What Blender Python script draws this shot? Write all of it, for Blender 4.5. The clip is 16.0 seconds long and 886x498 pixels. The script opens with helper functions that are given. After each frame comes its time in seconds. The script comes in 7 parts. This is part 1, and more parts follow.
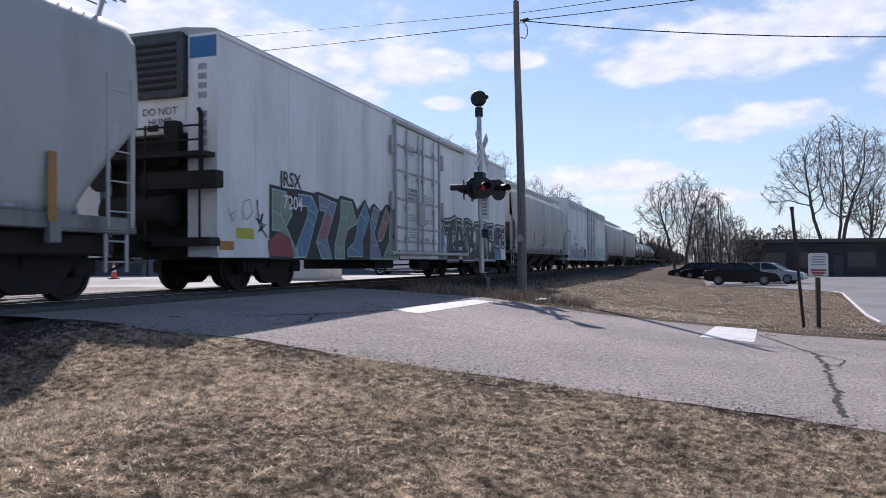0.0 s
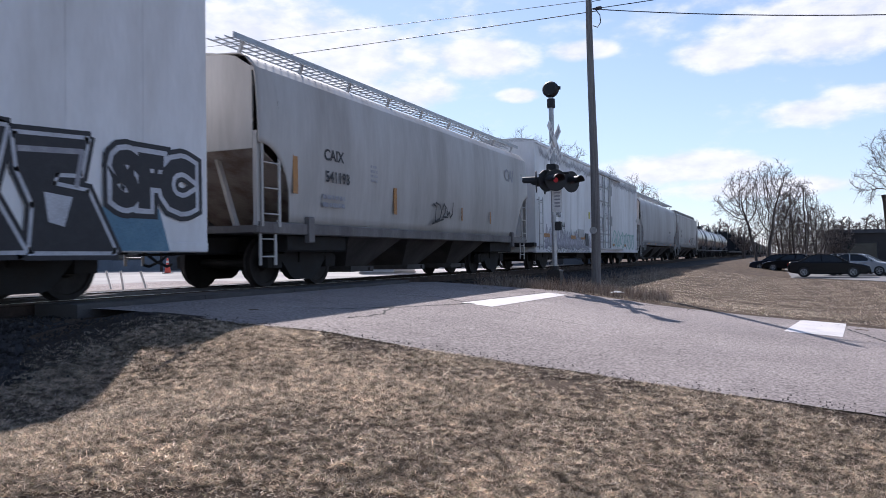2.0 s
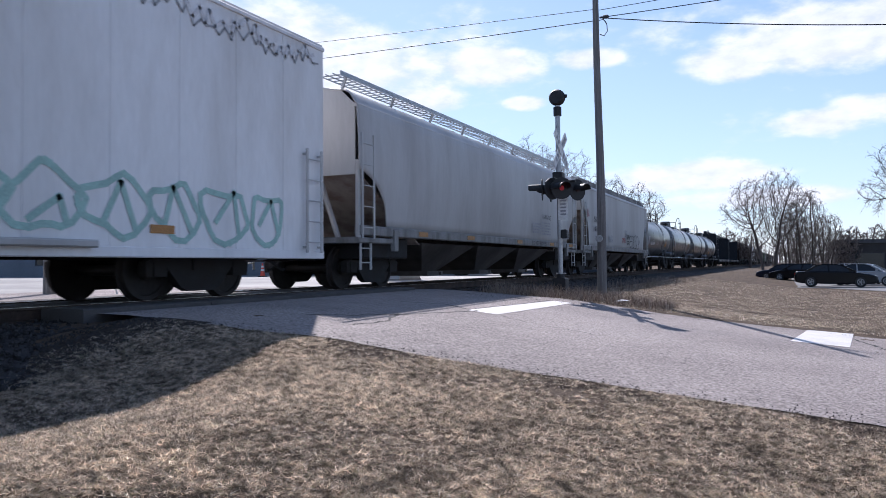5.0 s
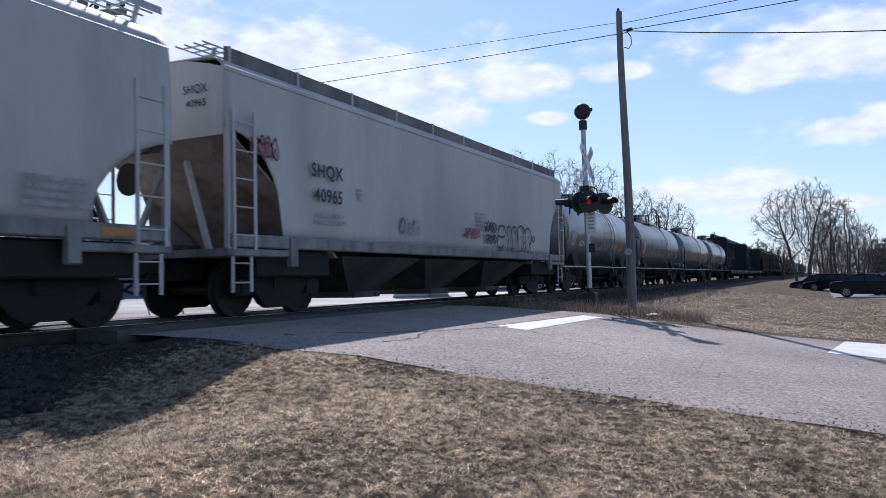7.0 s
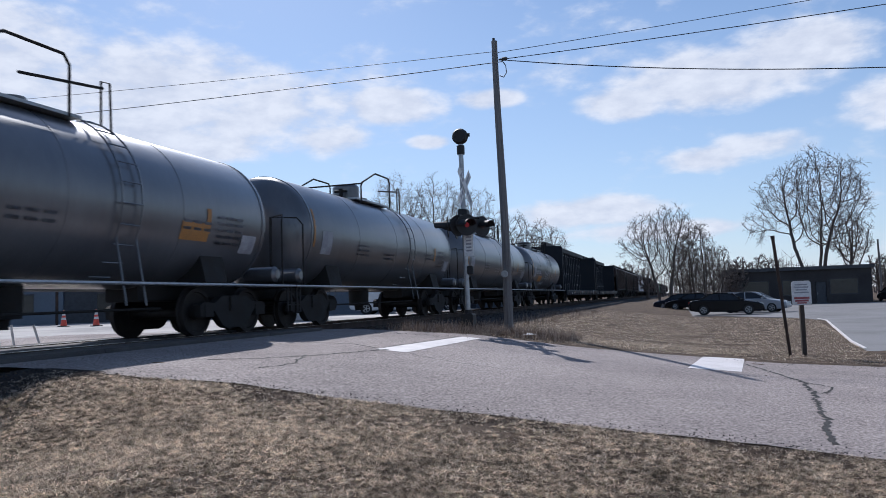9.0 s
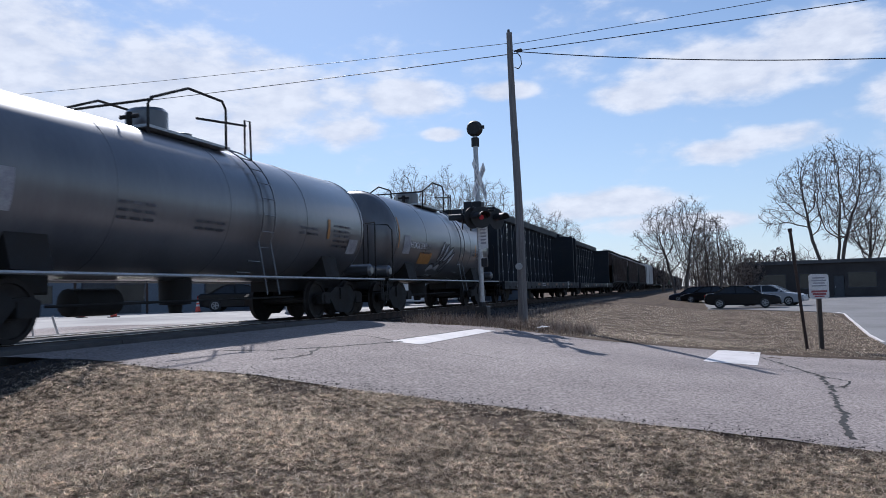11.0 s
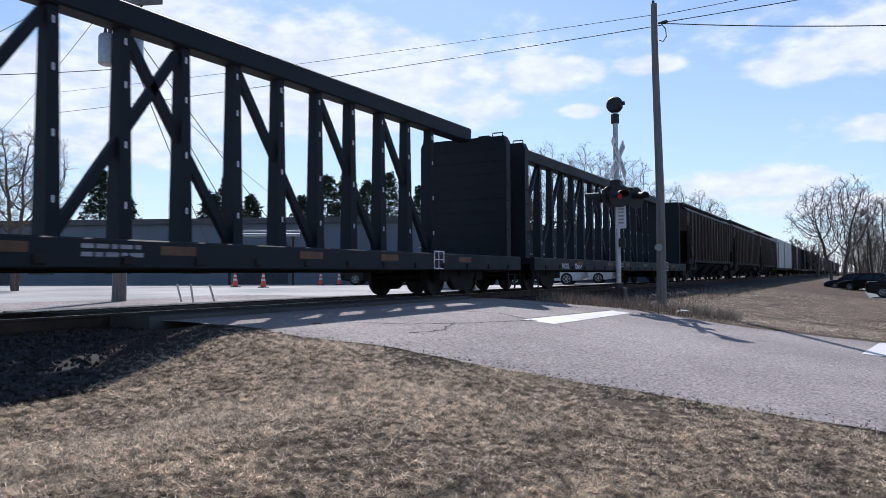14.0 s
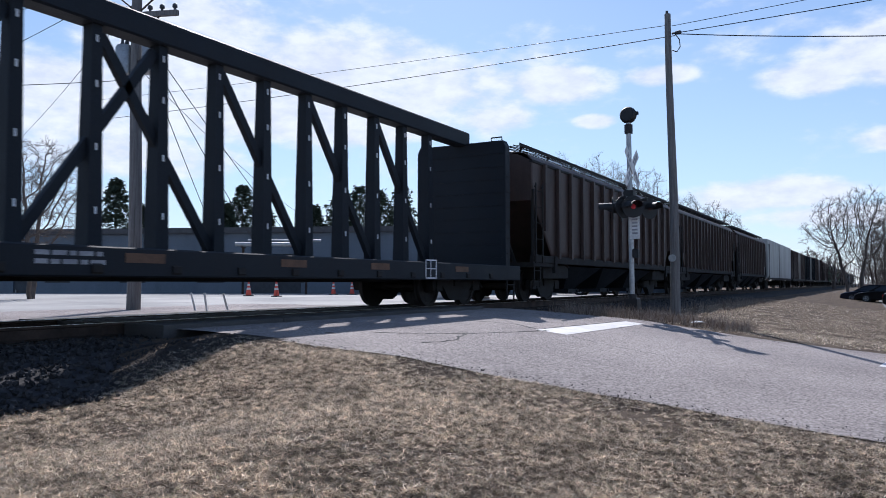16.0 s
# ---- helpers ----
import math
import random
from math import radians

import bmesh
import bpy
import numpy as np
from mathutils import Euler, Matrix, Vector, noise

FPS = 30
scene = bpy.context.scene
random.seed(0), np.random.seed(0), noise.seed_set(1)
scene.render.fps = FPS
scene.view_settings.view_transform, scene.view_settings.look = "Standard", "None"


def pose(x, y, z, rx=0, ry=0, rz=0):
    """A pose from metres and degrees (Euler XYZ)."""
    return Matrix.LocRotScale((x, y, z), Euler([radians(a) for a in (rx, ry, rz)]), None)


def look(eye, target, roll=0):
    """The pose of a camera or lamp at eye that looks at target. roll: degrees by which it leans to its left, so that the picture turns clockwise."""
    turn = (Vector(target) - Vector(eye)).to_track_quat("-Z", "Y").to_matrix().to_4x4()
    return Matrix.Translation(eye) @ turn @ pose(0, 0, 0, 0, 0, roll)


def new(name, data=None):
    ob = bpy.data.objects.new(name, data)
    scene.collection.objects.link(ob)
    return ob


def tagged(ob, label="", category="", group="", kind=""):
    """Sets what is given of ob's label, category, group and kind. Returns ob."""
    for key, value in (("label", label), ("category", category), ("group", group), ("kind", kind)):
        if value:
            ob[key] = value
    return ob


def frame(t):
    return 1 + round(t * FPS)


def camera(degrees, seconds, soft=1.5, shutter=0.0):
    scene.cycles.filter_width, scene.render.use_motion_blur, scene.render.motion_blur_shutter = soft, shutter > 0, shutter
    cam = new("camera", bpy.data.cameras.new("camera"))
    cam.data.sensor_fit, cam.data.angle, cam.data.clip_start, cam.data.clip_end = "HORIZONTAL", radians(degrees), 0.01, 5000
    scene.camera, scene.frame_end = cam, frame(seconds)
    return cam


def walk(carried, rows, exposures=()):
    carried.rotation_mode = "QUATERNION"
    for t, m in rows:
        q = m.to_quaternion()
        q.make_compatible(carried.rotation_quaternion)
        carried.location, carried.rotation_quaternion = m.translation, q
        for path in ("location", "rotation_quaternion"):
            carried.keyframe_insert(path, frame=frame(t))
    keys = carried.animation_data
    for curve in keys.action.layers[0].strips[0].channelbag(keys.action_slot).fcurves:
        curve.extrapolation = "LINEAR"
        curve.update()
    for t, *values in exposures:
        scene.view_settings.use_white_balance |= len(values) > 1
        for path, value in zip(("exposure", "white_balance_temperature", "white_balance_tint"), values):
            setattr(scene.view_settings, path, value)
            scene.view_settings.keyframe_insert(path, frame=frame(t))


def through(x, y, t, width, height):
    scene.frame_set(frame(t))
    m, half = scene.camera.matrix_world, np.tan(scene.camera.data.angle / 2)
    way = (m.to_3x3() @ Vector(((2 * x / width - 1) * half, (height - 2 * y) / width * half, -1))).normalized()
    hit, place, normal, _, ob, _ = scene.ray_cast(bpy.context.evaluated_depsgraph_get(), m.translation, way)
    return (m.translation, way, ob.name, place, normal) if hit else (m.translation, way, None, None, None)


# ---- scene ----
cam = camera(60.99, 16.0, soft=0.8, shutter=0.12)
EYE = (0.0, 0.0, 1.60)   # standing on the verge; the near car sides pass 8 m away
TURNS = [                # seconds, yaw, pitch, roll
    (0, 18.68, 1.05, 0.33),
    (0.5, 19.96, 1.08, 0.31),
    (1, 21.45, 1.09, 0.42),
    (1.5, 22.83, 0.94, 0.64),
    (2, 24.19, 0.59, 0.67),
    (2.5, 25.12, 0.26, 0.62),
    (3, 25.40, 0.04, 0.51),
    (3.5, 25.16, 0.11, 0.35),
    (4, 24.78, 0.30, 0.21),
    (6.3, 25.26, 2.31, 0.82),
    (6.5, 26.02, 2.36, 1.06),
    (7, 26.74, 2.42, 1.24),
    (7.5, 25.36, 2.99, 1.52),
    (8, 22.14, 3.71, 1.48),
    (8.5, 19.41, 3.96, 1.70),
    (9, 17.61, 3.89, 1.87),
    (9.2, 17.12, 3.74, 1.96),
    (11.3, 19.45, 3.20, 1.39),
    (11.5, 20.35, 3.08, 0.89),
    (12, 23.82, 2.60, 0.04),
    (12.5, 26.87, 2.00, -0.28),
    (13, 28.18, 1.70, -0.17),
    (13.5, 28.70, 1.69, 0.07),
    (14, 28.87, 1.85, 0.20),
    (14.5, 28.98, 2.02, 0.11),
    (15, 29.05, 2.25, 0.05),
    (15.5, 29.17, 2.39, -0.00),
    (16, 29.83, 2.60, -0.04),
]
LIGHT = [                # seconds, stops, kelvin, tint of the clip's own exposure
    (0.0, 0.14, 6040, 15), (3.5, 0.33, 5940, 16), (7.0, 0.17, 5740, 12), (8.3, -0.05, 5740, 11), (9.2, -0.1, 5740, 11), (11.3, -0.05, 5740, 11),
    (12.5, 0.13, 5790, 11), (16.0, 0.12, 5690, 11),
]
walk(cam, [(t, pose(*EYE, 90 + p, r, y)) for t, y, p, r in TURNS], exposures=[(t, e, k, n) for t, e, k, n in LIGHT])

# ---- sky and sun ----
SUN_AZ = 32.5            # degrees to the left of the track's direction (+y)
SUN_EL = 39.2
CLOUDS = [               # azimuth, elevation, half width, half height, in degrees
    (40.0, 15.2, 10.0, 3.6), (31.0, 13.9, 7.0, 3.0), (48.5, 16.4, 8.0, 3.4), (36.0, 11.6, 6.0, 1.2), (26.3, 12.4, 3.0, 1.3), (58.0, 12.0, 9.0, 3.5), (43.0, 12.4, 9.0, 2.6), (52.0, 9.0, 8.0, 1.6),
    (20.8, 14.7, 3.8, 1.2), (13.6, 15.0, 2.4, 0.7), (18.2, 12.0, 1.5, 0.5), (6.6, 6.1, 6.0, 1.2), (2.0, 4.6, 6.0, 0.8),
    (-3.4, 15.0, 7.0, 2.1), (3.6, 13.9, 3.4, 1.2), (-8.5, 16.2, 4.5, 2.0), (-2.6, 9.4, 3.2, 0.9), (-6.0, 10.1, 3.2, 1.0), (-18.0, 12.0, 6.0, 2.0),
]


def sky_world():
    world = bpy.data.worlds.new("sky")
    scene.world = world
    world.use_nodes = True
    nt = world.node_tree
    nt.nodes.clear()
    N, L = nt.nodes.new, nt.links.new

    def m(op, a, b=None, c=None, clamp=False):
        n = N("ShaderNodeMath")
        n.operation, n.use_clamp = op, clamp
        for k, v in enumerate((a, b, c)):
            if v is None:
                continue
            if isinstance(v, (int, float)):
                n.inputs[k].default_value = v
            else:
                L(v, n.inputs[k])
        return n.outputs[0]

    sky = N("ShaderNodeTexSky")
    sky.sky_type, sky.sun_disc = "NISHITA", False
    sky.sun_elevation, sky.sun_rotation = radians(SUN_EL), radians(-SUN_AZ)
    sky.air_density, sky.dust_density, sky.ozone_density = 1.0, 0.25, 2.0
    co = N("ShaderNodeTexCoord").outputs["Generated"]
    sep = N("ShaderNodeSeparateXYZ")
    L(co, sep.inputs[0])
    dx, dy, dz = sep.outputs
    az = m("MULTIPLY", m("ARCTAN2", m("MULTIPLY", dx, -1.0), dy), 57.2958)
    el = m("MULTIPLY", m("ARCSINE", dz), 57.2958)
    field = None
    for a, e, ra, re in CLOUDS:
        u = m("MULTIPLY", m("SUBTRACT", az, a), 1 / ra)
        v = m("MULTIPLY", m("SUBTRACT", el, e), 1 / re)
        d = m("SUBTRACT", 1.0, m("ADD", m("MULTIPLY", u, u), m("MULTIPLY", v, v)))
        field = d if field is None else m("SMOOTH_MAX", field, d, 0.3)
    field = m("MAXIMUM", field, -0.75)
    sc = N("ShaderNodeMapping")
    sc.inputs["Scale"].default_value = (1.0, 1.0, 2.2)
    L(co, sc.inputs[0])
    big, fine = N("ShaderNodeTexNoise"), N("ShaderNodeTexNoise")
    for n, s, det in ((big, 7.0, 6.0), (fine, 26.0, 8.0)):
        n.inputs["Scale"].default_value, n.inputs["Detail"].default_value = s, det
        n.inputs["Roughness"].default_value = 0.55
        L(sc.outputs[0], n.inputs[0])
    rag = m("ADD", m("MULTIPLY", m("SUBTRACT", big.outputs[0], 0.5), 3.0), m("MULTIPLY", m("SUBTRACT", fine.outputs[0], 0.5), 2.0))
    cover = N("ShaderNodeMapRange")
    cover.interpolation_type = "SMOOTHSTEP"
    cover.inputs["From Min"].default_value, cover.inputs["From Max"].default_value = -0.7, 0.75
    L(m("ADD", field, rag), cover.inputs[0])
    high = N("ShaderNodeMapRange")      # no cloud field below the horizon
    high.inputs["From Min"].default_value, high.inputs["From Max"].default_value = -1.0, 4.0
    L(el, high.inputs[0])
    mix = N("ShaderNodeMix")
    mix.data_type = "RGBA"
    L(m("MULTIPLY", m("MULTIPLY", cover.outputs[0], high.outputs[0]), 0.93), mix.inputs[0])
    tint = N("ShaderNodeMix")           # whiter haze towards the horizon
    tint.data_type = "RGBA"
    haze = N("ShaderNodeMapRange")
    haze.inputs["From Min"].default_value, haze.inputs["From Max"].default_value = 26.0, -2.0
    haze.inputs["To Max"].default_value = SKY_HAZE
    L(el, haze.inputs[0])
    L(haze.outputs[0], tint.inputs[0])
    L(sky.outputs[0], tint.inputs[6])
    tint.inputs[7].default_value = (*SKY_HAZE_RGB, 1)
    L(tint.outputs[2], mix.inputs[6])
    lit = N("ShaderNodeMix")            # bright and grey parts of the clouds
    lit.data_type = "RGBA"
    lift = N("ShaderNodeMapRange")
    lift.inputs["From Min"].default_value, lift.inputs["From Max"].default_value = 0.35, 0.65
    L(fine.outputs[0], lift.inputs[0])
    L(lift.outputs[0], lit.inputs[0])
    lit.inputs[6].default_value, lit.inputs[7].default_value = (*CLOUD_GREY, 1), (*CLOUD_RGB, 1)
    L(lit.outputs[2], mix.inputs[7])
    bg, out = N("ShaderNodeBackground"), N("ShaderNodeOutputWorld")
    bg.inputs[1].default_value = SKY_STRENGTH
    L(mix.outputs[2], bg.inputs[0])
    L(bg.outputs[0], out.inputs[0])


SKY_STRENGTH = 0.105
SKY_HAZE, SKY_HAZE_RGB, CLOUD_RGB, CLOUD_GREY = 0.62, (5.5, 6.4, 7.8), (8.6, 8.5, 8.6), (6.9, 7.0, 7.5)
sky_world()
sun = new("sun", bpy.data.lights.new("sun", "SUN"))
sun.data.energy, sun.data.angle, sun.data.color = 4.8, radians(0.6), (1.0, 0.92, 0.84)
_a, _e = radians(SUN_AZ), radians(SUN_EL)
sun.matrix_world = look((-math.sin(_a) * math.cos(_e) * 60, math.cos(_a) * math.cos(_e) * 60, math.sin(_e) * 60), (0, 0, 0))
scene.view_settings.exposure = 0.0

# ---- building helpers ----
class Build:
    """Collects vertices and faces of one mesh."""

    def __init__(self):
        self.v, self.f, self.mi, self.cur = [], [], [], 0

    def add(self, vs, fs):
        n = len(self.v)
        self.v += [tuple(p) for p in vs]
        self.f += [tuple(n + i for i in f) for f in fs]
        self.mi += [self.cur] * len(fs)
        return self

    def box(self, x0, x1, y0, y1, z0, z1, m=None):
        c = [Vector((x, y, z)) for z in (z0, z1) for y in (y0, y1) for x in (x0, x1)]
        if m is not None:
            c = [m @ p for p in c]
        return self.add(c, [(0, 2, 3, 1), (4, 5, 7, 6), (0, 1, 5, 4), (1, 3, 7, 5), (3, 2, 6, 7), (2, 0, 4, 6)])

    def cbox(self, x0, x1, y0, y1, z0, z1, c=0.02):
        """A box with its long edges cut back, along y."""
        pr = [(x0 + c, z0), (x1 - c, z0), (x1, z0 + c), (x1, z1 - c), (x1 - c, z1), (x0 + c, z1), (x0, z1 - c), (x0, z0 + c)]
        return self.prism(pr, y0, y1)

    def beam(self, p, q, w, h=None):
        """A square bar from p to q, w wide and h high."""
        p, q = Vector(p), Vector(q)
        h = h or w
        d = (q - p).normalized()
        s = d.cross(Vector((0, 0, 1)))
        s = s.normalized() if s.length > 0.01 else Vector((1, 0, 0))
        u = s.cross(d)
        c = [a + s * i * w / 2 + u * j * h / 2 for a in (p, q) for j in (-1, 1) for i in (-1, 1)]
        return self.add(c, [(0, 2, 3, 1), (4, 5, 7, 6), (0, 1, 5, 4), (1, 3, 7, 5), (3, 2, 6, 7), (2, 0, 4, 6)])

    def cyl(self, p, q, r, n=10, r2=None, caps=True):
        p, q = Vector(p), Vector(q)
        r2 = r if r2 is None else r2
        d = (q - p).normalized()
        a = d.orthogonal().normalized()
        b = d.cross(a)
        ring = [(math.cos(2 * math.pi * k / n), math.sin(2 * math.pi * k / n)) for k in range(n)]
        vs = [p + (a * c + b * s) * r for c, s in ring] + [q + (a * c + b * s) * r2 for c, s in ring]
        fs = [(k, (k + 1) % n, n + (k + 1) % n, n + k) for k in range(n)]
        if caps:
            fs += [tuple(range(n - 1, -1, -1)), tuple(range(n, 2 * n))]
        return self.add(vs, fs)

    def tube(self, pts, r, n=6, r2=None):
        """One round bar through all the points, thinning to r2."""
        pts = [Vector(p) for p in pts]
        a, m, start = None, len(pts), len(self.v)
        for k, p in enumerate(pts):
            d = (pts[min(k + 1, m - 1)] - pts[max(k - 1, 0)]).normalized()
            a = d.orthogonal() if a is None else a - d * a.dot(d)
            a.normalize()
            b = d.cross(a)
            rr = r if r2 is None else r + (r2 - r) * k / (m - 1)
            self.v += [tuple(p + (a * math.cos(2 * math.pi * j / n) + b * math.sin(2 * math.pi * j / n)) * rr) for j in range(n)]
        fs = [(start + k * n + j, start + k * n + (j + 1) % n, start + (k + 1) * n + (j + 1) % n, start + (k + 1) * n + j) for k in range(m - 1) for j in range(n)]
        fs += [tuple(start + j for j in range(n - 1, -1, -1)), tuple(start + (m - 1) * n + j for j in range(n))]
        self.f += fs
        self.mi += [self.cur] * len(fs)
        return self

    def lathe(self, prof, axis="x", at=(0, 0, 0), n=24):
        """Turns (distance along the axis, radius) pairs round an axis."""
        vs, fs = [], []
        for h, r in prof:
            for k in range(n):
                c, s = math.cos(2 * math.pi * k / n) * r, math.sin(2 * math.pi * k / n) * r
                p = {"x": (h, c, s), "y": (c, h, s), "z": (c, s, h)}[axis]
                vs.append((p[0] + at[0], p[1] + at[1], p[2] + at[2]))
        for i in range(len(prof) - 1):
            for k in range(n):
                fs.append((i * n + k, i * n + (k + 1) % n, (i + 1) * n + (k + 1) % n, (i + 1) * n + k))
        fs += [tuple(range(n)), tuple((len(prof) - 1) * n + k for k in range(n - 1, -1, -1))]
        return self.add(vs, fs)

    def prism(self, prof, y0, y1, axis="y"):
        """Extrudes an outline: (x, z) along y, (y, z) along x or (x, y) along z."""
        n = len(prof)
        put = {"y": lambda a, b, t: (a, t, b), "x": lambda a, b, t: (t, a, b), "z": lambda a, b, t: (a, b, t)}[axis]
        vs = [put(a, b, y0) for a, b in prof] + [put(a, b, y1) for a, b in prof]
        fs = [(k, (k + 1) % n, n + (k + 1) % n, n + k) for k in range(n)]
        return self.add(vs, fs + [tuple(range(n - 1, -1, -1)), tuple(range(n, 2 * n))])

    def mesh(self, name, mats, smooth=None):
        me = bpy.data.meshes.new(name)
        me.from_pydata(self.v, [], self.f)
        for mt in mats if isinstance(mats, (list, tuple)) else [mats]:
            me.materials.append(mt)
        if any(self.mi):
            me.polygons.foreach_set("material_index", self.mi)
        bm = bmesh.new()
        bm.from_mesh(me)
        bmesh.ops.recalc_face_normals(bm, faces=bm.faces)
        if smooth:
            for f in bm.faces:
                f.smooth = True
            for e in bm.edges:
                if len(e.link_faces) == 2 and e.calc_face_angle(0) > radians(smooth):
                    e.smooth = False
        bm.to_mesh(me)
        bm.free()
        return me


def part(name, b, mat, parent, label="", smooth=None, at=None):
    """One mesh object under a thing or under a part."""
    ob = new(name, b.mesh(name, mat, smooth) if isinstance(b, Build) else b)
    ob.parent = parent
    if at is not None:
        ob.matrix_basis = at
    return tagged(ob, label)


def thing(name, label, category, at=None, group="", kind=""):
    ob = new(name)
    ob.empty_display_size = 0.3
    if at is not None:
        ob.matrix_basis = at
    return tagged(ob, label, category, group, kind)


def solid(name, b, mat, label, category, group="", kind="", smooth=None, at=None):
    """A thing of one mesh."""
    ob = new(name, b.mesh(name, mat, smooth))
    if at is not None:
        ob.matrix_basis = at
    return tagged(ob, label, category, group, kind)


# ---- materials ----
def material(name, rgb, rough=0.6, metal=0.0, alt=None, scale=3.0, amount=0.5, grain=40.0, grain_amount=0.25, bump=0.15,
             stretch=(1, 1, 1), isle=0.0, rand=0.0, specular=0.5, coat=0.0):
    """A surface with stains (scale, towards alt), grain and fine relief; isle and rand vary its pieces."""
    mt = bpy.data.materials.new(name)
    mt.use_nodes = True
    nt = mt.node_tree
    N, L = nt.nodes.new, nt.links.new
    bsdf = nt.nodes["Principled BSDF"]
    alt = alt or tuple(c * 0.6 for c in rgb)
    co, mp = N("ShaderNodeTexCoord"), N("ShaderNodeMapping")
    mp.inputs["Scale"].default_value = stretch
    L(co.outputs["Object"], mp.inputs[0])

    def noise_node(s, d=5.0, r=0.6):
        n = N("ShaderNodeTexNoise")
        n.inputs["Scale"].default_value, n.inputs["Detail"].default_value, n.inputs["Roughness"].default_value = s, d, r
        L(mp.outputs[0], n.inputs[0])
        return n.outputs[0]

    def rng(src, a, b, lo, hi):
        n = N("ShaderNodeMapRange")
        n.inputs["From Min"].default_value, n.inputs["From Max"].default_value = a, b
        n.inputs["To Min"].default_value, n.inputs["To Max"].default_value = lo, hi
        L(src, n.inputs[0])
        return n.outputs[0]

    def mixed(kind, fac, a, b):
        n = N("ShaderNodeMix")
        n.data_type, n.blend_type = "RGBA", kind
        for k, v in ((0, fac), (6, a), (7, b)):
            if isinstance(v, tuple):
                n.inputs[k].default_value = (*v, 1)
            elif isinstance(v, float):
                n.inputs[k].default_value = v
            else:
                L(v, n.inputs[k])
        return n.outputs[2]

    stain = noise_node(scale)
    fine = noise_node(grain, 4.0, 0.7)
    col = mixed("MIX", rng(stain, 0.42, 0.68, 0.0, amount), rgb, alt)
    shade = rng(fine, 0.25, 0.75, 1.0 - grain_amount, 1.0 + grain_amount)
    cr = N("ShaderNodeCombineColor")
    for k in range(3):
        L(shade, cr.inputs[k])
    col = mixed("MULTIPLY", 1.0, col, cr.outputs[0])
    for src, k in ((("ShaderNodeNewGeometry", "Random Per Island"), isle), (("ShaderNodeObjectInfo", "Random"), rand)):
        if k:
            c = N("ShaderNodeCombineColor")
            v = rng(N(src[0]).outputs[src[1]], 0.0, 1.0, 1.0 - k, 1.0 + k)
            for i in range(3):
                L(v, c.inputs[i])
            col = mixed("MULTIPLY", 1.0, col, c.outputs[0])
    L(col, bsdf.inputs["Base Color"])
    L(rng(stain, 0.3, 0.7, rough * 0.85, min(1.0, rough * 1.15)), bsdf.inputs["Roughness"])
    bsdf.inputs["Metallic"].default_value = metal
    bsdf.inputs["Specular IOR Level"].default_value = specular
    bsdf.inputs["Coat Weight"].default_value, bsdf.inputs["Coat Roughness"].default_value = coat, 0.24
    if bump:
        bp = N("ShaderNodeBump")
        bp.inputs["Strength"].default_value, bp.inputs["Distance"].default_value = bump, 0.02
        L(fine, bp.inputs["Height"])
        L(bp.outputs[0], bsdf.inputs["Normal"])
    return mt


def glow(name, rgb, strength):
    mt = bpy.data.materials.new(name)
    mt.use_nodes = True
    b = mt.node_tree.nodes["Principled BSDF"]
    b.inputs["Base Color"].default_value = (*rgb, 1)
    b.inputs["Emission Color"].default_value = (*rgb, 1)
    b.inputs["Emission Strength"].default_value = strength
    return mt


ASPHALT = material("worn_asphalt", (0.345, 0.295, 0.275), 0.92, alt=(0.25, 0.217, 0.206), scale=0.4, amount=0.8, grain=32, grain_amount=1.0, bump=1.0, specular=0.3)
PAVING = material("pale_concrete", (0.36, 0.34, 0.32), 0.85, alt=(0.26, 0.25, 0.24), scale=0.3, amount=0.8, grain=30, grain_amount=0.2, bump=0.3)
SOIL = material("dormant_turf", (0.135, 0.098, 0.07), 0.95, alt=(0.06, 0.045, 0.035), scale=2.2, amount=1.0, grain=85, grain_amount=0.95, bump=1.0, specular=0.1)
BALLAST = material("ballast_stone", (0.06, 0.056, 0.056), 0.95, alt=(0.03, 0.028, 0.028), scale=6, amount=0.8, grain=60, grain_amount=0.4, bump=0.5, isle=0.45, specular=0.08)
ROADPAINT = material("white_road_paint", (0.72, 0.68, 0.66), 0.75, alt=(0.5, 0.47, 0.45), scale=2.5, amount=0.5, grain=60, grain_amount=0.15)
LOTASPHALT = material("grey_car_park_asphalt", (0.2, 0.195, 0.195), 0.9, alt=(0.15, 0.145, 0.145), scale=0.3, amount=0.8, grain=30, grain_amount=0.3, bump=0.3)
RAILSTEEL = material("polished_rail_steel", (0.55, 0.53, 0.5), 0.28, 1.0, alt=(0.4, 0.36, 0.33), scale=4)
RUST = material("brown_rusty_steel", (0.07, 0.045, 0.035), 0.85, 0.2, alt=(0.03, 0.025, 0.022), scale=3, amount=0.8)
TIMBER = material("creosoted_timber", (0.07, 0.055, 0.045), 0.9, alt=(0.035, 0.03, 0.026), stretch=(2, 12, 12), scale=2)
POLEWOOD = material("grey_weathered_pole", (0.21, 0.2, 0.195), 0.9, alt=(0.12, 0.112, 0.108), stretch=(14, 14, 0.6), scale=2, amount=0.9, grain=18, grain_amount=0.35)
WHITECAR = material("dirty_white_car_paint", (0.80, 0.80, 0.81), 0.45, alt=(0.6, 0.585, 0.57), stretch=(1, 1, 0.25), scale=0.9, amount=0.75, grain=14, grain_amount=0.05, bump=0.03)
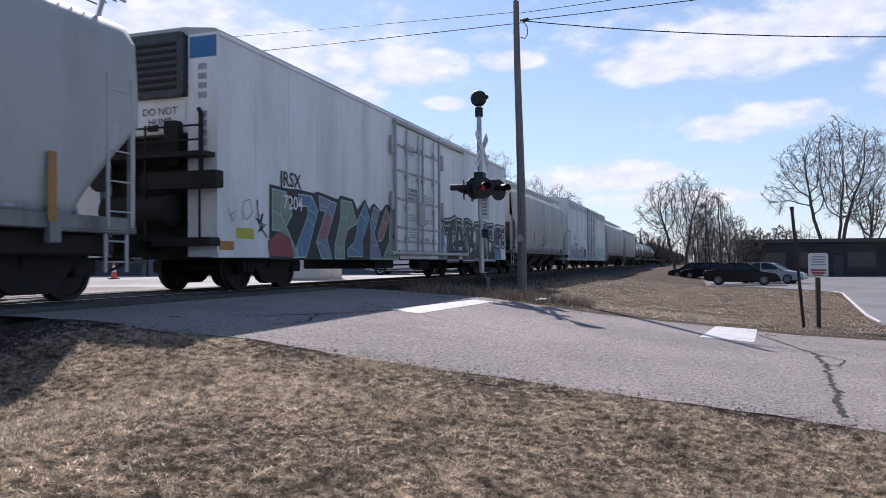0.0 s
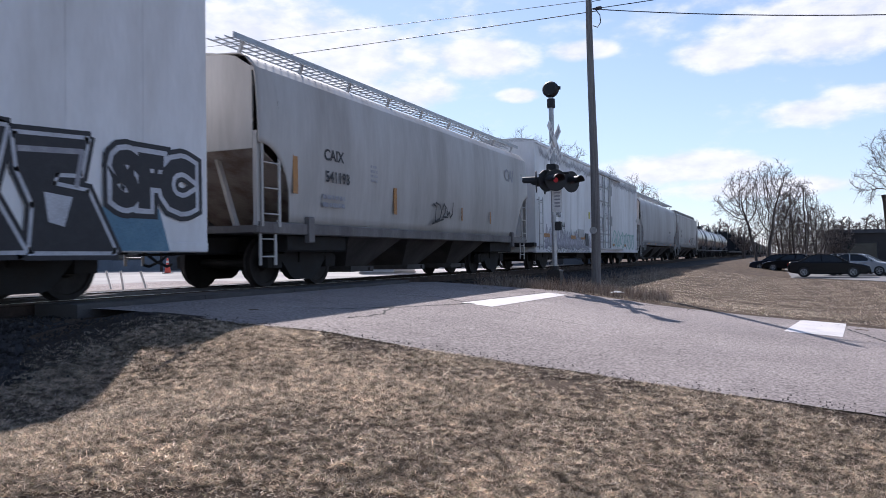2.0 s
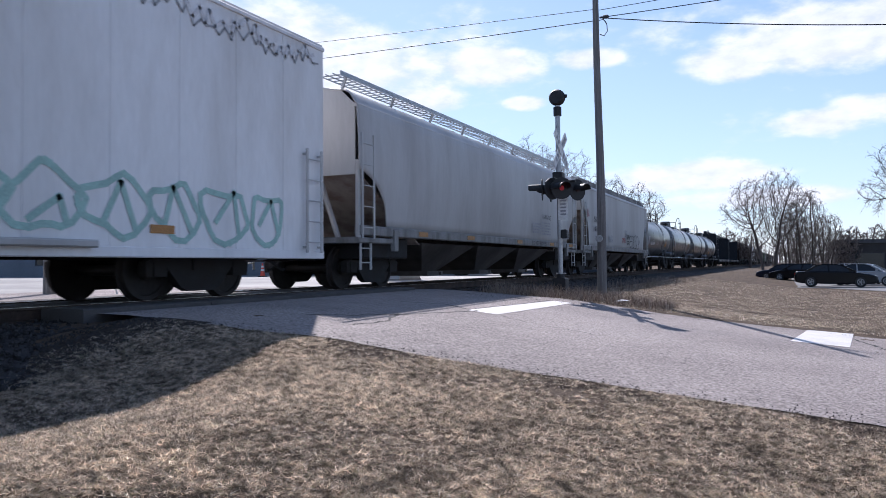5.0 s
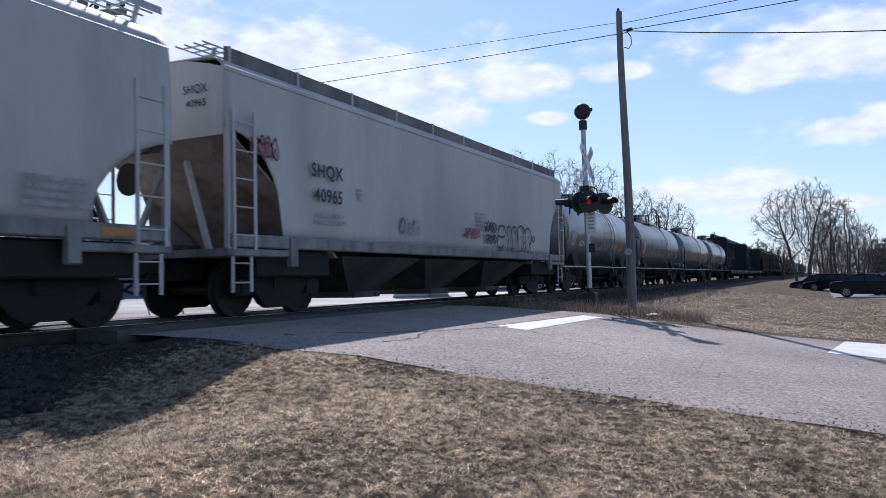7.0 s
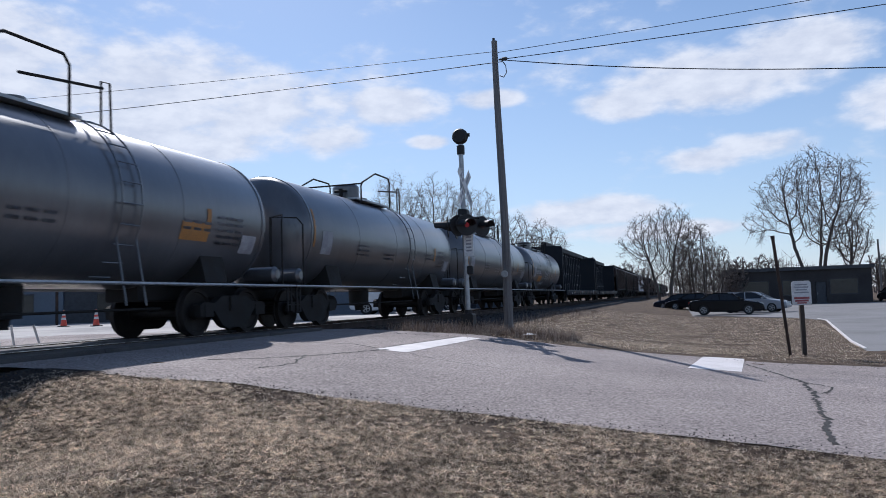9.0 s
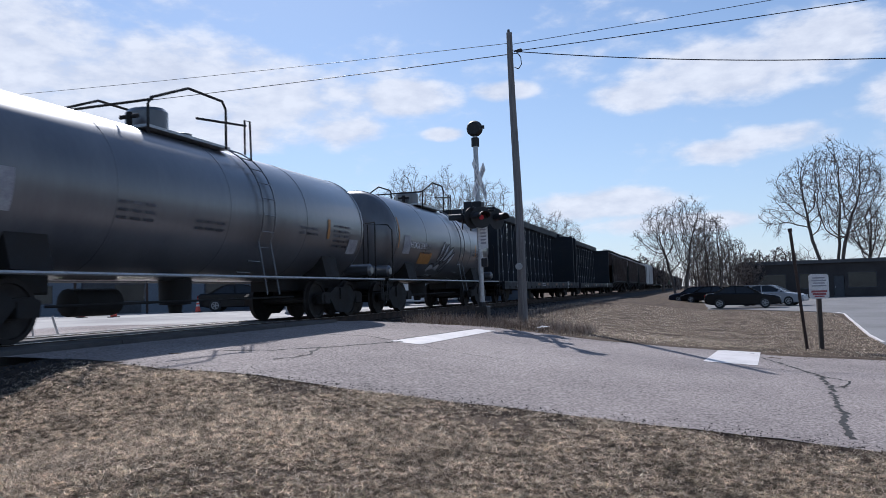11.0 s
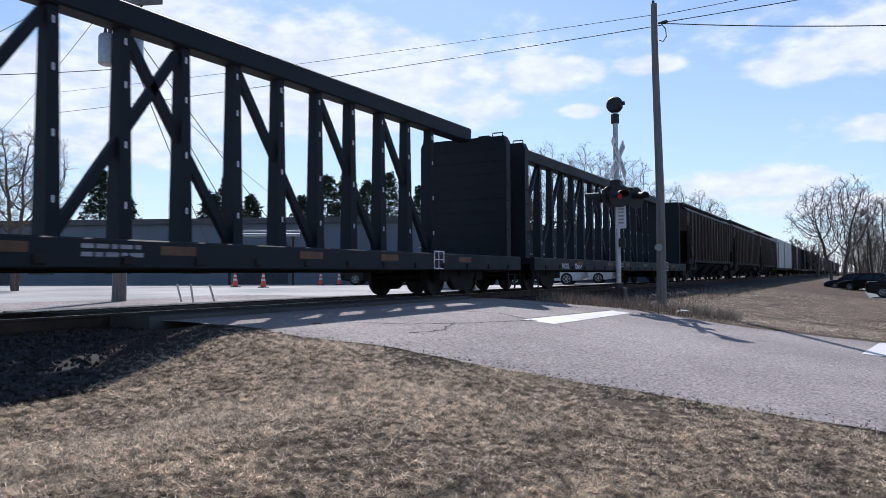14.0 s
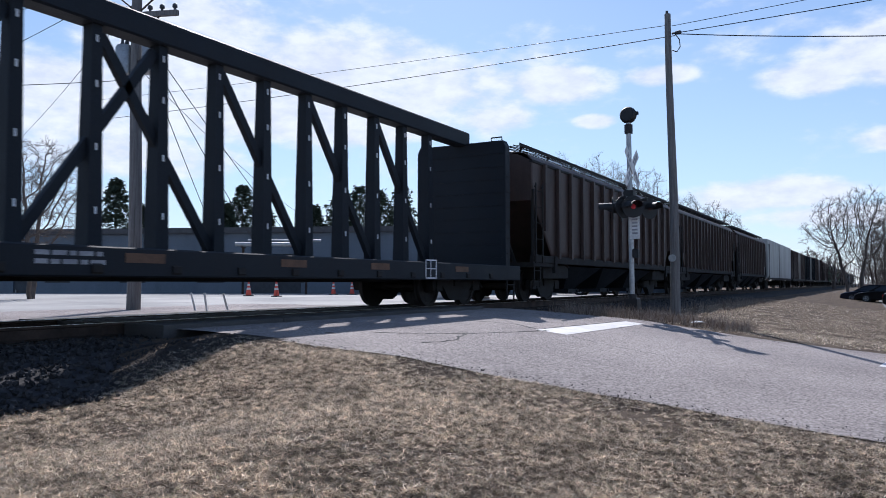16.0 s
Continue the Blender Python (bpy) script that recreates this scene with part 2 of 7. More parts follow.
GREYCAR = material("grey_car_paint", (0.47, 0.455, 0.435), 0.5, alt=(0.33, 0.305, 0.28), stretch=(1, 1, 0.18), scale=1.1, amount=0.8, grain=12, grain_amount=0.07, bump=0.03)
PALECAR = material("pale_grey_car_paint", (0.46, 0.455, 0.45), 0.5, alt=(0.36, 0.34, 0.33), stretch=(1, 1, 0.2), scale=0.9, amount=0.8, grain=12, grain_amount=0.06, bump=0.03)
TANKBLACK = material("black_tank_paint", (0.07, 0.073, 0.083), 0.34, alt=(0.13, 0.132, 0.14), stretch=(1, 1, 0.25), scale=1.2, amount=0.6, grain=14, grain_amount=0.12, bump=0.02, specular=0.9, coat=0.6)
DARKCAR = material("dark_weathered_car_paint", (0.013, 0.017, 0.024), 0.6, alt=(0.022, 0.024, 0.028), scale=1.3, amount=0.7, specular=0.22)
BROWNCAR = material("brown_car_paint", (0.07, 0.042, 0.034), 0.6, alt=(0.04, 0.027, 0.023), stretch=(1, 1, 0.3), scale=1.3, amount=0.7)
UNDER = material("sooty_running_gear", (0.014, 0.013, 0.013), 0.85, alt=(0.028, 0.023, 0.02), scale=4, amount=0.8)
WHEELSTEEL = material("wheel_steel", (0.03, 0.025, 0.023), 0.7, 0.3, alt=(0.018, 0.015, 0.014), scale=5)
GALV = material("galvanised_steel", (0.42, 0.43, 0.44), 0.45, 0.6, alt=(0.3, 0.3, 0.3), scale=8, amount=0.6)

# ---- ground, road and track ----
RAIL_Z, TRACK_X = 1.07, -9.6
PROFILE = [(-4000, 0.95), (-60, 0.95), (-20, 0.98), (-12.0, 0.98), (-7.6, 0.98), (-6.6, 0.93), (-4.6, 0.80), (-2.3, 0.55), (0.3, 0.32), (1.5, 0.20),
           (4.0, 0.08), (12.0, 0.0), (4000, 0.0)]


def smooth_step(a, b, v):
    v = min(1.0, max(0.0, (v - a) / (b - a)))
    return v * v * (3 - 2 * v)


def road_z(x):
    """The height of the road, which climbs to the track."""
    return float(np.interp(x, [p[0] for p in PROFILE], [p[1] for p in PROFILE]))


def ground_z(x, y):
    """The verge falls beside the ballast; far off the land is flat."""
    z = road_z(x)
    near = smooth_step(6.9, 4.0, y)                      # the camera's side of the road
    z -= near * 0.38 * smooth_step(-8.5, -7.0, x) * (1 - smooth_step(-5.2, -3.0, x))
    z -= near * smooth_step(-3.0, 0.5, x) * 0.12
    far = smooth_step(16.0, 24.0, y)
    if x > -8:
        z = z * (1 - far) + far * (0.62 * (1 - smooth_step(-6.5, 1.5, x)) + (0.28 if x < -7 else 0.0) * smooth_step(-7.0, -8.0, x))
    return z


def sheet(name, xs, ys, mat, height, label, category, lift=0.0, kind="structure", edge=None):
    b = Build()
    for y in ys:
        for x in xs:
            xx, yy = edge(x, y) if edge else (x, y)
            b.v.append((xx, yy, height(xx, yy) + lift))
    n = len(xs)
    b.f = [(j * n + i, j * n + i + 1, (j + 1) * n + i + 1, (j + 1) * n + i) for j in range(len(ys) - 1) for i in range(n - 1)]
    b.mi = [0] * len(b.f)
    return solid(name, b, mat, label, category, kind=kind, smooth=60)


def spread(*stops):
    """Values from stop to stop: (from, to, step) in turn."""
    out = []
    for a, c, s in stops:
        out += list(np.arange(a, c, s))
    return out + [stops[-1][1]]


ROAD_Y0, ROAD_Y1 = 6.88, 15.6


def bank(x, y):
    """Turf swells a little and then dips to the road edge."""
    return (0.015 * smooth_step(5.4, 6.2, y) - 0.012 * smooth_step(6.3, 6.8, y)) * smooth_step(7.5, 7.0, y) * smooth_step(-7.5, -6.5, x)


GX = spread((-3000, -200, 400), (-200, -40, 20), (-40, -14, 4), (-14, 6, 0.4), (6, 40, 3), (40, 200, 20), (200, 3000, 400))
GY = spread((-600, -40, 80), (-40, -2, 4), (-2, 5.4, 0.35), (5.4, 7.2, 0.15), (7.2, 9, 0.45), (9, 30, 1.0), (30, 80, 5), (80, 300, 20), (300, 3900, 450))
ground = sheet("ground", GX, GY, SOIL, lambda x, y: ground_z(x, y) - (0.10 if x < -7.2 else 0.0) + 0.018 * noise.noise((x * 1.3, y * 1.3, 0)) + bank(x, y),
               "dry brown dormant grass and bare soil verge", "ground")



def road_edge(x, y):
    j = 0.10 * noise.noise((x * 0.8, 3.0 if y < 10 else 9.0, 0)) + 0.04 * noise.noise((x * 4, y, 2))
    if y < 8:
        return x, y + j
    if y > 15:
        flare = 1.6 * smooth_step(3.2, 6.5, x) + 0.9 * smooth_step(-1.0, -5.0, x)
        return x, y + j + flare
    return x, y


road = sheet("road", spread((-16, -12.4, 0.6), (-12.4, 8, 0.25), (8, 80, 4)), [ROAD_Y0, 8.5, 10, 11.4, 13, 14.5, ROAD_Y1], ASPHALT,
             lambda x, y: road_z(x), "worn grey asphalt road climbing to the rail crossing", "road", lift=0.012, edge=road_edge)

# ---- the train ----
SPEED = 11.616           # metres a second, towards -y
WHEEL_R = 0.457
CARS, WHEELSETS = [], []
YELLOW = material("yellow_reflector", (0.42, 0.19, 0.045), 0.5, alt=(0.25, 0.13, 0.05), scale=6)
LABELYELLOW = material("yellow_label", (0.55, 0.5, 0.05), 0.5)
BLACKPAINT = material("black_stencil_paint", (0.02, 0.02, 0.025), 0.6, alt=(0.06, 0.06, 0.065), scale=7, amount=0.4)
WHITEPAINT = material("white_stencil_paint", (0.75, 0.75, 0.77), 0.6, alt=(0.45, 0.45, 0.46), scale=7, amount=0.5)
GREYPAINT = material("faded_grey_spray_paint", (0.27, 0.27, 0.30), 0.6, alt=(0.5, 0.5, 0.52), scale=4, amount=0.7)
SPRAY = {k: material(k + "_spray_paint", c, 0.55, alt=tuple(v * 0.6 + 0.05 for v in c), scale=3, amount=0.6) for k, c in dict(
    navy=(0.03, 0.04, 0.07), blue=(0.07, 0.16, 0.27), teal=(0.05, 0.2, 0.24), green=(0.12, 0.2, 0.12), red=(0.3, 0.05, 0.06), rose=(0.33, 0.13, 0.16),
    sky=(0.2, 0.32, 0.42), mint=(0.35, 0.55, 0.5), silver=(0.55, 0.56, 0.6)).items()}
RUSTSLOPE = material("rust_streaked_slope_sheet", (0.42, 0.365, 0.32), 0.7, alt=(0.22, 0.16, 0.13), stretch=(1, 1, 0.3), scale=2, amount=1.0)
UNITGREY = material("dark_machine_housing", (0.05, 0.055, 0.065), 0.6, alt=(0.03, 0.03, 0.035), scale=5)
BLUELABEL = material("blue_label", (0.05, 0.18, 0.42), 0.5)


def wheelset_mesh():
    b = Build()
    for s in (-1, 1):
        prof = [(0.66, 0.08), (0.66, 0.13), (0.685, 0.15), (0.70, 0.36), (0.69, 0.40), (0.69, 0.485), (0.72, 0.485), (0.735, 0.46), (0.82, 0.45), (0.82, 0.385),
                (0.79, 0.37), (0.765, 0.15), (0.83, 0.13), (0.83, 0.07)]
        b.lathe([(s * h, r) for h, r in prof], "x", n=28)
        b.lathe([(s * 0.83, 0.075), (s * 1.02, 0.075), (s * 1.02, 0.03)], "x", n=10)
        for k in range(3):      # end-cap bolts
            a = 2.1 * k
            b.cyl((s * 1.02, 0.045 * math.cos(a), 0.045 * math.sin(a)), (s * 1.04, 0.045 * math.cos(a), 0.045 * math.sin(a)), 0.014, 6)
    b.cyl((-0.7, 0, 0), (0.7, 0, 0), 0.085, 12)
    return b.mesh("wheelset", WHEELSTEEL, 40)


def truck_mesh():
    """Two cast side frames and the bolster between them."""
    b = Build()
    for s in (-1, 1):
        x0, x1 = sorted((s * 0.93, s * 1.08))
        top = [(-1.12, 0.36), (-1.14, 0.58), (-1.0, 0.64), (-0.68, 0.62), (-0.42, 0.76), (0.42, 0.76), (0.68, 0.62), (1.0, 0.64), (1.14, 0.58), (1.12, 0.36),
               (0.98, 0.36), (0.96, 0.52), (0.72, 0.5), (0.44, 0.2), (0.28, 0.13), (-0.28, 0.13), (-0.44, 0.2), (-0.72, 0.5), (-0.96, 0.52), (-0.98, 0.36)]
        n = len(top)
        b.add([(x, y, z) for x in (x0, x1) for y, z in top],
              [(k, (k + 1) % n, n + (k + 1) % n, n + k) for k in range(n)] + [(k, n - 1 - k, n - 2 - k, k + 1) for k in range(n // 2 - 1)]
              + [(n + k + 1, 2 * n - 2 - k, 2 * n - 1 - k, n + k) for k in range(n // 2 - 1)])
        for w in (-0.87, 0.87):
            b.box(x0 - 0.02, x1 + 0.02, w - 0.13, w + 0.13, 0.36, 0.58)
    b.box(-1.12, 1.12, -0.2, 0.2, 0.46, 0.74)
    b.cyl((0, 0, 0.7), (0, 0, 0.82), 0.2, 12)
    b.beam((-0.8, -0.5, 0.36), (0.8, -0.5, 0.36), 0.08).beam((-0.8, 0.5, 0.36), (0.8, 0.5, 0.36), 0.08)
    return b.mesh("truck", UNDER)


def spring_mesh():
    b = Build()
    for y in (-0.16, 0.0, 0.16):
        for k in range(5):
            b.lathe([(0.2 + k * 0.05, 0.05), (0.212 + k * 0.05, 0.068), (0.225 + k * 0.05, 0.05)], "z", (0, y, 0), 8)
    return b.mesh("spring_pack", UNDER)


def coupler_mesh():
    b = Build().beam((0, 0, 0.86), (0, 0.75, 0.86), 0.16, 0.2)
    b.prism([(-0.17, 0.72), (0.17, 0.72), (0.19, 0.98), (0.05, 1.02), (0.02, 0.9), (-0.12, 0.9), (-0.16, 1.04), (-0.2, 0.98)], 0.72, 1.0, "z")
    b.tube([(0.3, 0.2, 0.75), (0.32, 0.6, 0.5), (0.2, 0.95, 0.42), (0.05, 1.2, 0.45)], 0.025)
    b.tube([(0.2, 0.35, 0.62), (1.4, 0.35, 0.62)], 0.018)
    return b.mesh("coupler", UNDER)


def ladder_mesh(width, height, rungs, depth=0.09):
    """Two stiles and rungs in the plane x = depth, from z = 0 up."""
    b = Build()
    for y in (-width / 2, width / 2):
        b.box(depth - 0.012, depth + 0.012, y - 0.03, y + 0.03, 0, height)
        for z in (0.1, height - 0.1):
            b.box(0, depth, y - 0.02, y + 0.02, z - 0.02, z + 0.02)
    for k in range(rungs):
        z = (k + 0.5) * height / rungs
        b.cyl((depth, -width / 2, z), (depth, width / 2, z), 0.014, 6)
    return b


WHEELSET, TRUCK, SPRINGS, COUPLER = wheelset_mesh(), truck_mesh(), spring_mesh(), coupler_mesh()


def rail_car(name, label, y0, y1, inset=2.7, spin=True):
    """A car between y0 and y1 at the start, on two trucks with couplers."""
    c = (y0 + y1) / 2
    ob = thing(name, label, "freight car", pose(TRACK_X, c, RAIL_Z), group="freight train cars")
    CARS.append((ob, c))
    h = (y1 - y0) / 2
    for s in (-1, 1):
        tr = part("truck", TRUCK, None, ob, at=pose(0, s * (h - inset), 0))
        for w in (-0.87, 0.87):
            ws = part("wheelset", WHEELSET, None, tr, "worn steel wheels on their axle", at=pose(0, w, WHEEL_R))
            if spin:
                WHEELSETS.append((ws, w))
        for x in (-1.0, 1.0):
            part("spring_pack", SPRINGS, None, tr, at=pose(x, 0, 0))
        part("coupler", COUPLER, None, ob, at=pose(0, s * (h - 0.35), 0, 0, 0, 0 if s > 0 else 180))
    return ob, h


def lettering(text, size, mat, parent, x, y, z, name="lettering", label="", stretch=1.0, bold=0.0, slant=0.0, spacing=1.0, proud=0.004):
    """Flat letters on the side that faces +x, their middle at y and their foot at z."""
    cu = bpy.data.curves.new(name, "FONT")
    cu.body, cu.size, cu.align_x, cu.offset, cu.shear, cu.space_character, cu.resolution_u = text, size, "CENTER", bold, slant, spacing, 3
    ob = bpy.data.objects.new(name, cu)
    scene.collection.objects.link(ob)
    me = bpy.data.meshes.new_from_object(ob.evaluated_get(bpy.context.evaluated_depsgraph_get()))
    bpy.data.objects.remove(ob)
    bpy.data.curves.remove(cu)
    me.name = name
    me.materials.clear()
    me.materials.append(mat)
    return part(name, me, None, parent, label, at=pose(x + proud, y, z, 90, 0, 90) @ Matrix.Diagonal((1, stretch, 1, 1)))


def bars(parent, x, y, z, w, h, rows, mat, name="small_print"):
    """Writing too small to read: short bars."""
    b, rnd = Build(), random.Random(int(y * 100) + rows)
    step = h / rows
    for k in range(rows):
        a = -w / 2
        while a < w / 2 - 0.03:
            l = rnd.uniform(0.05, 0.2)
            b.add([(x, y + a, z - k * step), (x, y + min(a + l, w / 2), z - k * step), (x, y + min(a + l, w / 2), z - k * step - step * 0.55), (x, y + a, z - k * step - step * 0.55)], [(0, 1, 2, 3)])
            a += l + 0.035
    return part(name, b, mat, parent)


def plate(parent, x, y0, y1, z0, z1, mat, name="placard", label=""):
    return part(name, Build().box(x, x + 0.006, y0, y1, z0, z1), mat, parent, label)


def patch(parent, x, outline, mat, name="graffiti", label=""):
    """A flat painted shape on the car side: (y, z) outline."""
    return part(name, Build().add([(x, y, z) for y, z in outline], [tuple(range(len(outline)))]), mat, parent, label)


def stroke(b, x, pts, w):
    """A painted line on a car side through (y, z) points."""
    for (y0, z0), (y1, z1) in zip(pts, pts[1:]):
        d = Vector((y1 - y0, z1 - z0))
        if d.length < 1e-4:
            continue
        d.normalize()
        n = Vector((-d.y, d.x)) * w / 2
        e = d * w * 0.3
        b.add([(x, y0 - e.x + n.x, z0 - e.y + n.y), (x, y1 + e.x + n.x, z1 + e.y + n.y), (x, y1 + e.x - n.x, z1 + e.y - n.y), (x, y0 - e.x - n.x, z0 - e.y - n.y)], [(0, 1, 2, 3)])


def scribble(parent, x, y0, y1, z0, z1, mat, letters=6, w=0.05, seed=0, name="graffiti", label=""):
    """Looping sprayed outlines of letters that cannot be read."""
    rnd, b = random.Random(seed), Build()
    step = (y1 - y0) / letters
    for k in range(letters):
        c = y0 + (k + 0.5) * step
        loop = []
        ph, ax = rnd.uniform(0, 6), rnd.uniform(0.42, 0.62)
        for i in range(19):
            a = ph + i * 0.36
            loop.append((c + math.cos(a) * step * ax * (1 + 0.25 * math.sin(2 * a + k)), (z0 + z1) / 2 + math.sin(a) * (z1 - z0) * 0.5 * (0.8 + 0.2 * math.cos(3 * a + ph))))
        stroke(b, x, loop, w)
        stroke(b, x + 0.001, [(c - step * 0.2, z0 + (z1 - z0) * rnd.uniform(0.2, 0.4)), (c + step * rnd.uniform(-0.1, 0.3), z0 + (z1 - z0) * rnd.uniform(0.5, 0.9)), (c + step * 0.3, z0 + (z1 - z0) * 0.2)], w)
    return part(name, b, mat, parent, label)


# -- refrigerated box cars --
def reefer(label, y0, y1, door0, door1, top=4.78, ladder=True, machine=True):
    ob, h = rail_car("refrigerator_car", label, y0, y1)
    W, Z0 = 1.6, 0.66
    body = Build().prism([(-W, Z0), (W, Z0), (W, top - 0.16), (W - 0.05, top - 0.10), (0.9, top), (-0.9, top), (-W + 0.05, top - 0.10), (-W, top - 0.16)], -h + (0.55 if machine else 0.0), h)
    part("body", body, WHITECAR, ob, "dirty white smooth car body")
    if machine:
        front = Build()                                 # corner posts and roof lip round the machine end
        for s in (-1, 1):
            a, c = sorted((s * (W - 0.62), s * W))
            front.box(a, c, -h, -h + 0.56, Z0, top - 0.12)
        front.box(-W + 0.62, W - 0.62, -h + 0.05, -h + 0.56, 2.9, 3.55)
        part("end_frame", front, WHITECAR, ob)
    part("roof_cap", Build().prism([(-W - 0.01, top - 0.13), (W + 0.01, top - 0.13), (W - 0.04, top - 0.06), (0.9, top + 0.02), (-0.9, top + 0.02), (-W + 0.04, top - 0.06)], -h, h + 0.01), PALECAR, ob)
    n = 17
    for k in range(1, n):                           # seams between the side sheets
        y = -h + k * 2 * h / n
        if door0 - 0.15 < y < door1 + 0.15:
            continue
        part("side_seam", Build().box(W, W + 0.007, y - 0.022, y + 0.022, Z0 + 0.12, top - 0.2), WHITECAR, ob)
    part("side_sill", Build().cbox(W - 0.12, W + 0.012, -h + 0.02, h, Z0 - 0.02, Z0 + 0.13, 0.015), WHITECAR, ob)
    part("eave_rail", Build().cbox(W - 0.02, W + 0.03, -h + 0.02, h, top - 0.2, top - 0.13, 0.01), WHITECAR, ob)
    # plug door on its posts
    door = part("door", Build().box(W, W + 0.05, door0 + 0.12, door1 - 0.12, Z0 + 0.24, top - 0.36), WHITECAR, ob, "white plug door with locking rods")
    post = Build().box(W, W + 0.085, -0.06, 0.06, Z0 + 0.1, top - 0.2).mesh("door_post", PALECAR)
    for y in (door0, door1):
        part("door_post", post, None, ob, at=pose(0, y, 0))
    part("door_track", Build().cbox(W, W + 0.13, door0 - 0.4, door1 + 3.0, Z0 + 0.1, Z0 + 0.2, 0.02), PALECAR, ob)
    part("door_track", Build().cbox(W, W + 0.11, door0 - 0.1, door1 + 2.6, top - 0.34, top - 0.26, 0.02), PALECAR, ob)
    wd = door1 - door0
    rod = Build().cyl((0, 0, Z0 + 0.18), (0, 0, top - 0.4), 0.028, 8)
    for z in (1.2, 2.1, 3.0, 3.9):
        rod.box(-0.03, 0.03, -0.08, 0.08, z - 0.06, z + 0.06)
    rod = rod.mesh("locking_rod", GALV, 40)
    for f in (0.2, 0.46, 0.56, 0.82):
        part("locking_rod", rod, None, door, at=pose(W + 0.1, door0 + wd * f, 0))
    bar = Build().cbox(W + 0.05, W + 0.085, door0 + 0.15, door1 - 0.15, -0.035, 0.035, 0.01).mesh("door_bar", PALECAR)
    for z in (1.15, 1.55, 2.35, 3.15, 3.85):
        part("door_bar", bar, None, door, at=pose(0, 0, z))
    part("lock_box", Build().cbox(W + 0.05, W + 0.14, door0 + wd * 0.45, door0 + wd * 0.58, 1.65, 2.35, 0.02), PALECAR, door)
    for a, z, r in ((0.3, 3.95, 4), (0.7, 2.6, 3), (0.33, 1.95, 3), (0.33, 1.45, 3), (0.72, 1.85, 2)):
        bars(door, W + 0.056, door0 + wd * a, z, wd * 0.2, 0.075 * r, r, GREYPAINT)
    for a in (0.12, 1.0 - 0.12):
        for z in (2.0, 3.55):
            part("hinge_bracket", Build().cbox(W + 0.02, W + 0.1, door0 - 0.35 if a < 0.5 else door1 + 0.2, door0 - 0.2 if a < 0.5 else door1 + 0.35, z, z + 0.5, 0.02), PALECAR, ob)
    if machine:
        # machine end
        unit = part("cooling_unit", Build().cbox(-0.95, 0.95, -h - 0.1, -h + 0.6, 3.55, top - 0.08, 0.06), UNITGREY, ob, "dark cooling machine housing")
        for k in range(7):
            part("grille_slat", Build().box(-0.8, 0.8, -h - 0.13, -h - 0.1, 3.68 + k * 0.13, 3.73 + k * 0.13), UNDER, unit)
        part("end_wall", Build().box(-W + 0.6, W - 0.6, -h + 0.3, -h + 0.6, Z0, 2.95), UNDER, ob)
        part("platform", Build().box(-W, W - 0.05, -h - 0.35, -h + 0.3, 2.42, 2.5), UNDER, ob)
        tank = Build().lathe([(-0.75, 0.2), (-0.7, 0.3), (0.7, 0.3), (0.75, 0.2)], "x", (0, -h - 0.05, 1.5), 14)
        part("fuel_tank", tank, UNDER, ob, smooth=40)
    if machine:
        hb = Build()
        for x in (-1.5, 0.3, 1.45):
            hb.cyl((x, -h - 0.3, 1.0), (x, -h - 0.3, 3.0), 0.022, 6)
        for z in (2.95, 2.7):
            hb.cyl((-1.5, -h - 0.3, z), (1.45, -h - 0.3, z), 0.018, 6)
        part("handrail", hb, UNDER, ob)
    part("sill_step", Build().cbox(0.4, W + 0.02, -h - 0.25, -h + 0.05, 0.85, 1.0, 0.02), UNDER, ob)
    part("brake_wheel", Build().lathe([(-0.02, 0.26), (0.02, 0.26), (0.02, 0.22), (-0.02, 0.22)], "y", (-0.6, -h - 0.4, 2.1), 20), UNDER, ob)
    if ladder:
        lad = ladder_mesh(0.46, 1.9, 5)
        lm = lad.mesh("ladder", PALECAR)
        for y in (-h + 0.42, h - 0.42):
            part("ladder", lm, None, ob, at=pose(W, y, 0.75))
        part("ladder", lm, None, ob, at=pose(-W, h - 0.45, 0.75, 0, 0, 180))
    # frame and gear below
    part("centre_sill", Build().cbox(-0.3, 0.3, -h + 0.3, h - 0.3, 0.62, 0.9, 0.03), UNDER, ob)
    part("battery_box", Build().cbox(-1.1, 1.1, -2.6, -1.2, 0.38, 0.66, 0.03), UNDER, ob)
    gear = Build().lathe([(1.0, 0.1), (1.05, 0.2), (2.0, 0.2), (2.05, 0.1)], "y", (0.9, 0, 0.5), 12)
    part("air_reservoir", gear, UNDER, ob, smooth=40)
    part("brake_rod", Build().tube([(0.7, -4.4, 0.45), (0.7, 4.4, 0.5)], 0.025), UNDER, ob)
    part("brake_rod", Build().tube([(1.2, -3.6, 0.5), (1.2, -2.7, 0.35), (1.2, 2.4, 0.35), (1.2, 3.4, 0.52)], 0.018), UNDER, ob)
    for y in (-6.4, -3.2, -0.2, 3.0, 6.2):
        plate(ob, W + 0.012, y, y + 0.45, 0.98, 1.1, YELLOW, "reflector", "yellow reflective strip")
    return ob, h


def sprayed_letter(ob, x, fill, shape, line, width, cracks=(), label=""):
    """One sprayed letter: its fill, its outline and fine lines across it."""
    patch(ob, x, shape, fill, "graffiti_letter", label)
    b = Build()
    stroke(b, x + 0.0012, shape + shape[:1], width)
    for c in cracks:
        stroke(b, x + 0.0012, list(c), width * 0.7)
    part("graffiti_line", b, line, ob)


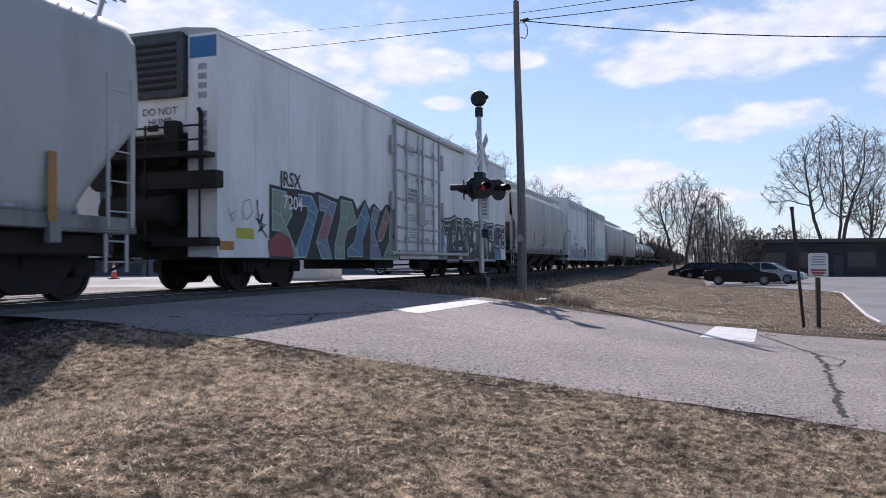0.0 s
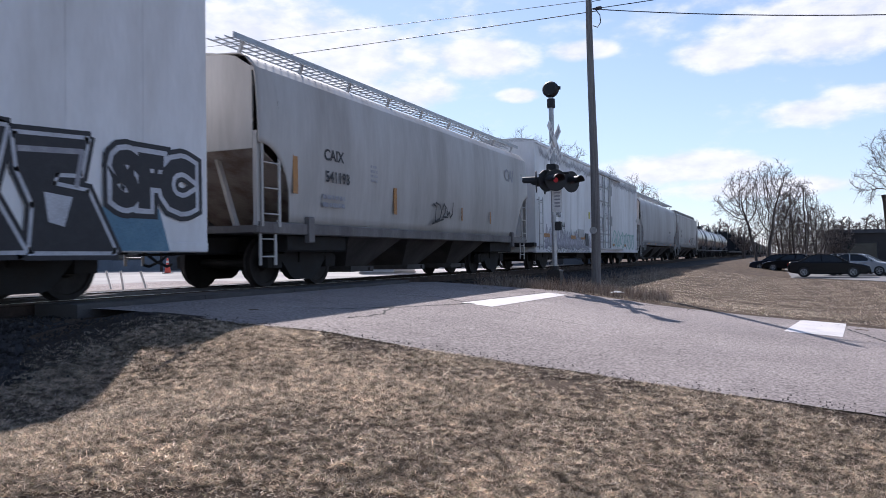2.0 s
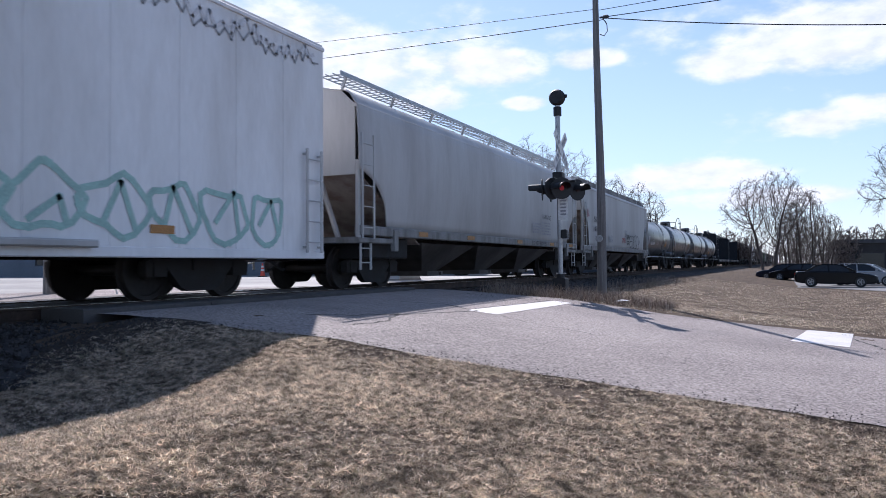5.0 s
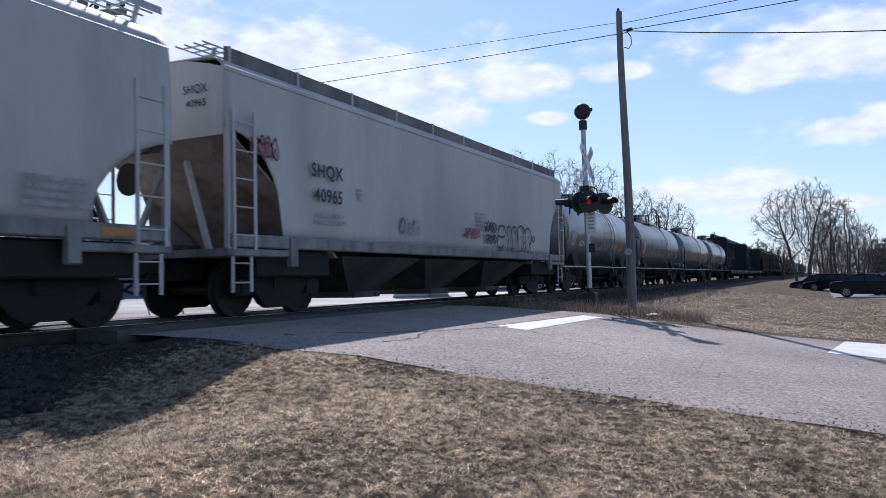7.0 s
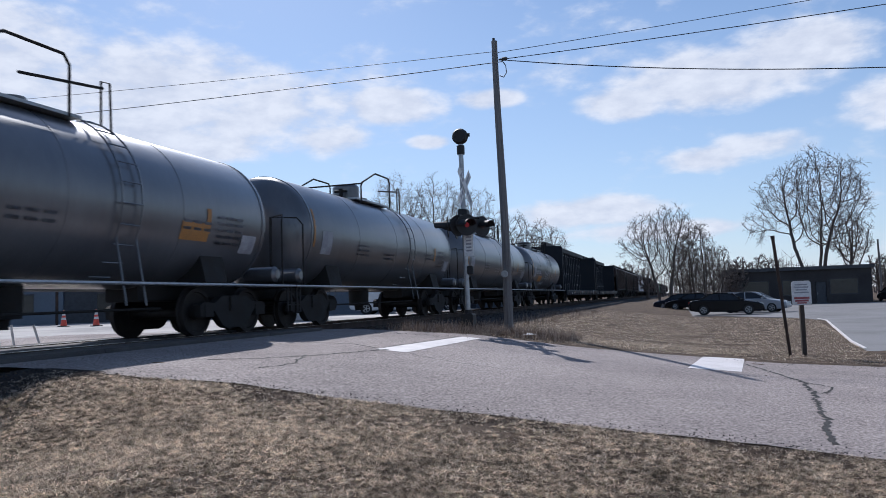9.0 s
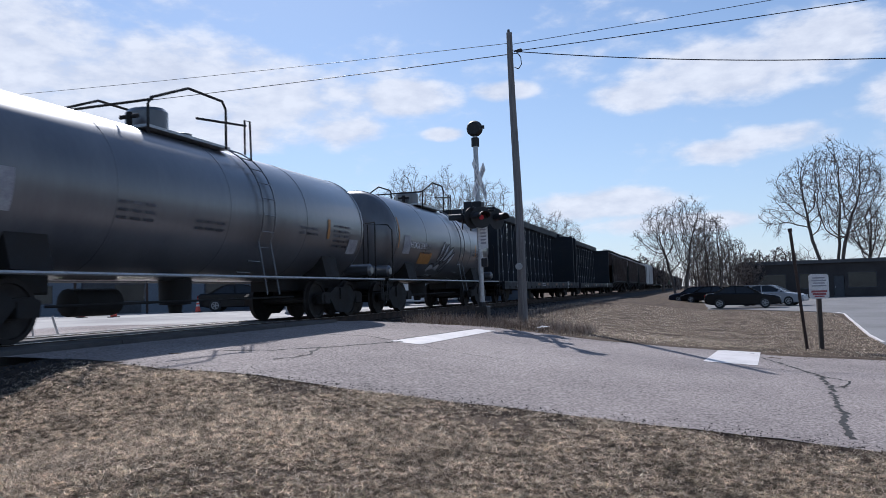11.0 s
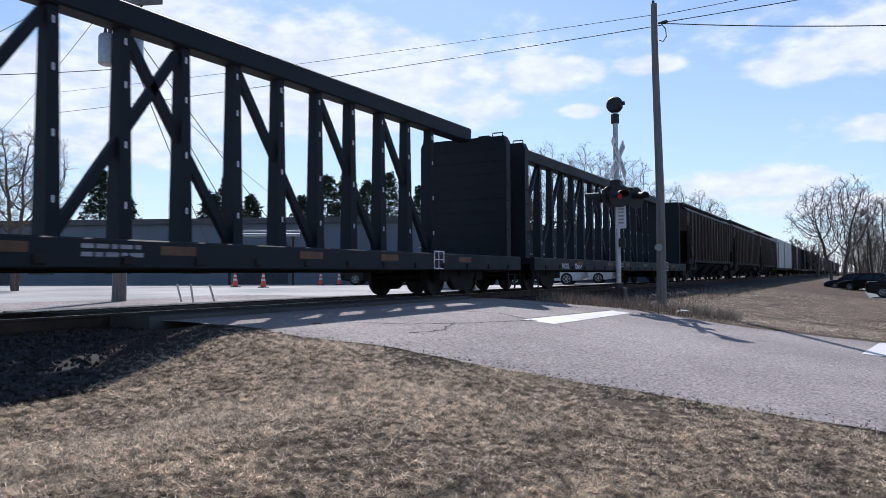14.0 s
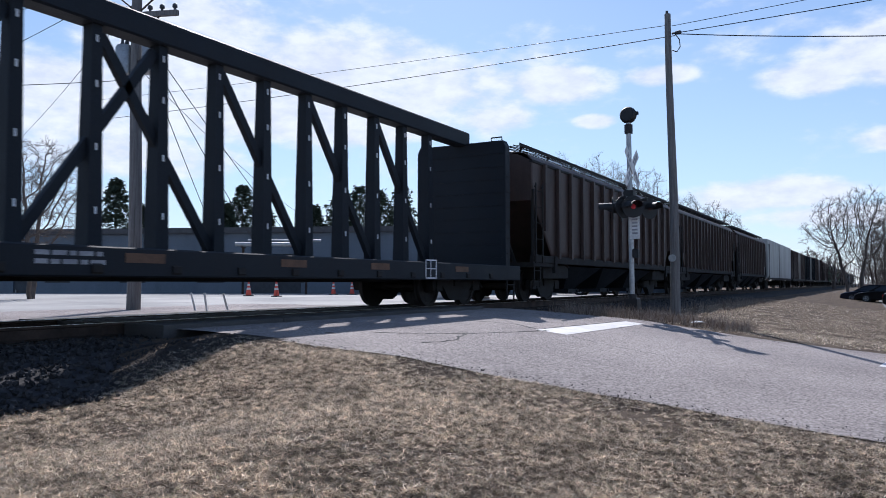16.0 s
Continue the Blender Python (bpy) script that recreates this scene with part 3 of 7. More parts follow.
LILAC = material("lilac_spray_paint", (0.19, 0.19, 0.3), 0.55, alt=(0.26, 0.24, 0.34), scale=3, amount=0.6)
MOSS = material("grey_green_spray_paint", (0.2, 0.26, 0.2), 0.55, alt=(0.28, 0.33, 0.27), scale=3, amount=0.6)
STEELBLUE = material("steel_blue_spray_paint", (0.1, 0.18, 0.32), 0.55, alt=(0.16, 0.25, 0.36), scale=3, amount=0.6)


def wild_letters(ob, x):
    """Slanted coloured letters on black at the car's leading half."""
    top = [(-8.8, 2.1), (-8.1, 2.08), (-7.75, 2.1), (-7.0, 2.08), (-6.85, 2.13), (-5.8, 2.03), (-5.7, 2.14), (-5.0, 2.1), (-4.75, 1.85), (-4.3, 2.16), (-4.05, 1.9), (-3.75, 2.1), (-3.3, 1.9), (-2.95, 2.12), (-2.2, 2.1), (-2.0, 1.85), (-1.95, 0.62)]
    patch(ob, x - 0.0015, [(-8.8, 0.62)] + top, BLACKPAINT, "graffiti_ground")
    w = 0.028
    sprayed_letter(ob, x, MOSS, [(-8.72, 2.02), (-8.2, 2.0), (-7.95, 1.55), (-8.2, 1.3), (-7.65, 0.66), (-8.0, 0.66), (-8.45, 1.2), (-8.72, 1.2)], SPRAY["mint"], w, ([(-8.72, 1.6), (-8.4, 1.5), (-8.3, 2.0)], [(-8.4, 1.5), (-8.2, 1.3)], [(-8.2, 0.95), (-7.9, 0.95)]))
    sprayed_letter(ob, x + 0.003, SPRAY["red"], [(-8.82, 0.68), (-7.9, 0.66), (-8.05, 1.05), (-8.5, 1.18), (-8.85, 0.98)], SPRAY["navy"], 0.02, ([(-8.65, 0.85), (-8.5, 1.0), (-8.4, 0.85), (-8.25, 1.0), (-8.15, 0.82)],))
    sprayed_letter(ob, x, STEELBLUE, [(-7.68, 2.0), (-7.1, 2.0), (-6.82, 1.7), (-7.35, 0.67), (-7.75, 0.67), (-7.75, 0.9), (-7.27, 1.57), (-7.3, 1.77), (-7.65, 1.75)], SPRAY["mint"], w, ([(-7.1, 2.0), (-7.2, 1.7), (-6.9, 1.6)], [(-7.27, 1.5), (-7.0, 1.35)], [(-7.6, 0.95), (-7.5, 0.67)]))
    sprayed_letter(ob, x, LILAC, [(-6.77, 2.04), (-5.9, 1.93), (-6.4, 1.1), (-6.15, 0.64), (-6.65, 0.64), (-6.9, 1.0), (-6.45, 1.72), (-6.72, 1.72)], SPRAY["mint"], w, ([(-6.7, 1.85), (-6.35, 1.8), (-6.1, 1.6)], [(-6.35, 1.8), (-6.2, 1.97)], [(-6.8, 1.0), (-6.45, 0.9), (-6.3, 0.66)]))
    patch(ob, x + 0.0008, [(-6.47, 1.66), (-6.12, 1.55), (-6.42, 1.08), (-6.82, 1.1)], SPRAY["rose"], "graffiti_letter")
    sprayed_letter(ob, x, MOSS, [(-5.68, 2.04), (-5.1, 2.02), (-4.8, 1.52), (-5.3, 1.35), (-5.5, 1.05), (-5.5, 0.64), (-6.0, 0.64), (-6.0, 0.95), (-5.7, 1.6)], SPRAY["mint"], w, ([(-5.7, 1.65), (-5.4, 1.6), (-5.1, 2.0)], [(-5.4, 1.6), (-5.3, 1.35)], [(-6.0, 0.95), (-5.75, 0.85), (-5.5, 0.95)]))
    sprayed_letter(ob, x, STEELBLUE, [(-4.8, 1.55), (-4.3, 2.06), (-4.05, 1.7), (-4.5, 1.1), (-4.45, 0.7), (-5.3, 0.7), (-5.35, 0.85), (-4.95, 1.05), (-4.8, 1.3)], SPRAY["mint"], w, ([(-4.6, 1.75), (-4.3, 1.65), (-4.1, 1.75)], [(-4.3, 1.65), (-4.4, 1.3)], [(-5.1, 0.9), (-4.8, 0.85), (-4.6, 0.7)]))
    sprayed_letter(ob, x, LILAC, [(-4.0, 1.6), (-3.75, 2.0), (-3.4, 1.9), (-3.75, 1.3), (-3.25, 0.64), (-4.0, 0.64), (-3.95, 1.2)], SPRAY["mint"], w, ([(-3.9, 1.7), (-3.6, 1.65)], [(-3.9, 1.0), (-3.55, 1.0)]))
    sprayed_letter(ob, x + 0.001, SPRAY["rose"], [(-3.5, 1.3), (-2.95, 2.03), (-2.7, 1.8), (-3.2, 1.15), (-3.5, 1.1)], SPRAY["mint"], w, ([(-3.2, 1.65), (-2.9, 1.6)],))
    sprayed_letter(ob, x, MOSS, [(-2.65, 2.04), (-2.25, 2.02), (-2.55, 1.2), (-2.05, 0.95), (-2.05, 0.64), (-3.2, 0.64), (-2.75, 1.1)], SPRAY["mint"], w, ([(-2.6, 1.7), (-2.4, 1.6)], [(-3.0, 0.8), (-2.6, 0.9), (-2.3, 0.7)]))


def heavy_letters(ob, x):
    """Fat black letters with a pale edge beyond the door."""
    blue = material("blue_wash_spray_paint", (0.09, 0.2, 0.29), 0.6, alt=(0.16, 0.28, 0.36), scale=3, amount=0.7)
    patch(ob, x - 0.004, [(1.4, 0.66), (1.45, 1.1), (1.6, 1.55), (1.85, 1.75), (2.0, 1.3), (2.1, 0.66)], blue, "graffiti_ground")
    patch(ob, x - 0.004, [(8.3, 0.66), (8.5, 1.2), (8.9, 1.5), (9.5, 1.25), (9.7, 0.66)], blue, "graffiti_ground")
    shapes = {
        "T": [(1.75, 2.0), (2.1, 1.92), (2.7, 1.97), (3.2, 2.1), (3.1, 1.6), (2.9, 1.66), (2.85, 1.2), (3.15, 0.9), (3.3, 0.64), (2.3, 0.64), (2.45, 1.1), (2.4, 1.6), (2.15, 1.55), (1.95, 1.65)],
        "A": [(3.42, 2.02), (3.9, 2.0), (4.25, 1.5), (4.75, 0.64), (4.15, 0.64), (3.95, 0.88), (3.55, 0.88), (3.6, 0.64), (3.0, 0.64), (3.2, 1.2)],
        "B": [(4.3, 2.02), (4.7, 2.07), (5.2, 2.0), (5.47, 1.75), (5.32, 1.4), (5.58, 1.15), (5.95, 0.75), (5.6, 0.64), (4.75, 0.64), (4.85, 1.2), (4.55, 1.6)],
        "U": [(5.65, 1.98), (6.3, 2.02), (6.15, 1.35), (6.35, 1.05), (6.5, 1.25), (6.42, 2.06), (7.2, 2.06), (7.02, 1.3), (7.42, 0.66), (6.0, 0.64), (5.75, 1.0), (6.0, 1.6)],
        "E": [(7.3, 2.0), (8.3, 2.06), (8.2, 1.62), (7.85, 1.6), (7.8, 1.45), (8.3, 1.4), (8.72, 0.65), (7.5, 0.65), (7.55, 1.2), (7.35, 1.6)],
    }
    for k, (name, shape) in enumerate(shapes.items()):
        b = Build()
        stroke(b, x - 0.003 + k * 0.0001, shape + shape[:1], 0.22)
        part("graffiti_shadow", b, BLACKPAINT, ob)
    for k, (name, shape) in enumerate(shapes.items()):
        b = Build()
        stroke(b, x - 0.0015 + k * 0.0001, shape + shape[:1], 0.1)
        part("graffiti_edge", b, SPRAY["silver"], ob, "pale sprayed edge of a letter")
        patch(ob, x + k * 0.0001, shape, BLACKPAINT, "graffiti_letter", "fat black sprayed letter")
        b = Build()                                 # a grey sheen inside the upper edge
        stroke(b, x + 0.001, [(p * 0.86 + 0.14 * (shape[0][0] + 0.45), q - 0.16) for p, q in shape[:3]], 0.07)
        part("graffiti_sheen", b, GREYPAINT, ob)
    for hole in ([(3.66, 1.68), (3.82, 1.36), (3.55, 1.3)], [(3.55, 1.08), (4.05, 1.1), (3.9, 0.96), (3.62, 0.97)], [(4.9, 1.78), (5.1, 1.62), (4.95, 1.45)], [(4.95, 1.12), (5.35, 1.02), (5.05, 0.86)],
                 [(7.68, 1.36), (8.08, 1.32), (7.96, 0.95), (7.74, 1.0)], [(1.85, 1.0), (2.15, 1.2), (2.2, 0.75), (1.95, 0.72)]):
        patch(ob, x + 0.0015, hole, SPRAY["silver"], "graffiti_highlight")


def reefer_graffiti(ob):
    X = 1.62
    wild_letters(ob, X)
    heavy_letters(ob, X)
    lettering("SFC", 0.95, BLACKPAINT, ob, X, 9.45, 1.3, "graffiti", bold=0.2, spacing=0.95, proud=0.001)
    lettering("SFC", 0.95, SPRAY["silver"], ob, X, 9.45, 1.3, "graffiti", bold=0.13, spacing=0.95, proud=0.003)
    lettering("SFC", 0.95, BLACKPAINT, ob, X, 9.45, 1.3, "graffiti", "black sprayed tag with a pale edge", bold=0.06, spacing=0.95, proud=0.005)
    b = Build()
    stroke(b, X, [(-9.25, 1.75), (-9.2, 1.3), (-9.05, 1.5), (-9.15, 1.25), (-8.9, 1.05)], 0.03)
    stroke(b, X, [(-9.3, 1.4), (-9.05, 1.3), (-9.2, 1.15), (-8.95, 1.3)], 0.028)
    part("graffiti", b, BLACKPAINT, ob, "thin black sprayed tag")
    for pts in ([(-9.75, 1.35), (-9.7, 1.7), (-9.5, 1.75), (-9.42, 1.5), (-9.6, 1.35), (-9.75, 1.5)], [(-10.2, 1.55), (-10.05, 1.3), (-9.95, 1.5), (-10.15, 1.4)]):
        b = Build()
        stroke(b, X, pts, 0.016)
        part("graffiti", b, GREYPAINT, ob, "faint grey sprayed tag")


R1, _h = reefer("white refrigerator car with colourful graffiti along its side", 11.27, 32.25, -2.35, 1.4, ladder=False)
reefer_graffiti(R1)
lettering("JRSX", 0.42, BLACKPAINT, R1, 1.608, -7.98, 2.13, bold=0.006)
lettering("7204", 0.4, WHITEPAINT, R1, 1.618, -7.9, 1.66, bold=0.006)
for _k, _c in enumerate("JRSX 7204"):
    if _c != " ":
        part("lettering", Build().box(1.2, 1.38, -_h - 0.004, -_h - 0.001, 4.0 - _k * 0.17, 4.11 - _k * 0.17), GREYPAINT, R1)
part("label", Build().box(1.02, 1.58, -_h - 0.006, -_h - 0.001, 4.22, 4.6), BLUELABEL, R1, "blue panel on the end post")
part("label", Build().box(-0.3, 0.9, -_h + 0.03, -_h + 0.045, 2.92, 3.5), WHITECAR, R1)
_ob = lettering("DO NOT\nHUMP", 0.19, BLACKPAINT, R1, 0, 0, 0)
_ob.matrix_basis = pose(0.35, -_h + 0.02, 3.25, 90, 0, 0)
part("end_beam", Build().cbox(0.2, 1.78, -_h - 0.3, -_h - 0.08, 1.86, 2.16, 0.02), UNDER, R1, "black cross beam of the end platform")
part("conduit", Build().tube([(1.3, -_h - 0.06, 2.0), (1.3, -_h - 0.06, 3.2), (1.22, -_h - 0.02, 3.3)], 0.04, 8), UNDER, R1)
part("control_box", Build().cbox(0.55, 0.85, -_h - 0.12, -_h + 0.05, 2.3, 3.1, 0.03), UNDER, R1)
part("vent_port", Build().box(0.1, 0.32, -_h - 0.01, -_h + 0.03, 2.96, 3.06), UNDER, R1)
lettering("SECURE BOTH\nHASPS BEFORE\nMOVING CAR", 0.125, BLACKPAINT, R1, 1.656, -1.03, 2.62, bold=0.002)
lettering("ASO", 0.14, BLACKPAINT, R1, 1.656, 0.08, 1.71, bold=0.002)
lettering("SEAL", 0.13, BLACKPAINT, R1, 1.656, 0.22, 1.2, bold=0.002)
plate(R1, 1.602, -9.92, -9.35, 1.0, 1.2, LABELYELLOW, "label", "yellow notice plate")
plate(R1, 1.602, -10.44, -10.0, 0.78, 0.94, YELLOW, "reflector")

R2, _h = reefer("white refrigerator car with grey graffiti and a jagged painted band", 49.15, 70.1, -1.15, 2.25, machine=False)
lettering("TILX", 0.36, BLACKPAINT, R2, 1.608, -7.44, 2.05, bold=0.006)
lettering("793044", 0.38, BLACKPAINT, R2, 1.633, -7.15, 1.6, bold=0.006)
SPRAYGREY = material("grey_spray_paint", (0.27, 0.275, 0.29), 0.7, alt=(0.42, 0.42, 0.43), scale=3, amount=0.9)
SPRAYHAZE = material("thin_grey_spray_paint", (0.6, 0.6, 0.62), 0.7, alt=(0.7, 0.7, 0.71), scale=3, amount=0.9)
SPRAYPURPLE = material("faded_purple_spray_paint", (0.36, 0.335, 0.39), 0.7, alt=(0.52, 0.51, 0.55), scale=2.5, amount=0.9)


def spiky(parent, x, y0, y1, letters, low, high, seed):
    """Angular overlapping sprayed letters that cannot be read: pointed fills with dark edges and pale cores."""
    rnd = random.Random(seed)
    fills, lines, cores = Build(), Build(), Build()
    step = (y1 - y0) / letters
    for k in range(letters):
        c, tall = y0 + (k + 0.5) * step, high - (high - low) * 0.35 * k / letters
        for j in range(3):
            a, w = c + rnd.uniform(-0.5, 0.5) * step, step * rnd.uniform(0.25, 0.5)
            lean, top = rnd.uniform(-1.0, 1.0) * step, low + (tall - low) * rnd.uniform(0.45, 1.0)
            base = low + rnd.uniform(0.0, 0.25) * (tall - low)
            pts = [(a - w, base), (a - w * 0.6 + lean * 0.5, (base + top) / 2), (a + lean - w * 0.2, top), (a + lean + w * 0.6, top - 0.2), (a + w * 0.9 + lean * 0.4, (base + top) / 2 - 0.05), (a + w * 1.1, base - 0.05)]
            xs = x + 0.0004 * (3 * k + j)
            fills.add([(xs, py, pz) for py, pz in pts], [tuple(range(6))])
            stroke(lines, xs + 0.0002, pts + pts[:1], rnd.uniform(0.022, 0.04))
            stroke(cores, xs + 0.0003, [(a - w * 0.4, base + 0.08), (a + lean * 0.6, (base + top) / 2), (a + lean, top - 0.15)], 0.03)
    part("graffiti_fill", fills, SPRAYPURPLE, parent, "faded purple-grey pointed letter fills")
    part("graffiti", lines, SPRAYGREY, parent, "grey sprayed outlines of angular letters")
    part("graffiti_highlight", cores, SPRAYHAZE, parent)


_rnd = random.Random(2)
for _k, (_off, _w) in enumerate(((0.0, 0.035), (0.09, 0.07))):
    for _a, _c in ((-10.0, -1.2), (2.4, 10.3)):
        _b, _p, _y = Build(), [], _a
        while _y < _c:
            _p.append((_y, 4.44 + _off - 0.16 * abs(math.sin(_y * 1.9)) - (0.16 if len(_p) % 2 else 0.0) + _rnd.uniform(-0.07, 0.07)))
            _y += _rnd.uniform(0.07, 0.2)
        stroke(_b, 1.612 + _k * 0.001, _p, _w)
        part("painted_band", _b, SPRAYGREY if not _k else SPRAYHAZE, R2, "jagged grey sprayed band under the eaves")
spiky(R2, 1.611, -9.3, -2.0, 16, 0.8, 1.85, 11)
scribble(R2, 1.628, -9.2, -2.2, 0.62, 1.0, SPRAYGREY, 11, 0.03, 12)
for _y in (-9.5, -5.6, -3.9):
    plate(R2, 1.63, _y, _y + 0.75, 1.22, 1.36, YELLOW, "reflector", "faded orange reflective strip")
scribble(R2, 1.611, 3.0, 9.3, 0.85, 1.8, SPRAY["mint"], 6, 0.09, 13, label="pale green sprayed letters")
plate(R2, 1.602, -8.9, -8.3, 0.98, 1.2, LABELYELLOW, "label", "yellow notice plate")
part("vent_door", Build().box(1.6, 1.64, -3.06, -2.5, 0.95, 1.5), UNITGREY, R2)
part("hatch_door", Build().cbox(1.6, 1.64, -4.35, -3.4, 1.3, 1.66, 0.01), PALECAR, R2)
plate(R2, 1.602, -2.3, -2.05, 2.2, 2.5, LABELYELLOW, "label")


SOOTYELLOW = material("sooty_reflector", (0.13, 0.062, 0.03), 0.6, alt=(0.06, 0.035, 0.025), scale=6)
# Grimy sill paint, darkened so its colour holds the platform's shade too.
GRIMESHADE = material("grimy_shaded_sill_paint", (0.24, 0.235, 0.23), 0.6, alt=(0.1, 0.092, 0.088), stretch=(1, 1, 0.3), scale=2.5, amount=0.9)
# Dirty sill grey; on the roof walkway edge it paints in shade.
SOOTSHADE = material("sooty_and_shaded_car_paint", (0.17, 0.155, 0.15), 0.6, alt=(0.08, 0.07, 0.068), stretch=(1, 1, 0.25), scale=1.2, amount=0.9)

# Dark grey-brown bay paint, deepened further to hold the backlit underside's shade.
SHADEBAY = material("shaded_bay_paint", (0.085, 0.075, 0.072), 0.7, alt=(0.04, 0.035, 0.033), stretch=(1, 1, 0.25), scale=1.2, amount=0.9)


# -- covered hopper cars --
def hopper(label, y0, y1, mat, eave=3.85, top=4.45, side=1.12, bulge=0.06, cut=(1.4, 2.9), slant=1.0, ribs=0, bays=3, rail=True, walk_up=0.28, dark=False, spin=True, w=1.6, low=None, inset=2.1, edged=False):
    """cut: how far the side sheet is cut back at its foot and how high the opening reaches."""
    ob, h = rail_car("covered_hopper_car", label, y0, y1, inset=inset, spin=spin)
    W = w
    trim = mat if not dark else UNDER
    low = low or trim

    def foot(y):
        """The lower edge of the side sheet: it curves up at the ends."""
        d = h - abs(y)
        if d >= cut[0]:
            return side
        f = 1 - d / cut[0]
        if slant > 1:                               # a rounded opening
            return side + (cut[1] - side) * math.sqrt(max(0.0, 1 - (d / cut[0]) ** slant))
        return side + (cut[1] - side) * f ** slant

    ys = [-h] + [-h + cut[0] * k / 10 for k in range(1, 11)] + [-h + cut[0] + (2 * h - 2 * cut[0]) * k / 12 for k in range(1, 12)]
    ys = ys + [h - cut[0] * (10 - k) / 10 for k in range(0, 10)] + [h]
    shell = Build()
    prof_n = 12

    def column(y, s):
        z0, out = foot(y), []
        for k in range(prof_n + 1):
            f = k / prof_n
            z = z0 + (eave - z0) * f
            g = (z - side) / (eave - side)
            out.append((s * (W - 0.07 + bulge * math.sin(math.pi * min(1, max(0, g)) * 0.9)), y, z))
        for k in range(1, 5):                       # rounded eave up to the roof
            a = k / 4 * math.pi / 2
            out.append((s * (W - 0.10 - 0.35 * (1 - math.cos(a))), y, eave + (top - eave) * 0.62 * math.sin(a)))
        out.append((0, y, top - 0.08))
        return out

    for s in (-1, 1):
        cols = [column(y, s) for y in ys]
        m = len(cols[0])
        shell.add([p for c in cols for p in c], [(i * m + k, (i + 1) * m + k, (i + 1) * m + k + 1, i * m + k + 1) for i in range(len(ys) - 1) for k in range(m - 1)])
    body = part("body", shell, mat, ob, smooth=35)
    md = body.modifiers.new("thickness", "SOLIDIFY")
    md.thickness = 0.02
    for s in (-1, 1):
        e = s * h
        ends = Build().prism([(-W + 0.1, cut[1] - 0.1), (W - 0.1, cut[1] - 0.1), (W - 0.1, eave), (W - 0.45, top - 0.22), (0.6, top - 0.1), (-0.6, top - 0.1), (-W + 0.45, top - 0.22), (-W + 0.1, eave)], e - s * 0.06, e - s * 0.02)
        part("end_sheet", ends, mat, ob)
        a, c = e - s * 0.1, e - s * 3.0
        part("slope_sheet", Build().add([(-W + 0.12, a, cut[1]), (W - 0.12, a, cut[1]), (W - 0.12, c, 1.0), (-W + 0.12, c, 1.0), (-W + 0.12, a - s * 0.05, cut[1]), (W - 0.12, a - s * 0.05, cut[1]), (W - 0.12, c - s * 0.05, 1.0), (-W + 0.12, c - s * 0.05, 1.0)],
                                        [(0, 1, 2, 3), (7, 6, 5, 4), (0, 4, 5, 1), (2, 6, 7, 3), (1, 5, 6, 2), (0, 3, 7, 4)]), RUSTSLOPE if not dark else mat, ob)
        part("end_platform", Build().cbox(-W, W, min(e, e - s * 1.5), max(e, e - s * 1.5), 0.98, 1.1, 0.02), low, ob)
        part("body_bolster", Build().cbox(-1.42, 1.42, e - s * inset - 1.0, e - s * inset + 1.0, 0.66, side - 0.17 if side > 1.2 else 0.97, 0.03), UNDER, ob)
        for x in (-1, 1):
            part("corner_post", Build().box(x * W - 0.05 * x - 0.04, x * W - 0.05 * x + 0.04, e - s * 0.1, e - s * 0.02, 1.0, cut[1] + 0.2), trim, ob)
            lm = ladder_mesh(0.48, 2.2, 5, 0.05)
            part("ladder", lm, trim, ob, at=pose(x * (W - 0.03), e - s * 0.36, 1.08, 0, 0, 0 if x > 0 else 180))
            part("sill_step", ladder_mesh(0.42, 0.6, 2, 0.0), trim, ob, at=pose(x * (W - 0.05), e - s * 0.36, 0.42))
            part("jacking_pad", Build().cbox(x * W - 0.05, x * W + 0.05, e - s * 1.55 - 0.09, e - s * 1.55 + 0.09, 0.82, 1.3, 0.02), low, ob)
        part("end_brace", Build().beam((-0.9, e - s * 0.35, 1.05), (-0.25, e - s * 0.5, 2.6), 0.08).beam((0.9, e - s * 0.35, 1.05), (0.25, e - s * 0.5, 2.6), 0.08), trim, ob)
    part("brake_wheel", Build().lathe([(-0.02, 0.27), (0.02, 0.27), (0.02, 0.23), (-0.02, 0.23)], "y", (-0.5, -h - 0.02, 2.3), 20), UNDER, ob)
    for x in (-1, 1):
        part("side_sill", Build().cbox(x * (W - 0.06) - 0.07, x * (W - 0.06) + 0.07, -h + 0.05, h - 0.05, side - 0.16, side + 0.05, 0.02), low, ob)
        part("eave_angle", Build().cbox(x * (W - 0.08) - 0.04, x * (W - 0.08) + 0.04, -h, h, eave - 0.06, eave + 0.02, 0.012), trim, ob)
    part("centre_sill", Build().cbox(-0.3, 0.3, -h + 0.2, h - 0.2, 0.62, 0.95, 0.03), UNDER, ob)
    span = (2 * h - 6.4) / bays
    bay = Build()
    t, u = span * 0.47, 0.42
    bay.add([(-1.4, -t, 1.05), (1.4, -t, 1.05), (1.4, t, 1.05), (-1.4, t, 1.05), (-0.75, -u, 0.32), (0.75, -u, 0.32), (0.75, u, 0.32), (-0.75, u, 0.32)],
            [(3, 2, 1, 0), (4, 5, 6, 7), (0, 1, 5, 4), (1, 2, 6, 5), (2, 3, 7, 6), (3, 0, 4, 7)])
    bay.box(-0.95, 0.95, -0.5, 0.5, 0.22, 0.34).cyl((-1.0, 0.3, 0.28), (1.0, 0.3, 0.28), 0.05, 8)
    bay = bay.mesh("hopper_bay", SHADEBAY if not dark else DARKCAR)
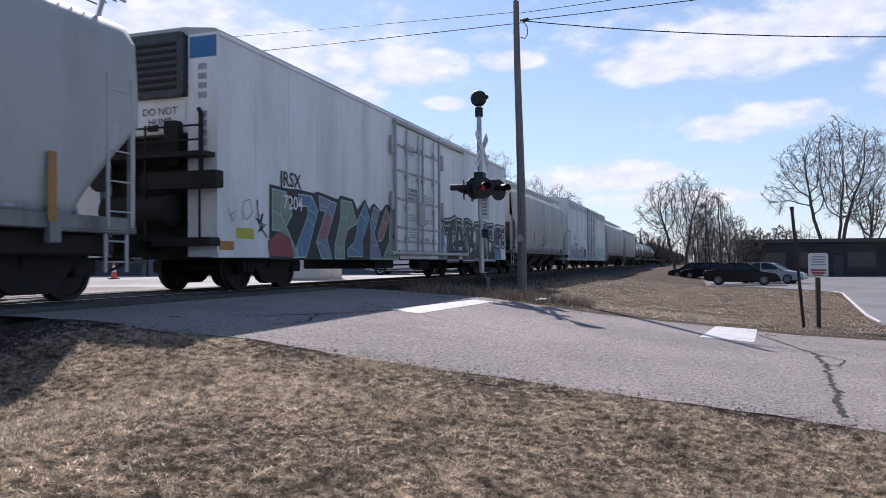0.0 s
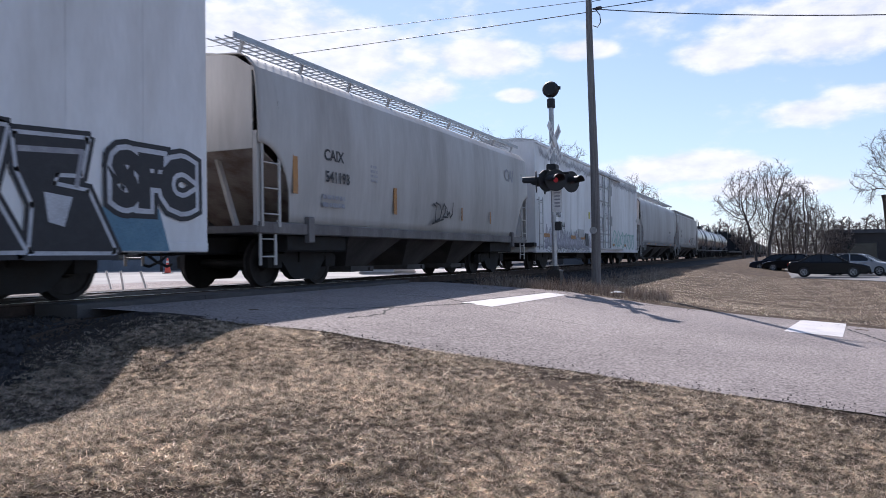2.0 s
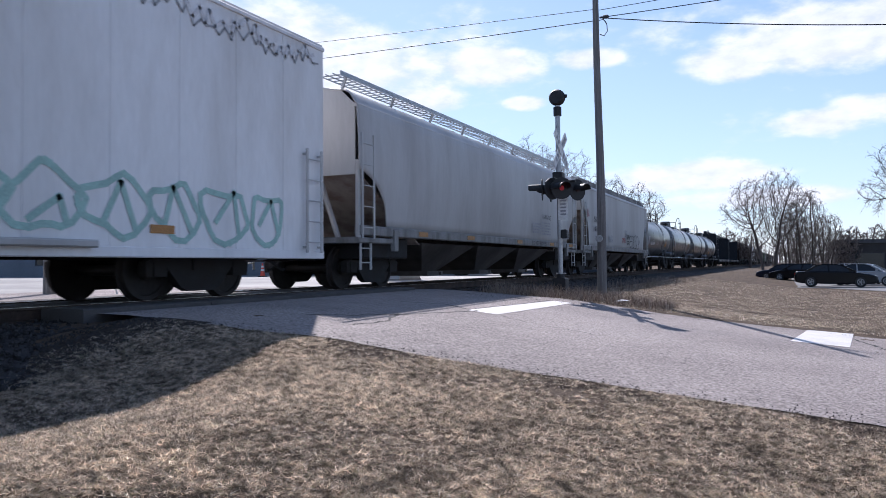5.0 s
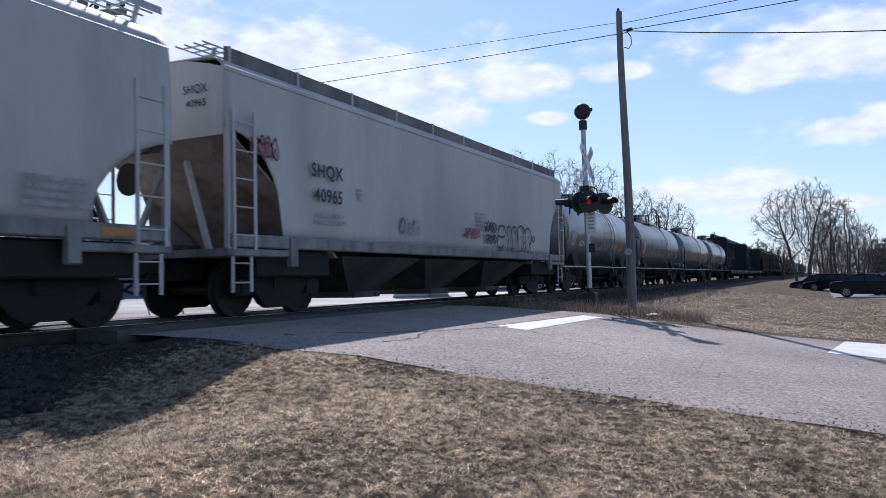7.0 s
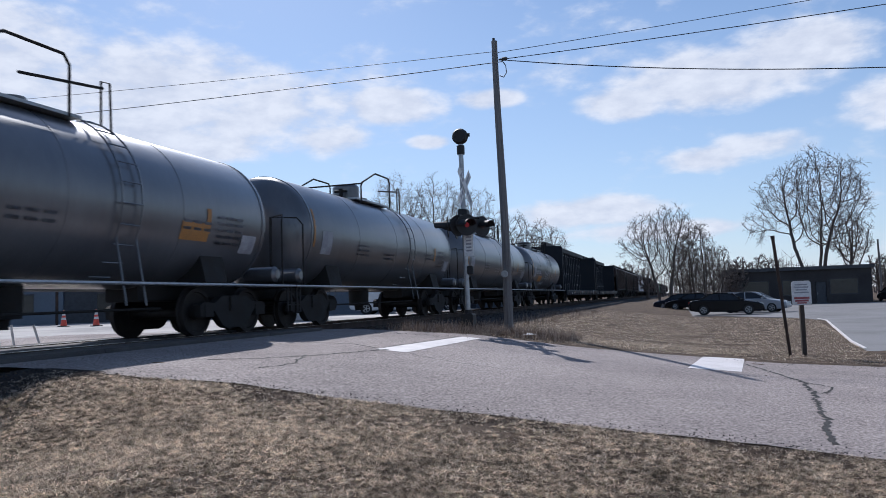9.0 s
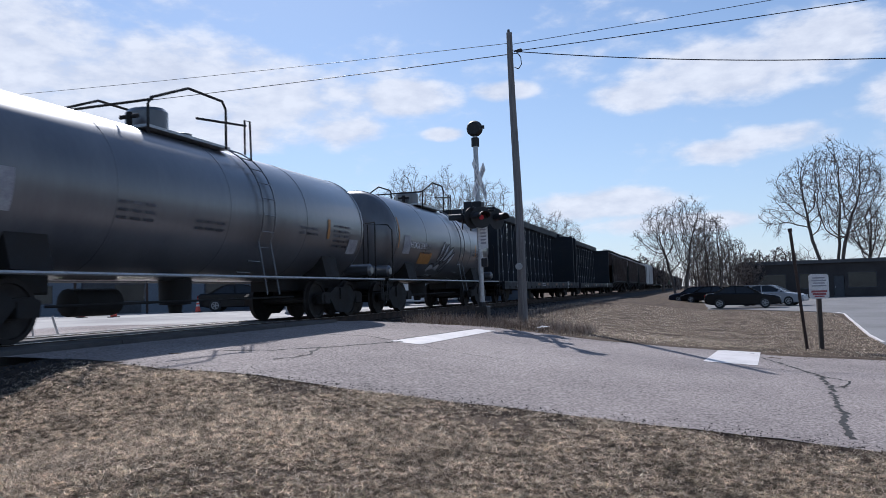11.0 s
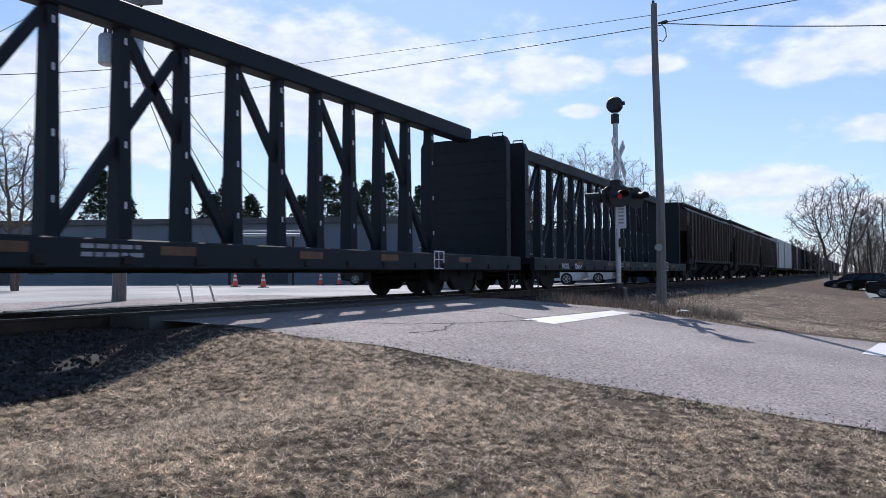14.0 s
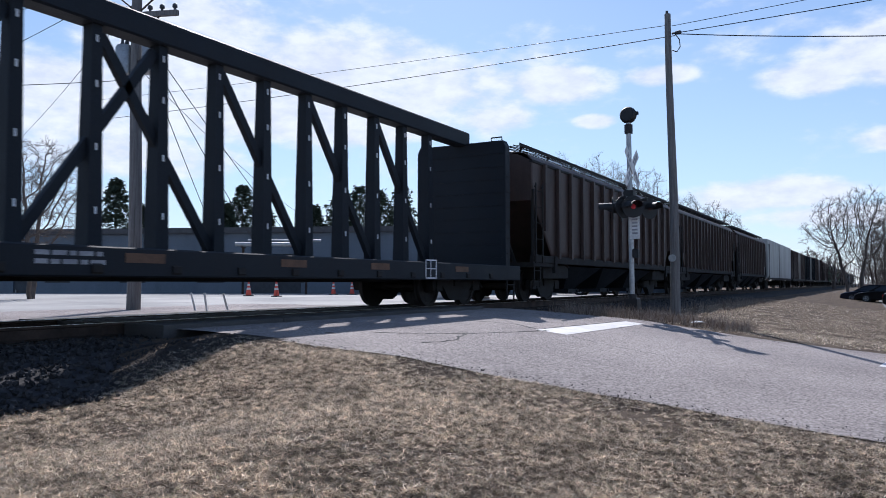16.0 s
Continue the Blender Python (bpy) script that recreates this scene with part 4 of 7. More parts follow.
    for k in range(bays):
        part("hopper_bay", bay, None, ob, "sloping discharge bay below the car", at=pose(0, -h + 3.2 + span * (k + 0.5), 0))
    hatch = Build().lathe([(0, 0.34), (0.09, 0.34), (0.13, 0.28), (0.15, 0.0)], "z", n=16).mesh("roof_hatch", mat, 40)
    n = int(2 * h / 1.9)
    for k in range(n):
        for x in (-0.45, 0.45) if rail and k % 2 else (0.45,):
            part("roof_hatch", hatch, None, ob, at=pose(x, -h + (k + 0.5) * 2 * h / n, top - 0.1))
    wz = top - 0.02 + walk_up * 0.4
    for x in (-1, 1):
        board = Build()
        x0 = x * 0.98
        for dx in (-0.28, -0.09, 0.1, 0.28):
            board.cyl((x0 + dx, -h - 0.15, wz), (x0 + dx, h + 0.15, wz), 0.014, 5)
        for k in range(int(2 * h / 0.22)):
            y = -h + k * 0.22
            board.beam((x0 - 0.28, y, wz), (x0 + 0.28, y, wz), 0.02)
        if edged:
            # The board's backlit side: its shade is put into the strip's colour.
            part("walkway_edge", Build().box(x0 + x * 0.285, x0 + x * 0.3, -h + 0.3, h + 0.15, wz - 0.26, wz + 0.05), SOOTSHADE, ob, "edge strip of the roof walkway, painted dark as its shaded side")
            for k in range(10):
                y = -h + 0.4 + k * (2 * h - 0.8) / 9
                part("walkway_post", Build().box(x0 + x * 0.3, x0 + x * 0.325, y - 0.03, y + 0.03, wz - 0.3, wz + 0.06), mat, ob)
        else:
            board.box(x0 + x * 0.28 - 0.01, x0 + x * 0.28 + 0.01, -h - 0.15, h + 0.15, wz - 0.05, wz + 0.05)
        for k in range(9):
            y = -h + 0.2 + k * (2 * h - 0.4) / 8
            board.beam((x0, y, top - 0.4), (x0 + x * 0.2, y, wz), 0.05)
        part("running_board", board, GALV if not dark else UNDER, ob, "open steel grating walkway along the roof")
    for k in range(ribs):
        y = -h + cut[0] * 0.55 + (2 * h - cut[0] * 1.1) * k / (ribs - 1)
        for x in (-1, 1):
            z0 = foot(y)
            part("side_post", Build().box(x * W - 0.05, x * W + 0.05, y - 0.07, y + 0.07, z0, eave - 0.03), mat, ob)
    return ob, h


H0, _h = hopper("pale grey covered hopper car with round sides", -8.2, 9.25, PALECAR, side=1.17, bulge=0.1, cut=(1.2, 2.6), slant=0.8, low=GRIMESHADE, inset=1.4, walk_up=0.5)
plate(H0, 1.645, 7.05, 7.19, 1.1, 2.02, YELLOW, "reflector", "upright orange reflector")
bars(H0, 1.66, 5.8, 1.75, 0.8, 0.22, 2, GREYPAINT)
bars(H0, 1.63, 6.5, 1.3, 0.7, 0.08, 1, GREYPAINT)

H1, _h = hopper("dirty grey covered hopper car with round sides", 33.45, 48.1, GREYCAR, eave=3.78, top=4.22, bulge=0.12, cut=(1.0, 2.5), slant=2.2, low=SOOTSHADE)
lettering("CAIX", 0.3, BLACKPAINT, H1, 1.655, -5.0, 2.42, bold=0.006)
lettering("541193", 0.3, BLACKPAINT, H1, 1.655, -4.86, 2.0, bold=0.006)
bars(H1, 1.65, -5.0, 1.75, 0.8, 0.3, 2, GREYPAINT)
bars(H1, 1.65, -3.4, 2.5, 0.3, 0.4, 4, GREYPAINT)
plate(H1, 1.64, -6.35, -6.2, 1.7, 2.6, YELLOW, "reflector")
plate(H1, 1.64, -2.5, -2.35, 1.5, 2.1, YELLOW, "reflector")
_b = Build()
for _p in ([(-0.4, 1.86), (-0.25, 1.8), (-0.32, 1.42), (-0.05, 1.5), (0.08, 1.68), (0.0, 1.85), (-0.25, 1.9)], [(-0.5, 1.36), (-0.2, 1.42), (0.2, 1.5)], [(0.12, 1.74), (0.25, 1.9), (0.36, 1.82), (0.28, 1.66), (0.16, 1.56), (0.4, 1.56)],
           [(0.42, 1.8), (0.46, 1.56), (0.56, 1.72), (0.64, 1.56), (0.78, 1.66), (0.84, 1.95)]):
    stroke(_b, 1.66, _p, 0.045)
part("graffiti", _b, BLACKPAINT, H1, "thin black sprayed tag")
lettering("CAI", 0.52, GREYPAINT, H1, 1.65, 5.4, 2.93, bold=0.012)
for _y in (1.4, 3.6):
    plate(H1, 1.655, _y, _y + 0.08, 1.5, 1.85, YELLOW, "reflector")

H2, _h = hopper("pale grey covered hopper car with a white sill", 71.4, 88.9, PALECAR, eave=3.86, top=4.4, side=1.3, bulge=0.09, cut=(1.3, 2.5), slant=1.6, low=GRIMESHADE, inset=1.5)
lettering("WARNING", 0.24, BLACKPAINT, H2, 1.655, 4.3, 2.12)
bars(H2, 1.65, 4.3, 2.02, 1.1, 0.5, 5, GREYPAINT)
bars(H2, 1.65, 3.2, 1.95, 0.9, 0.4, 4, GREYPAINT)
lettering("DO NOT HAMMER", 0.2, BLACKPAINT, H2, 1.612, 3.6, 1.18)
bars(H2, 1.65, 7.0, 1.85, 0.9, 0.4, 4, GREYPAINT)
for _y in (-6, -3, 1.2, 4.9, 7.6):
    plate(H2, 1.612, _y, _y + 0.5, 1.19, 1.3, YELLOW, "reflector", "yellow reflective strip")

S1, _h = hopper("pale grey flat-sided covered hopper car with red tags", 90.0, 106.6, PALECAR, eave=3.9, top=4.22, side=1.28, bulge=0.02, cut=(1.4, 2.95), slant=2.2, rail=True, walk_up=0.2, low=GRIMESHADE, inset=1.85, edged=True)
lettering("SHQX", 0.34, BLACKPAINT, S1, 1.61, -5.72, 2.44, bold=0.008, spacing=1.1)
lettering("40965", 0.34, BLACKPAINT, S1, 1.61, -5.68, 2.0, bold=0.006, spacing=1.05)
bars(S1, 1.6, -5.6, 1.8, 0.9, 0.25, 2, GREYPAINT)
lettering("SHQX", 0.19, BLACKPAINT, S1, 0, 0, 0).matrix_basis = pose(0.95, -_h - 0.004, 3.55, 90, 0, 0)
lettering("40965", 0.17, BLACKPAINT, S1, 0, 0, 0).matrix_basis = pose(0.97, -_h - 0.004, 3.33, 90, 0, 0)
bars(S1, 1.6, -4.6, 2.35, 0.2, 0.25, 3, GREYPAINT)


def bubble(parent, x, strokes, mat, w, label):
    """Rounded sprayed outlines, each one a smooth line through a few points."""
    b = Build()
    for pts in strokes:
        p = [pts[0]] + list(pts) + [pts[-1]]
        fine = []
        for k in range(1, len(p) - 2):
            for i in range(6):
                u = i / 6
                fine.append(tuple(0.5 * (2 * p[k][e] + (p[k + 1][e] - p[k - 1][e]) * u + (2 * p[k - 1][e] - 5 * p[k][e] + 4 * p[k + 1][e] - p[k + 2][e]) * u * u
                                         + (3 * p[k][e] - p[k - 1][e] - 3 * p[k + 1][e] + p[k + 2][e]) * u ** 3) for e in (0, 1)))
        stroke(b, x, fine + [pts[-1]], w)
    return part("graffiti", b, mat, parent, label)


bubble(S1, 1.60, ([(2.85, 1.75), (2.55, 1.72), (2.35, 1.8), (2.5, 2.02), (2.8, 2.03), (2.95, 1.85)], [(2.35, 1.78), (2.3, 1.5), (2.55, 1.42), (2.75, 1.5), (2.6, 1.3), (2.8, 1.2), (3.05, 1.3)]), BLACKPAINT, 0.05, "black sprayed round letter")
bubble(S1, 1.60, ([(2.95, 1.2), (3.1, 1.6), (3.05, 1.95), (3.25, 2.06), (3.4, 1.9), (3.45, 1.5), (3.4, 1.9), (3.65, 2.07), (3.85, 1.9), (3.8, 1.5), (3.75, 1.2), (3.55, 1.15), (3.5, 1.4), (3.35, 1.4), (3.2, 1.15), (2.95, 1.2)],), BLACKPAINT, 0.05, "black sprayed round letter")
bubble(S1, 1.60, ([(3.9, 1.2), (3.95, 1.6), (3.9, 1.95), (4.15, 2.12), (4.45, 2.0), (4.5, 1.7), (4.35, 1.55), (4.4, 1.25), (4.15, 1.18), (4.05, 1.4), (3.9, 1.2)], [(4.15, 1.8), (4.22, 1.78)]), BLACKPAINT, 0.05, "black sprayed round letter")
bubble(S1, 1.60, ([(4.45, 1.2), (4.5, 1.7), (4.55, 2.0), (4.8, 2.08), (5.02, 1.9), (5.0, 1.65), (4.85, 1.55), (5.1, 1.2), (4.85, 1.2), (4.7, 1.4), (4.65, 1.2), (4.45, 1.2)], [(4.74, 1.82), (4.8, 1.8)], [(5.1, 1.75), (5.25, 1.85), (5.33, 1.75), (5.2, 1.68), (5.1, 1.75)]), BLACKPAINT, 0.05, "black sprayed round letter")
scribble(S1, 1.60, 1.4, 2.25, 1.82, 2.12, BLACKPAINT, 4, 0.04, 22)
scribble(S1, 1.60, 1.5, 2.2, 1.52, 1.78, BLACKPAINT, 3, 0.04, 26)
scribble(S1, 1.605, -7.75, -7.1, 2.55, 2.95, SPRAY["rose"], 4, 0.035, 23, label="faded red sprayed tag")
scribble(S1, 1.60, 0.2, 1.1, 1.6, 1.9, SPRAY["red"], 4, 0.04, 24)
scribble(S1, 1.60, -3.0, -2.2, 1.55, 1.9, GREYPAINT, 4, 0.05, 25)
bars(S1, 1.6, 1.2, 2.3, 0.6, 0.5, 5, GREYPAINT)

E1, _h = hopper("dark sooty brown ribbed covered hopper car", 204.75, 221.1, BROWNCAR, eave=3.9, top=4.3, side=1.25, bulge=0.0, cut=(1.5, 2.9), ribs=15, dark=True, walk_up=0.1)
F1, _h = hopper("dark brown ribbed covered hopper car", 222.3, 238.5, BROWNCAR, eave=3.9, top=4.4, side=1.25, bulge=0.0, cut=(1.5, 2.9), ribs=18, dark=True, walk_up=0.1)
G1, _h = hopper("dull brown ribbed covered hopper car", 239.8, 255.2, BROWNCAR, eave=3.9, top=4.4, side=1.2, bulge=0.0, cut=(1.4, 2.8), ribs=16, dark=True, walk_up=0.1, spin=False)


# -- tank cars --
def tank_car(label, y0, y1, r=1.37, zc=2.28, r_y=0.0):
    """y0 and y1: the ends of the shell."""
    ob, h = rail_car("tank_car", label, y0 - 0.75, y1 + 0.75, inset=2.0)
    L = (y1 - y0) / 2
    head = [(L - 0.62 + 0.62 * math.sin(a), r * math.cos(a) ** 0.85 if a < 1.5 else 0.02) for a in [k * math.pi / 2 / 9 for k in range(10)]]
    prof = [(-p, q) for p, q in reversed(head)]
    prof += head
    shell = part("tank_shell", Build().lathe(prof, "y", (0, 0, zc), 56), TANKBLACK, ob, "glossy black tank shell", smooth=30)
    for f in (-0.5, 0.0, 0.5):
        y = (L - 0.62) * f
        part("weld_band", Build().lathe([(y - 0.02, r - 0.01), (y - 0.012, r + 0.006), (y + 0.012, r + 0.006), (y + 0.02, r - 0.01)], "y", (0, 0, zc), 56), TANKBLACK, shell)
    for s in (-1, 1):
        part("head_band", Build().lathe([(s * (L - 0.66), r + 0.01), (s * (L - 0.60), r + 0.01)], "y", (0, 0, zc), 56), TANKBLACK, shell, smooth=30)
        part("stub_sill", Build().cbox(-0.35, 0.35, min(s * (L - 3.2), s * h), max(s * (L - 3.2), s * h), 0.68, 1.0, 0.03), UNDER, ob)
        part("saddle", Build().prism([(-1.25, 1.0), (1.25, 1.0), (1.1, 1.6), (0.6, 1.25), (-0.6, 1.25), (-1.1, 1.6)], s * (L - 2.1) - 0.35, s * (L - 2.1) + 0.35), UNDER, ob)
        part("end_platform", Build().box(-1.5, 1.5, s * h - 0.35, s * h + 0.35, 0.92, 0.98), UNDER, ob)
        part("end_handrail", Build().tube([(1.45, s * (h - 0.75), 0.95), (1.45, s * (h - 0.75), 2.35), (1.38, s * (h - 0.6), 2.5), (0.9, s * (h - 0.3), 2.5), (0.9, s * (h - 0.3), 1.0)], 0.02), UNDER, ob)
        part("air_tank", Build().lathe([(0, 0.1), (0.06, 0.17), (0.75, 0.17), (0.81, 0.1)], "x", (0.55, s * (L - 0.05), 1.2), 12), TANKBLACK, ob, smooth=40)
        for x in (-1, 1):
            part("sill_step", ladder_mesh(0.4, 0.55, 2, 0.0), UNDER, ob, at=pose(x * 1.45, s * (h - 0.2), 0.4))
    for x in (-1, 1):
        part("side_rail", Build().tube([(x * 1.5, -h + 0.3, 0.95), (x * 1.5, h - 0.3, 0.95)], 0.028), GALV, ob, "thin steel rail along the foot of the tank")
    # fittings on top
    zt = zc + r
    before = set(ob.children)
    part("platform", Build().prism([(-0.75, zt - 0.1), (0.75, zt - 0.1), (0.75, zt - 0.05), (-0.75, zt - 0.05)], -1.5, 1.7), GALV, ob, "steel grating platform on top")
    part("dome", Build().lathe([(zt - 0.1, 0.42), (zt + 0.38, 0.42), (zt + 0.45, 0.36), (zt + 0.46, 0)], "z", (0, -0.35, 0), 24), TANKBLACK, ob, smooth=30)
    part("manway", Build().lathe([(zt - 0.1, 0.33), (zt + 0.14, 0.33), (zt + 0.17, 0.2), (zt + 0.18, 0.0)], "z", (0, 0.75, 0), 20), TANKBLACK, ob, smooth=30)
    part("valve", Build().cyl((0.1, -1.1, zt - 0.05), (0.1, -1.1, zt + 0.28), 0.06, 10).cyl((-0.1, -1.1, zt + 0.2), (0.3, -1.1, zt + 0.2), 0.04, 8), UNDER, ob)
    zr = zt + 0.72
    for x in (-1.02, 1.02):
        part("handrail", Build().tube([(x, -1.9, zt - 0.3), (x, -1.9, zt + 0.2), (x, -1.8, zt + 0.32), (x, -0.5, zr), (x, 0.85, zr), (x, 1.0, zr - 0.14), (x, 1.0, zt - 0.2)], 0.026, 7), UNDER, ob)
        part("handrail", Build().tube([(x, -0.2, zt + 0.22), (x, 1.9, zt + 0.4)], 0.024, 7), UNDER, ob)
        part("handrail", Build().tube([(x, 1.85, zt - 0.2), (x, 1.85, zt + 0.5), (x, 2.1, zt + 0.52), (x, 2.14, zt - 0.3)], 0.022, 7), UNDER, ob)
    part("handrail", Build().tube([(-1.02, -1.75, zt + 0.3), (1.02, -1.75, zt + 0.3)], 0.024, 7), UNDER, ob)
    for x in (-1, 1):
        lad = Build()
        for k in range(11):
            a = math.radians(12 + k * 13.5)
            px, pz = x * (r + 0.07) * math.sin(a), zc + (r + 0.07) * math.cos(a)
            lad.cyl((px, 1.75, pz), (px, 2.2, pz), 0.013, 6)
        for y in (1.75, 2.2):
            lad.tube([(x * (r + 0.07) * math.sin(math.radians(5 + j * 11)), y, zc + (r + 0.07) * math.cos(math.radians(5 + j * 11))) for j in range(11)] + [(x * 1.5, y, 0.6)], 0.016)
        part("ladder", lad, TANKBLACK, ob, "curved ladder over the tank side")
    for o in ob.children:                           # the fittings sit close together, a little forward of the middle
        if o not in before:
            if "ladder" not in o.name:
                o.data.transform(Matrix.Diagonal((1, 0.76, 1, 1)))
            o.location.y -= 0.4 if "ladder" not in o.name else 0.75
    gear = Build().lathe([(-1.0, 0.15), (-0.94, 0.24), (0.1, 0.24), (0.16, 0.15)], "y", (-0.4, -1.2, 0.55), 12)
    part("air_reservoir", gear, UNDER, ob, smooth=40)
    part("outlet_valve", Build().lathe([(0.3, 0.12), (0.45, 0.14), (0.46, 0.3), (1.05, 0.32)], "z", (0, 0.1, 0), 12), UNDER, ob, smooth=40)
    part("brake_rod", Build().tube([(0.6, -L + 2.9, 0.5), (0.6, L - 2.9, 0.55)], 0.022), UNDER, ob)
    return ob, r, zc, L


def on_shell(ob, r, zc, y, z, w, h, mat, name="placard", label="", n=6):
    """A thin curved plate on the near flank of a tank; z: height over the rail of its foot."""
    a0, a1 = math.asin(max(-1, min(1, (z - zc) / r))), math.asin(max(-1, min(1, (z + h - zc) / r)))
    b, R = Build(), r + 0.012
    for k in range(n + 1):
        a = a0 + (a1 - a0) * k / n
        b.v += [(R * math.cos(a), y, zc + R * math.sin(a)), (R * math.cos(a), y + w, zc + R * math.sin(a))]
    b.f = [(2 * k, 2 * k + 1, 2 * k + 3, 2 * k + 2) for k in range(n)]
    b.mi = [0] * n
    return part(name, b, mat, ob, label)


def wrap(ob, r, zc, b, mat, name, label=""):
    """Lays flat (x, y, z) marks onto the tank's flank."""
    b.v = [((r + 0.014) * math.cos(math.asin(max(-0.99, min(0.99, (z - zc) / r)))), y, z) for x, y, z in b.v]
    return part(name, b, mat, ob, label)


def tank_lettering(ob, r, zc, text, size, y, z):
    t = lettering(text, size, WHITEPAINT, ob, 0, y, z, bold=0.004)
    m = t.matrix_basis.copy()
    t.data.transform(m)
    for v in t.data.vertices:
        v.co.x = (r + 0.016) * math.cos(math.asin(max(-0.99, min(0.99, (v.co.z - zc) / r))))
    t.matrix_basis = Matrix()


TANKS = []
for _k, (_a, _c) in enumerate(((107.25, 118.9), (119.85, 132.2), (133.4, 146.3), (147.5, 158.75))):
    ob, r, zc, L = tank_car(("black tank car with orange and white placards", "black tank car with a dark end band", "black tank car with small white panels", "black tank car with grey hand-shaped graffiti")[_k], _a, _c)
    TANKS.append((ob, r, zc, L))
    for y, z, w, hh, mt in ((-L + 1.15, 1.75, 0.55, 0.55, GREYPAINT), (L - 2.55, 1.9, 0.12, 0.45, YELLOW), (L - 1.35, 1.6, 0.5, 0.35, GREYPAINT)):
        on_shell(ob, r, zc, y, z, w, hh, mt)
    on_shell(ob, r, zc, -L + 0.7, 1.9, 0.09, 0.9, YELLOW, "reflector")
    for y, z, n in ((-2.9, 2.05, 3), (-1.0, 1.9, 2), (2.6, 2.05, 2), (L - 2.2, 2.2, 5)):
        b = Build()
        for i in range(n):
            for j in range(3):
                b.box(0, 0.001, y + j * 0.3, y + j * 0.3 + 0.22, z - i * 0.12, z - i * 0.12 + 0.05)
        wrap(ob, r, zc, b, GREYPAINT, "small_print")
_o = TANKS[0]
tank_lettering(*_o[:3], "HOKX 8206", 0.3, -2.85, 1.76)
on_shell(*_o[:3], 2.56, 1.75, 0.8, 0.32, YELLOW, "placard", "orange hazard placard")
_o = TANKS[3]
tank_lettering(*_o[:3], "HOKX 3181", 0.27, -3.2, 1.95)
HANDGREY = material("pale_grey_spray_paint", (0.42, 0.43, 0.46), 0.6, alt=(0.3, 0.31, 0.34), scale=4, amount=0.6)


def spread_fingers(ob, r, zc):
    """A pale palm with four long fingers, sprayed with dark edges."""
    palm = [(-1.77, 1.11), (-1.75, 1.35), (-1.58, 1.52), (-1.35, 1.52), (-1.15, 1.42), (-0.85, 1.54), (-0.64, 1.54), (-0.66, 1.36), (-0.5, 1.12), (-0.75, 1.14), (-0.95, 1.02), (-1.1, 1.16), (-1.3, 1.1)]
    shapes = [palm]
    for (y0, z0), (y1, z1) in (((-1.17, 1.6), (-0.62, 2.28)), ((-0.85, 1.6), (-0.17, 2.22)), ((-0.55, 1.62), (0.34, 2.12)), ((-0.4, 1.3), (0.48, 1.95))):
        d = Vector((y1 - y0, z1 - z0)) / 2
        n = Vector((-d.y, d.x)).normalized() * 0.105
        mid = Vector(((y0 + y1) / 2, (z0 + z1) / 2))
        shapes.append([tuple(mid + d * math.cos(a) + n * math.sin(a)) for a in [k * math.pi / 7 for k in range(14)]])
    for shape in shapes:
        edge, fill = Build(), Build()
        stroke(edge, 0, shape + shape[:1], 0.05)
        wrap(ob, r + 0.002, zc, edge, BLACKPAINT, "graffiti_edge")
        fill.add([(0, y, z) for y, z in shape], [tuple(range(len(shape)))])
        wrap(ob, r, zc, fill, HANDGREY, "graffiti", "pale grey sprayed shape with a dark edge")


spread_fingers(*_o[:3])
on_shell(*_o[:3], -2.95, 1.5, 1.1, 0.35, YELLOW, "placard", "faded orange panel")


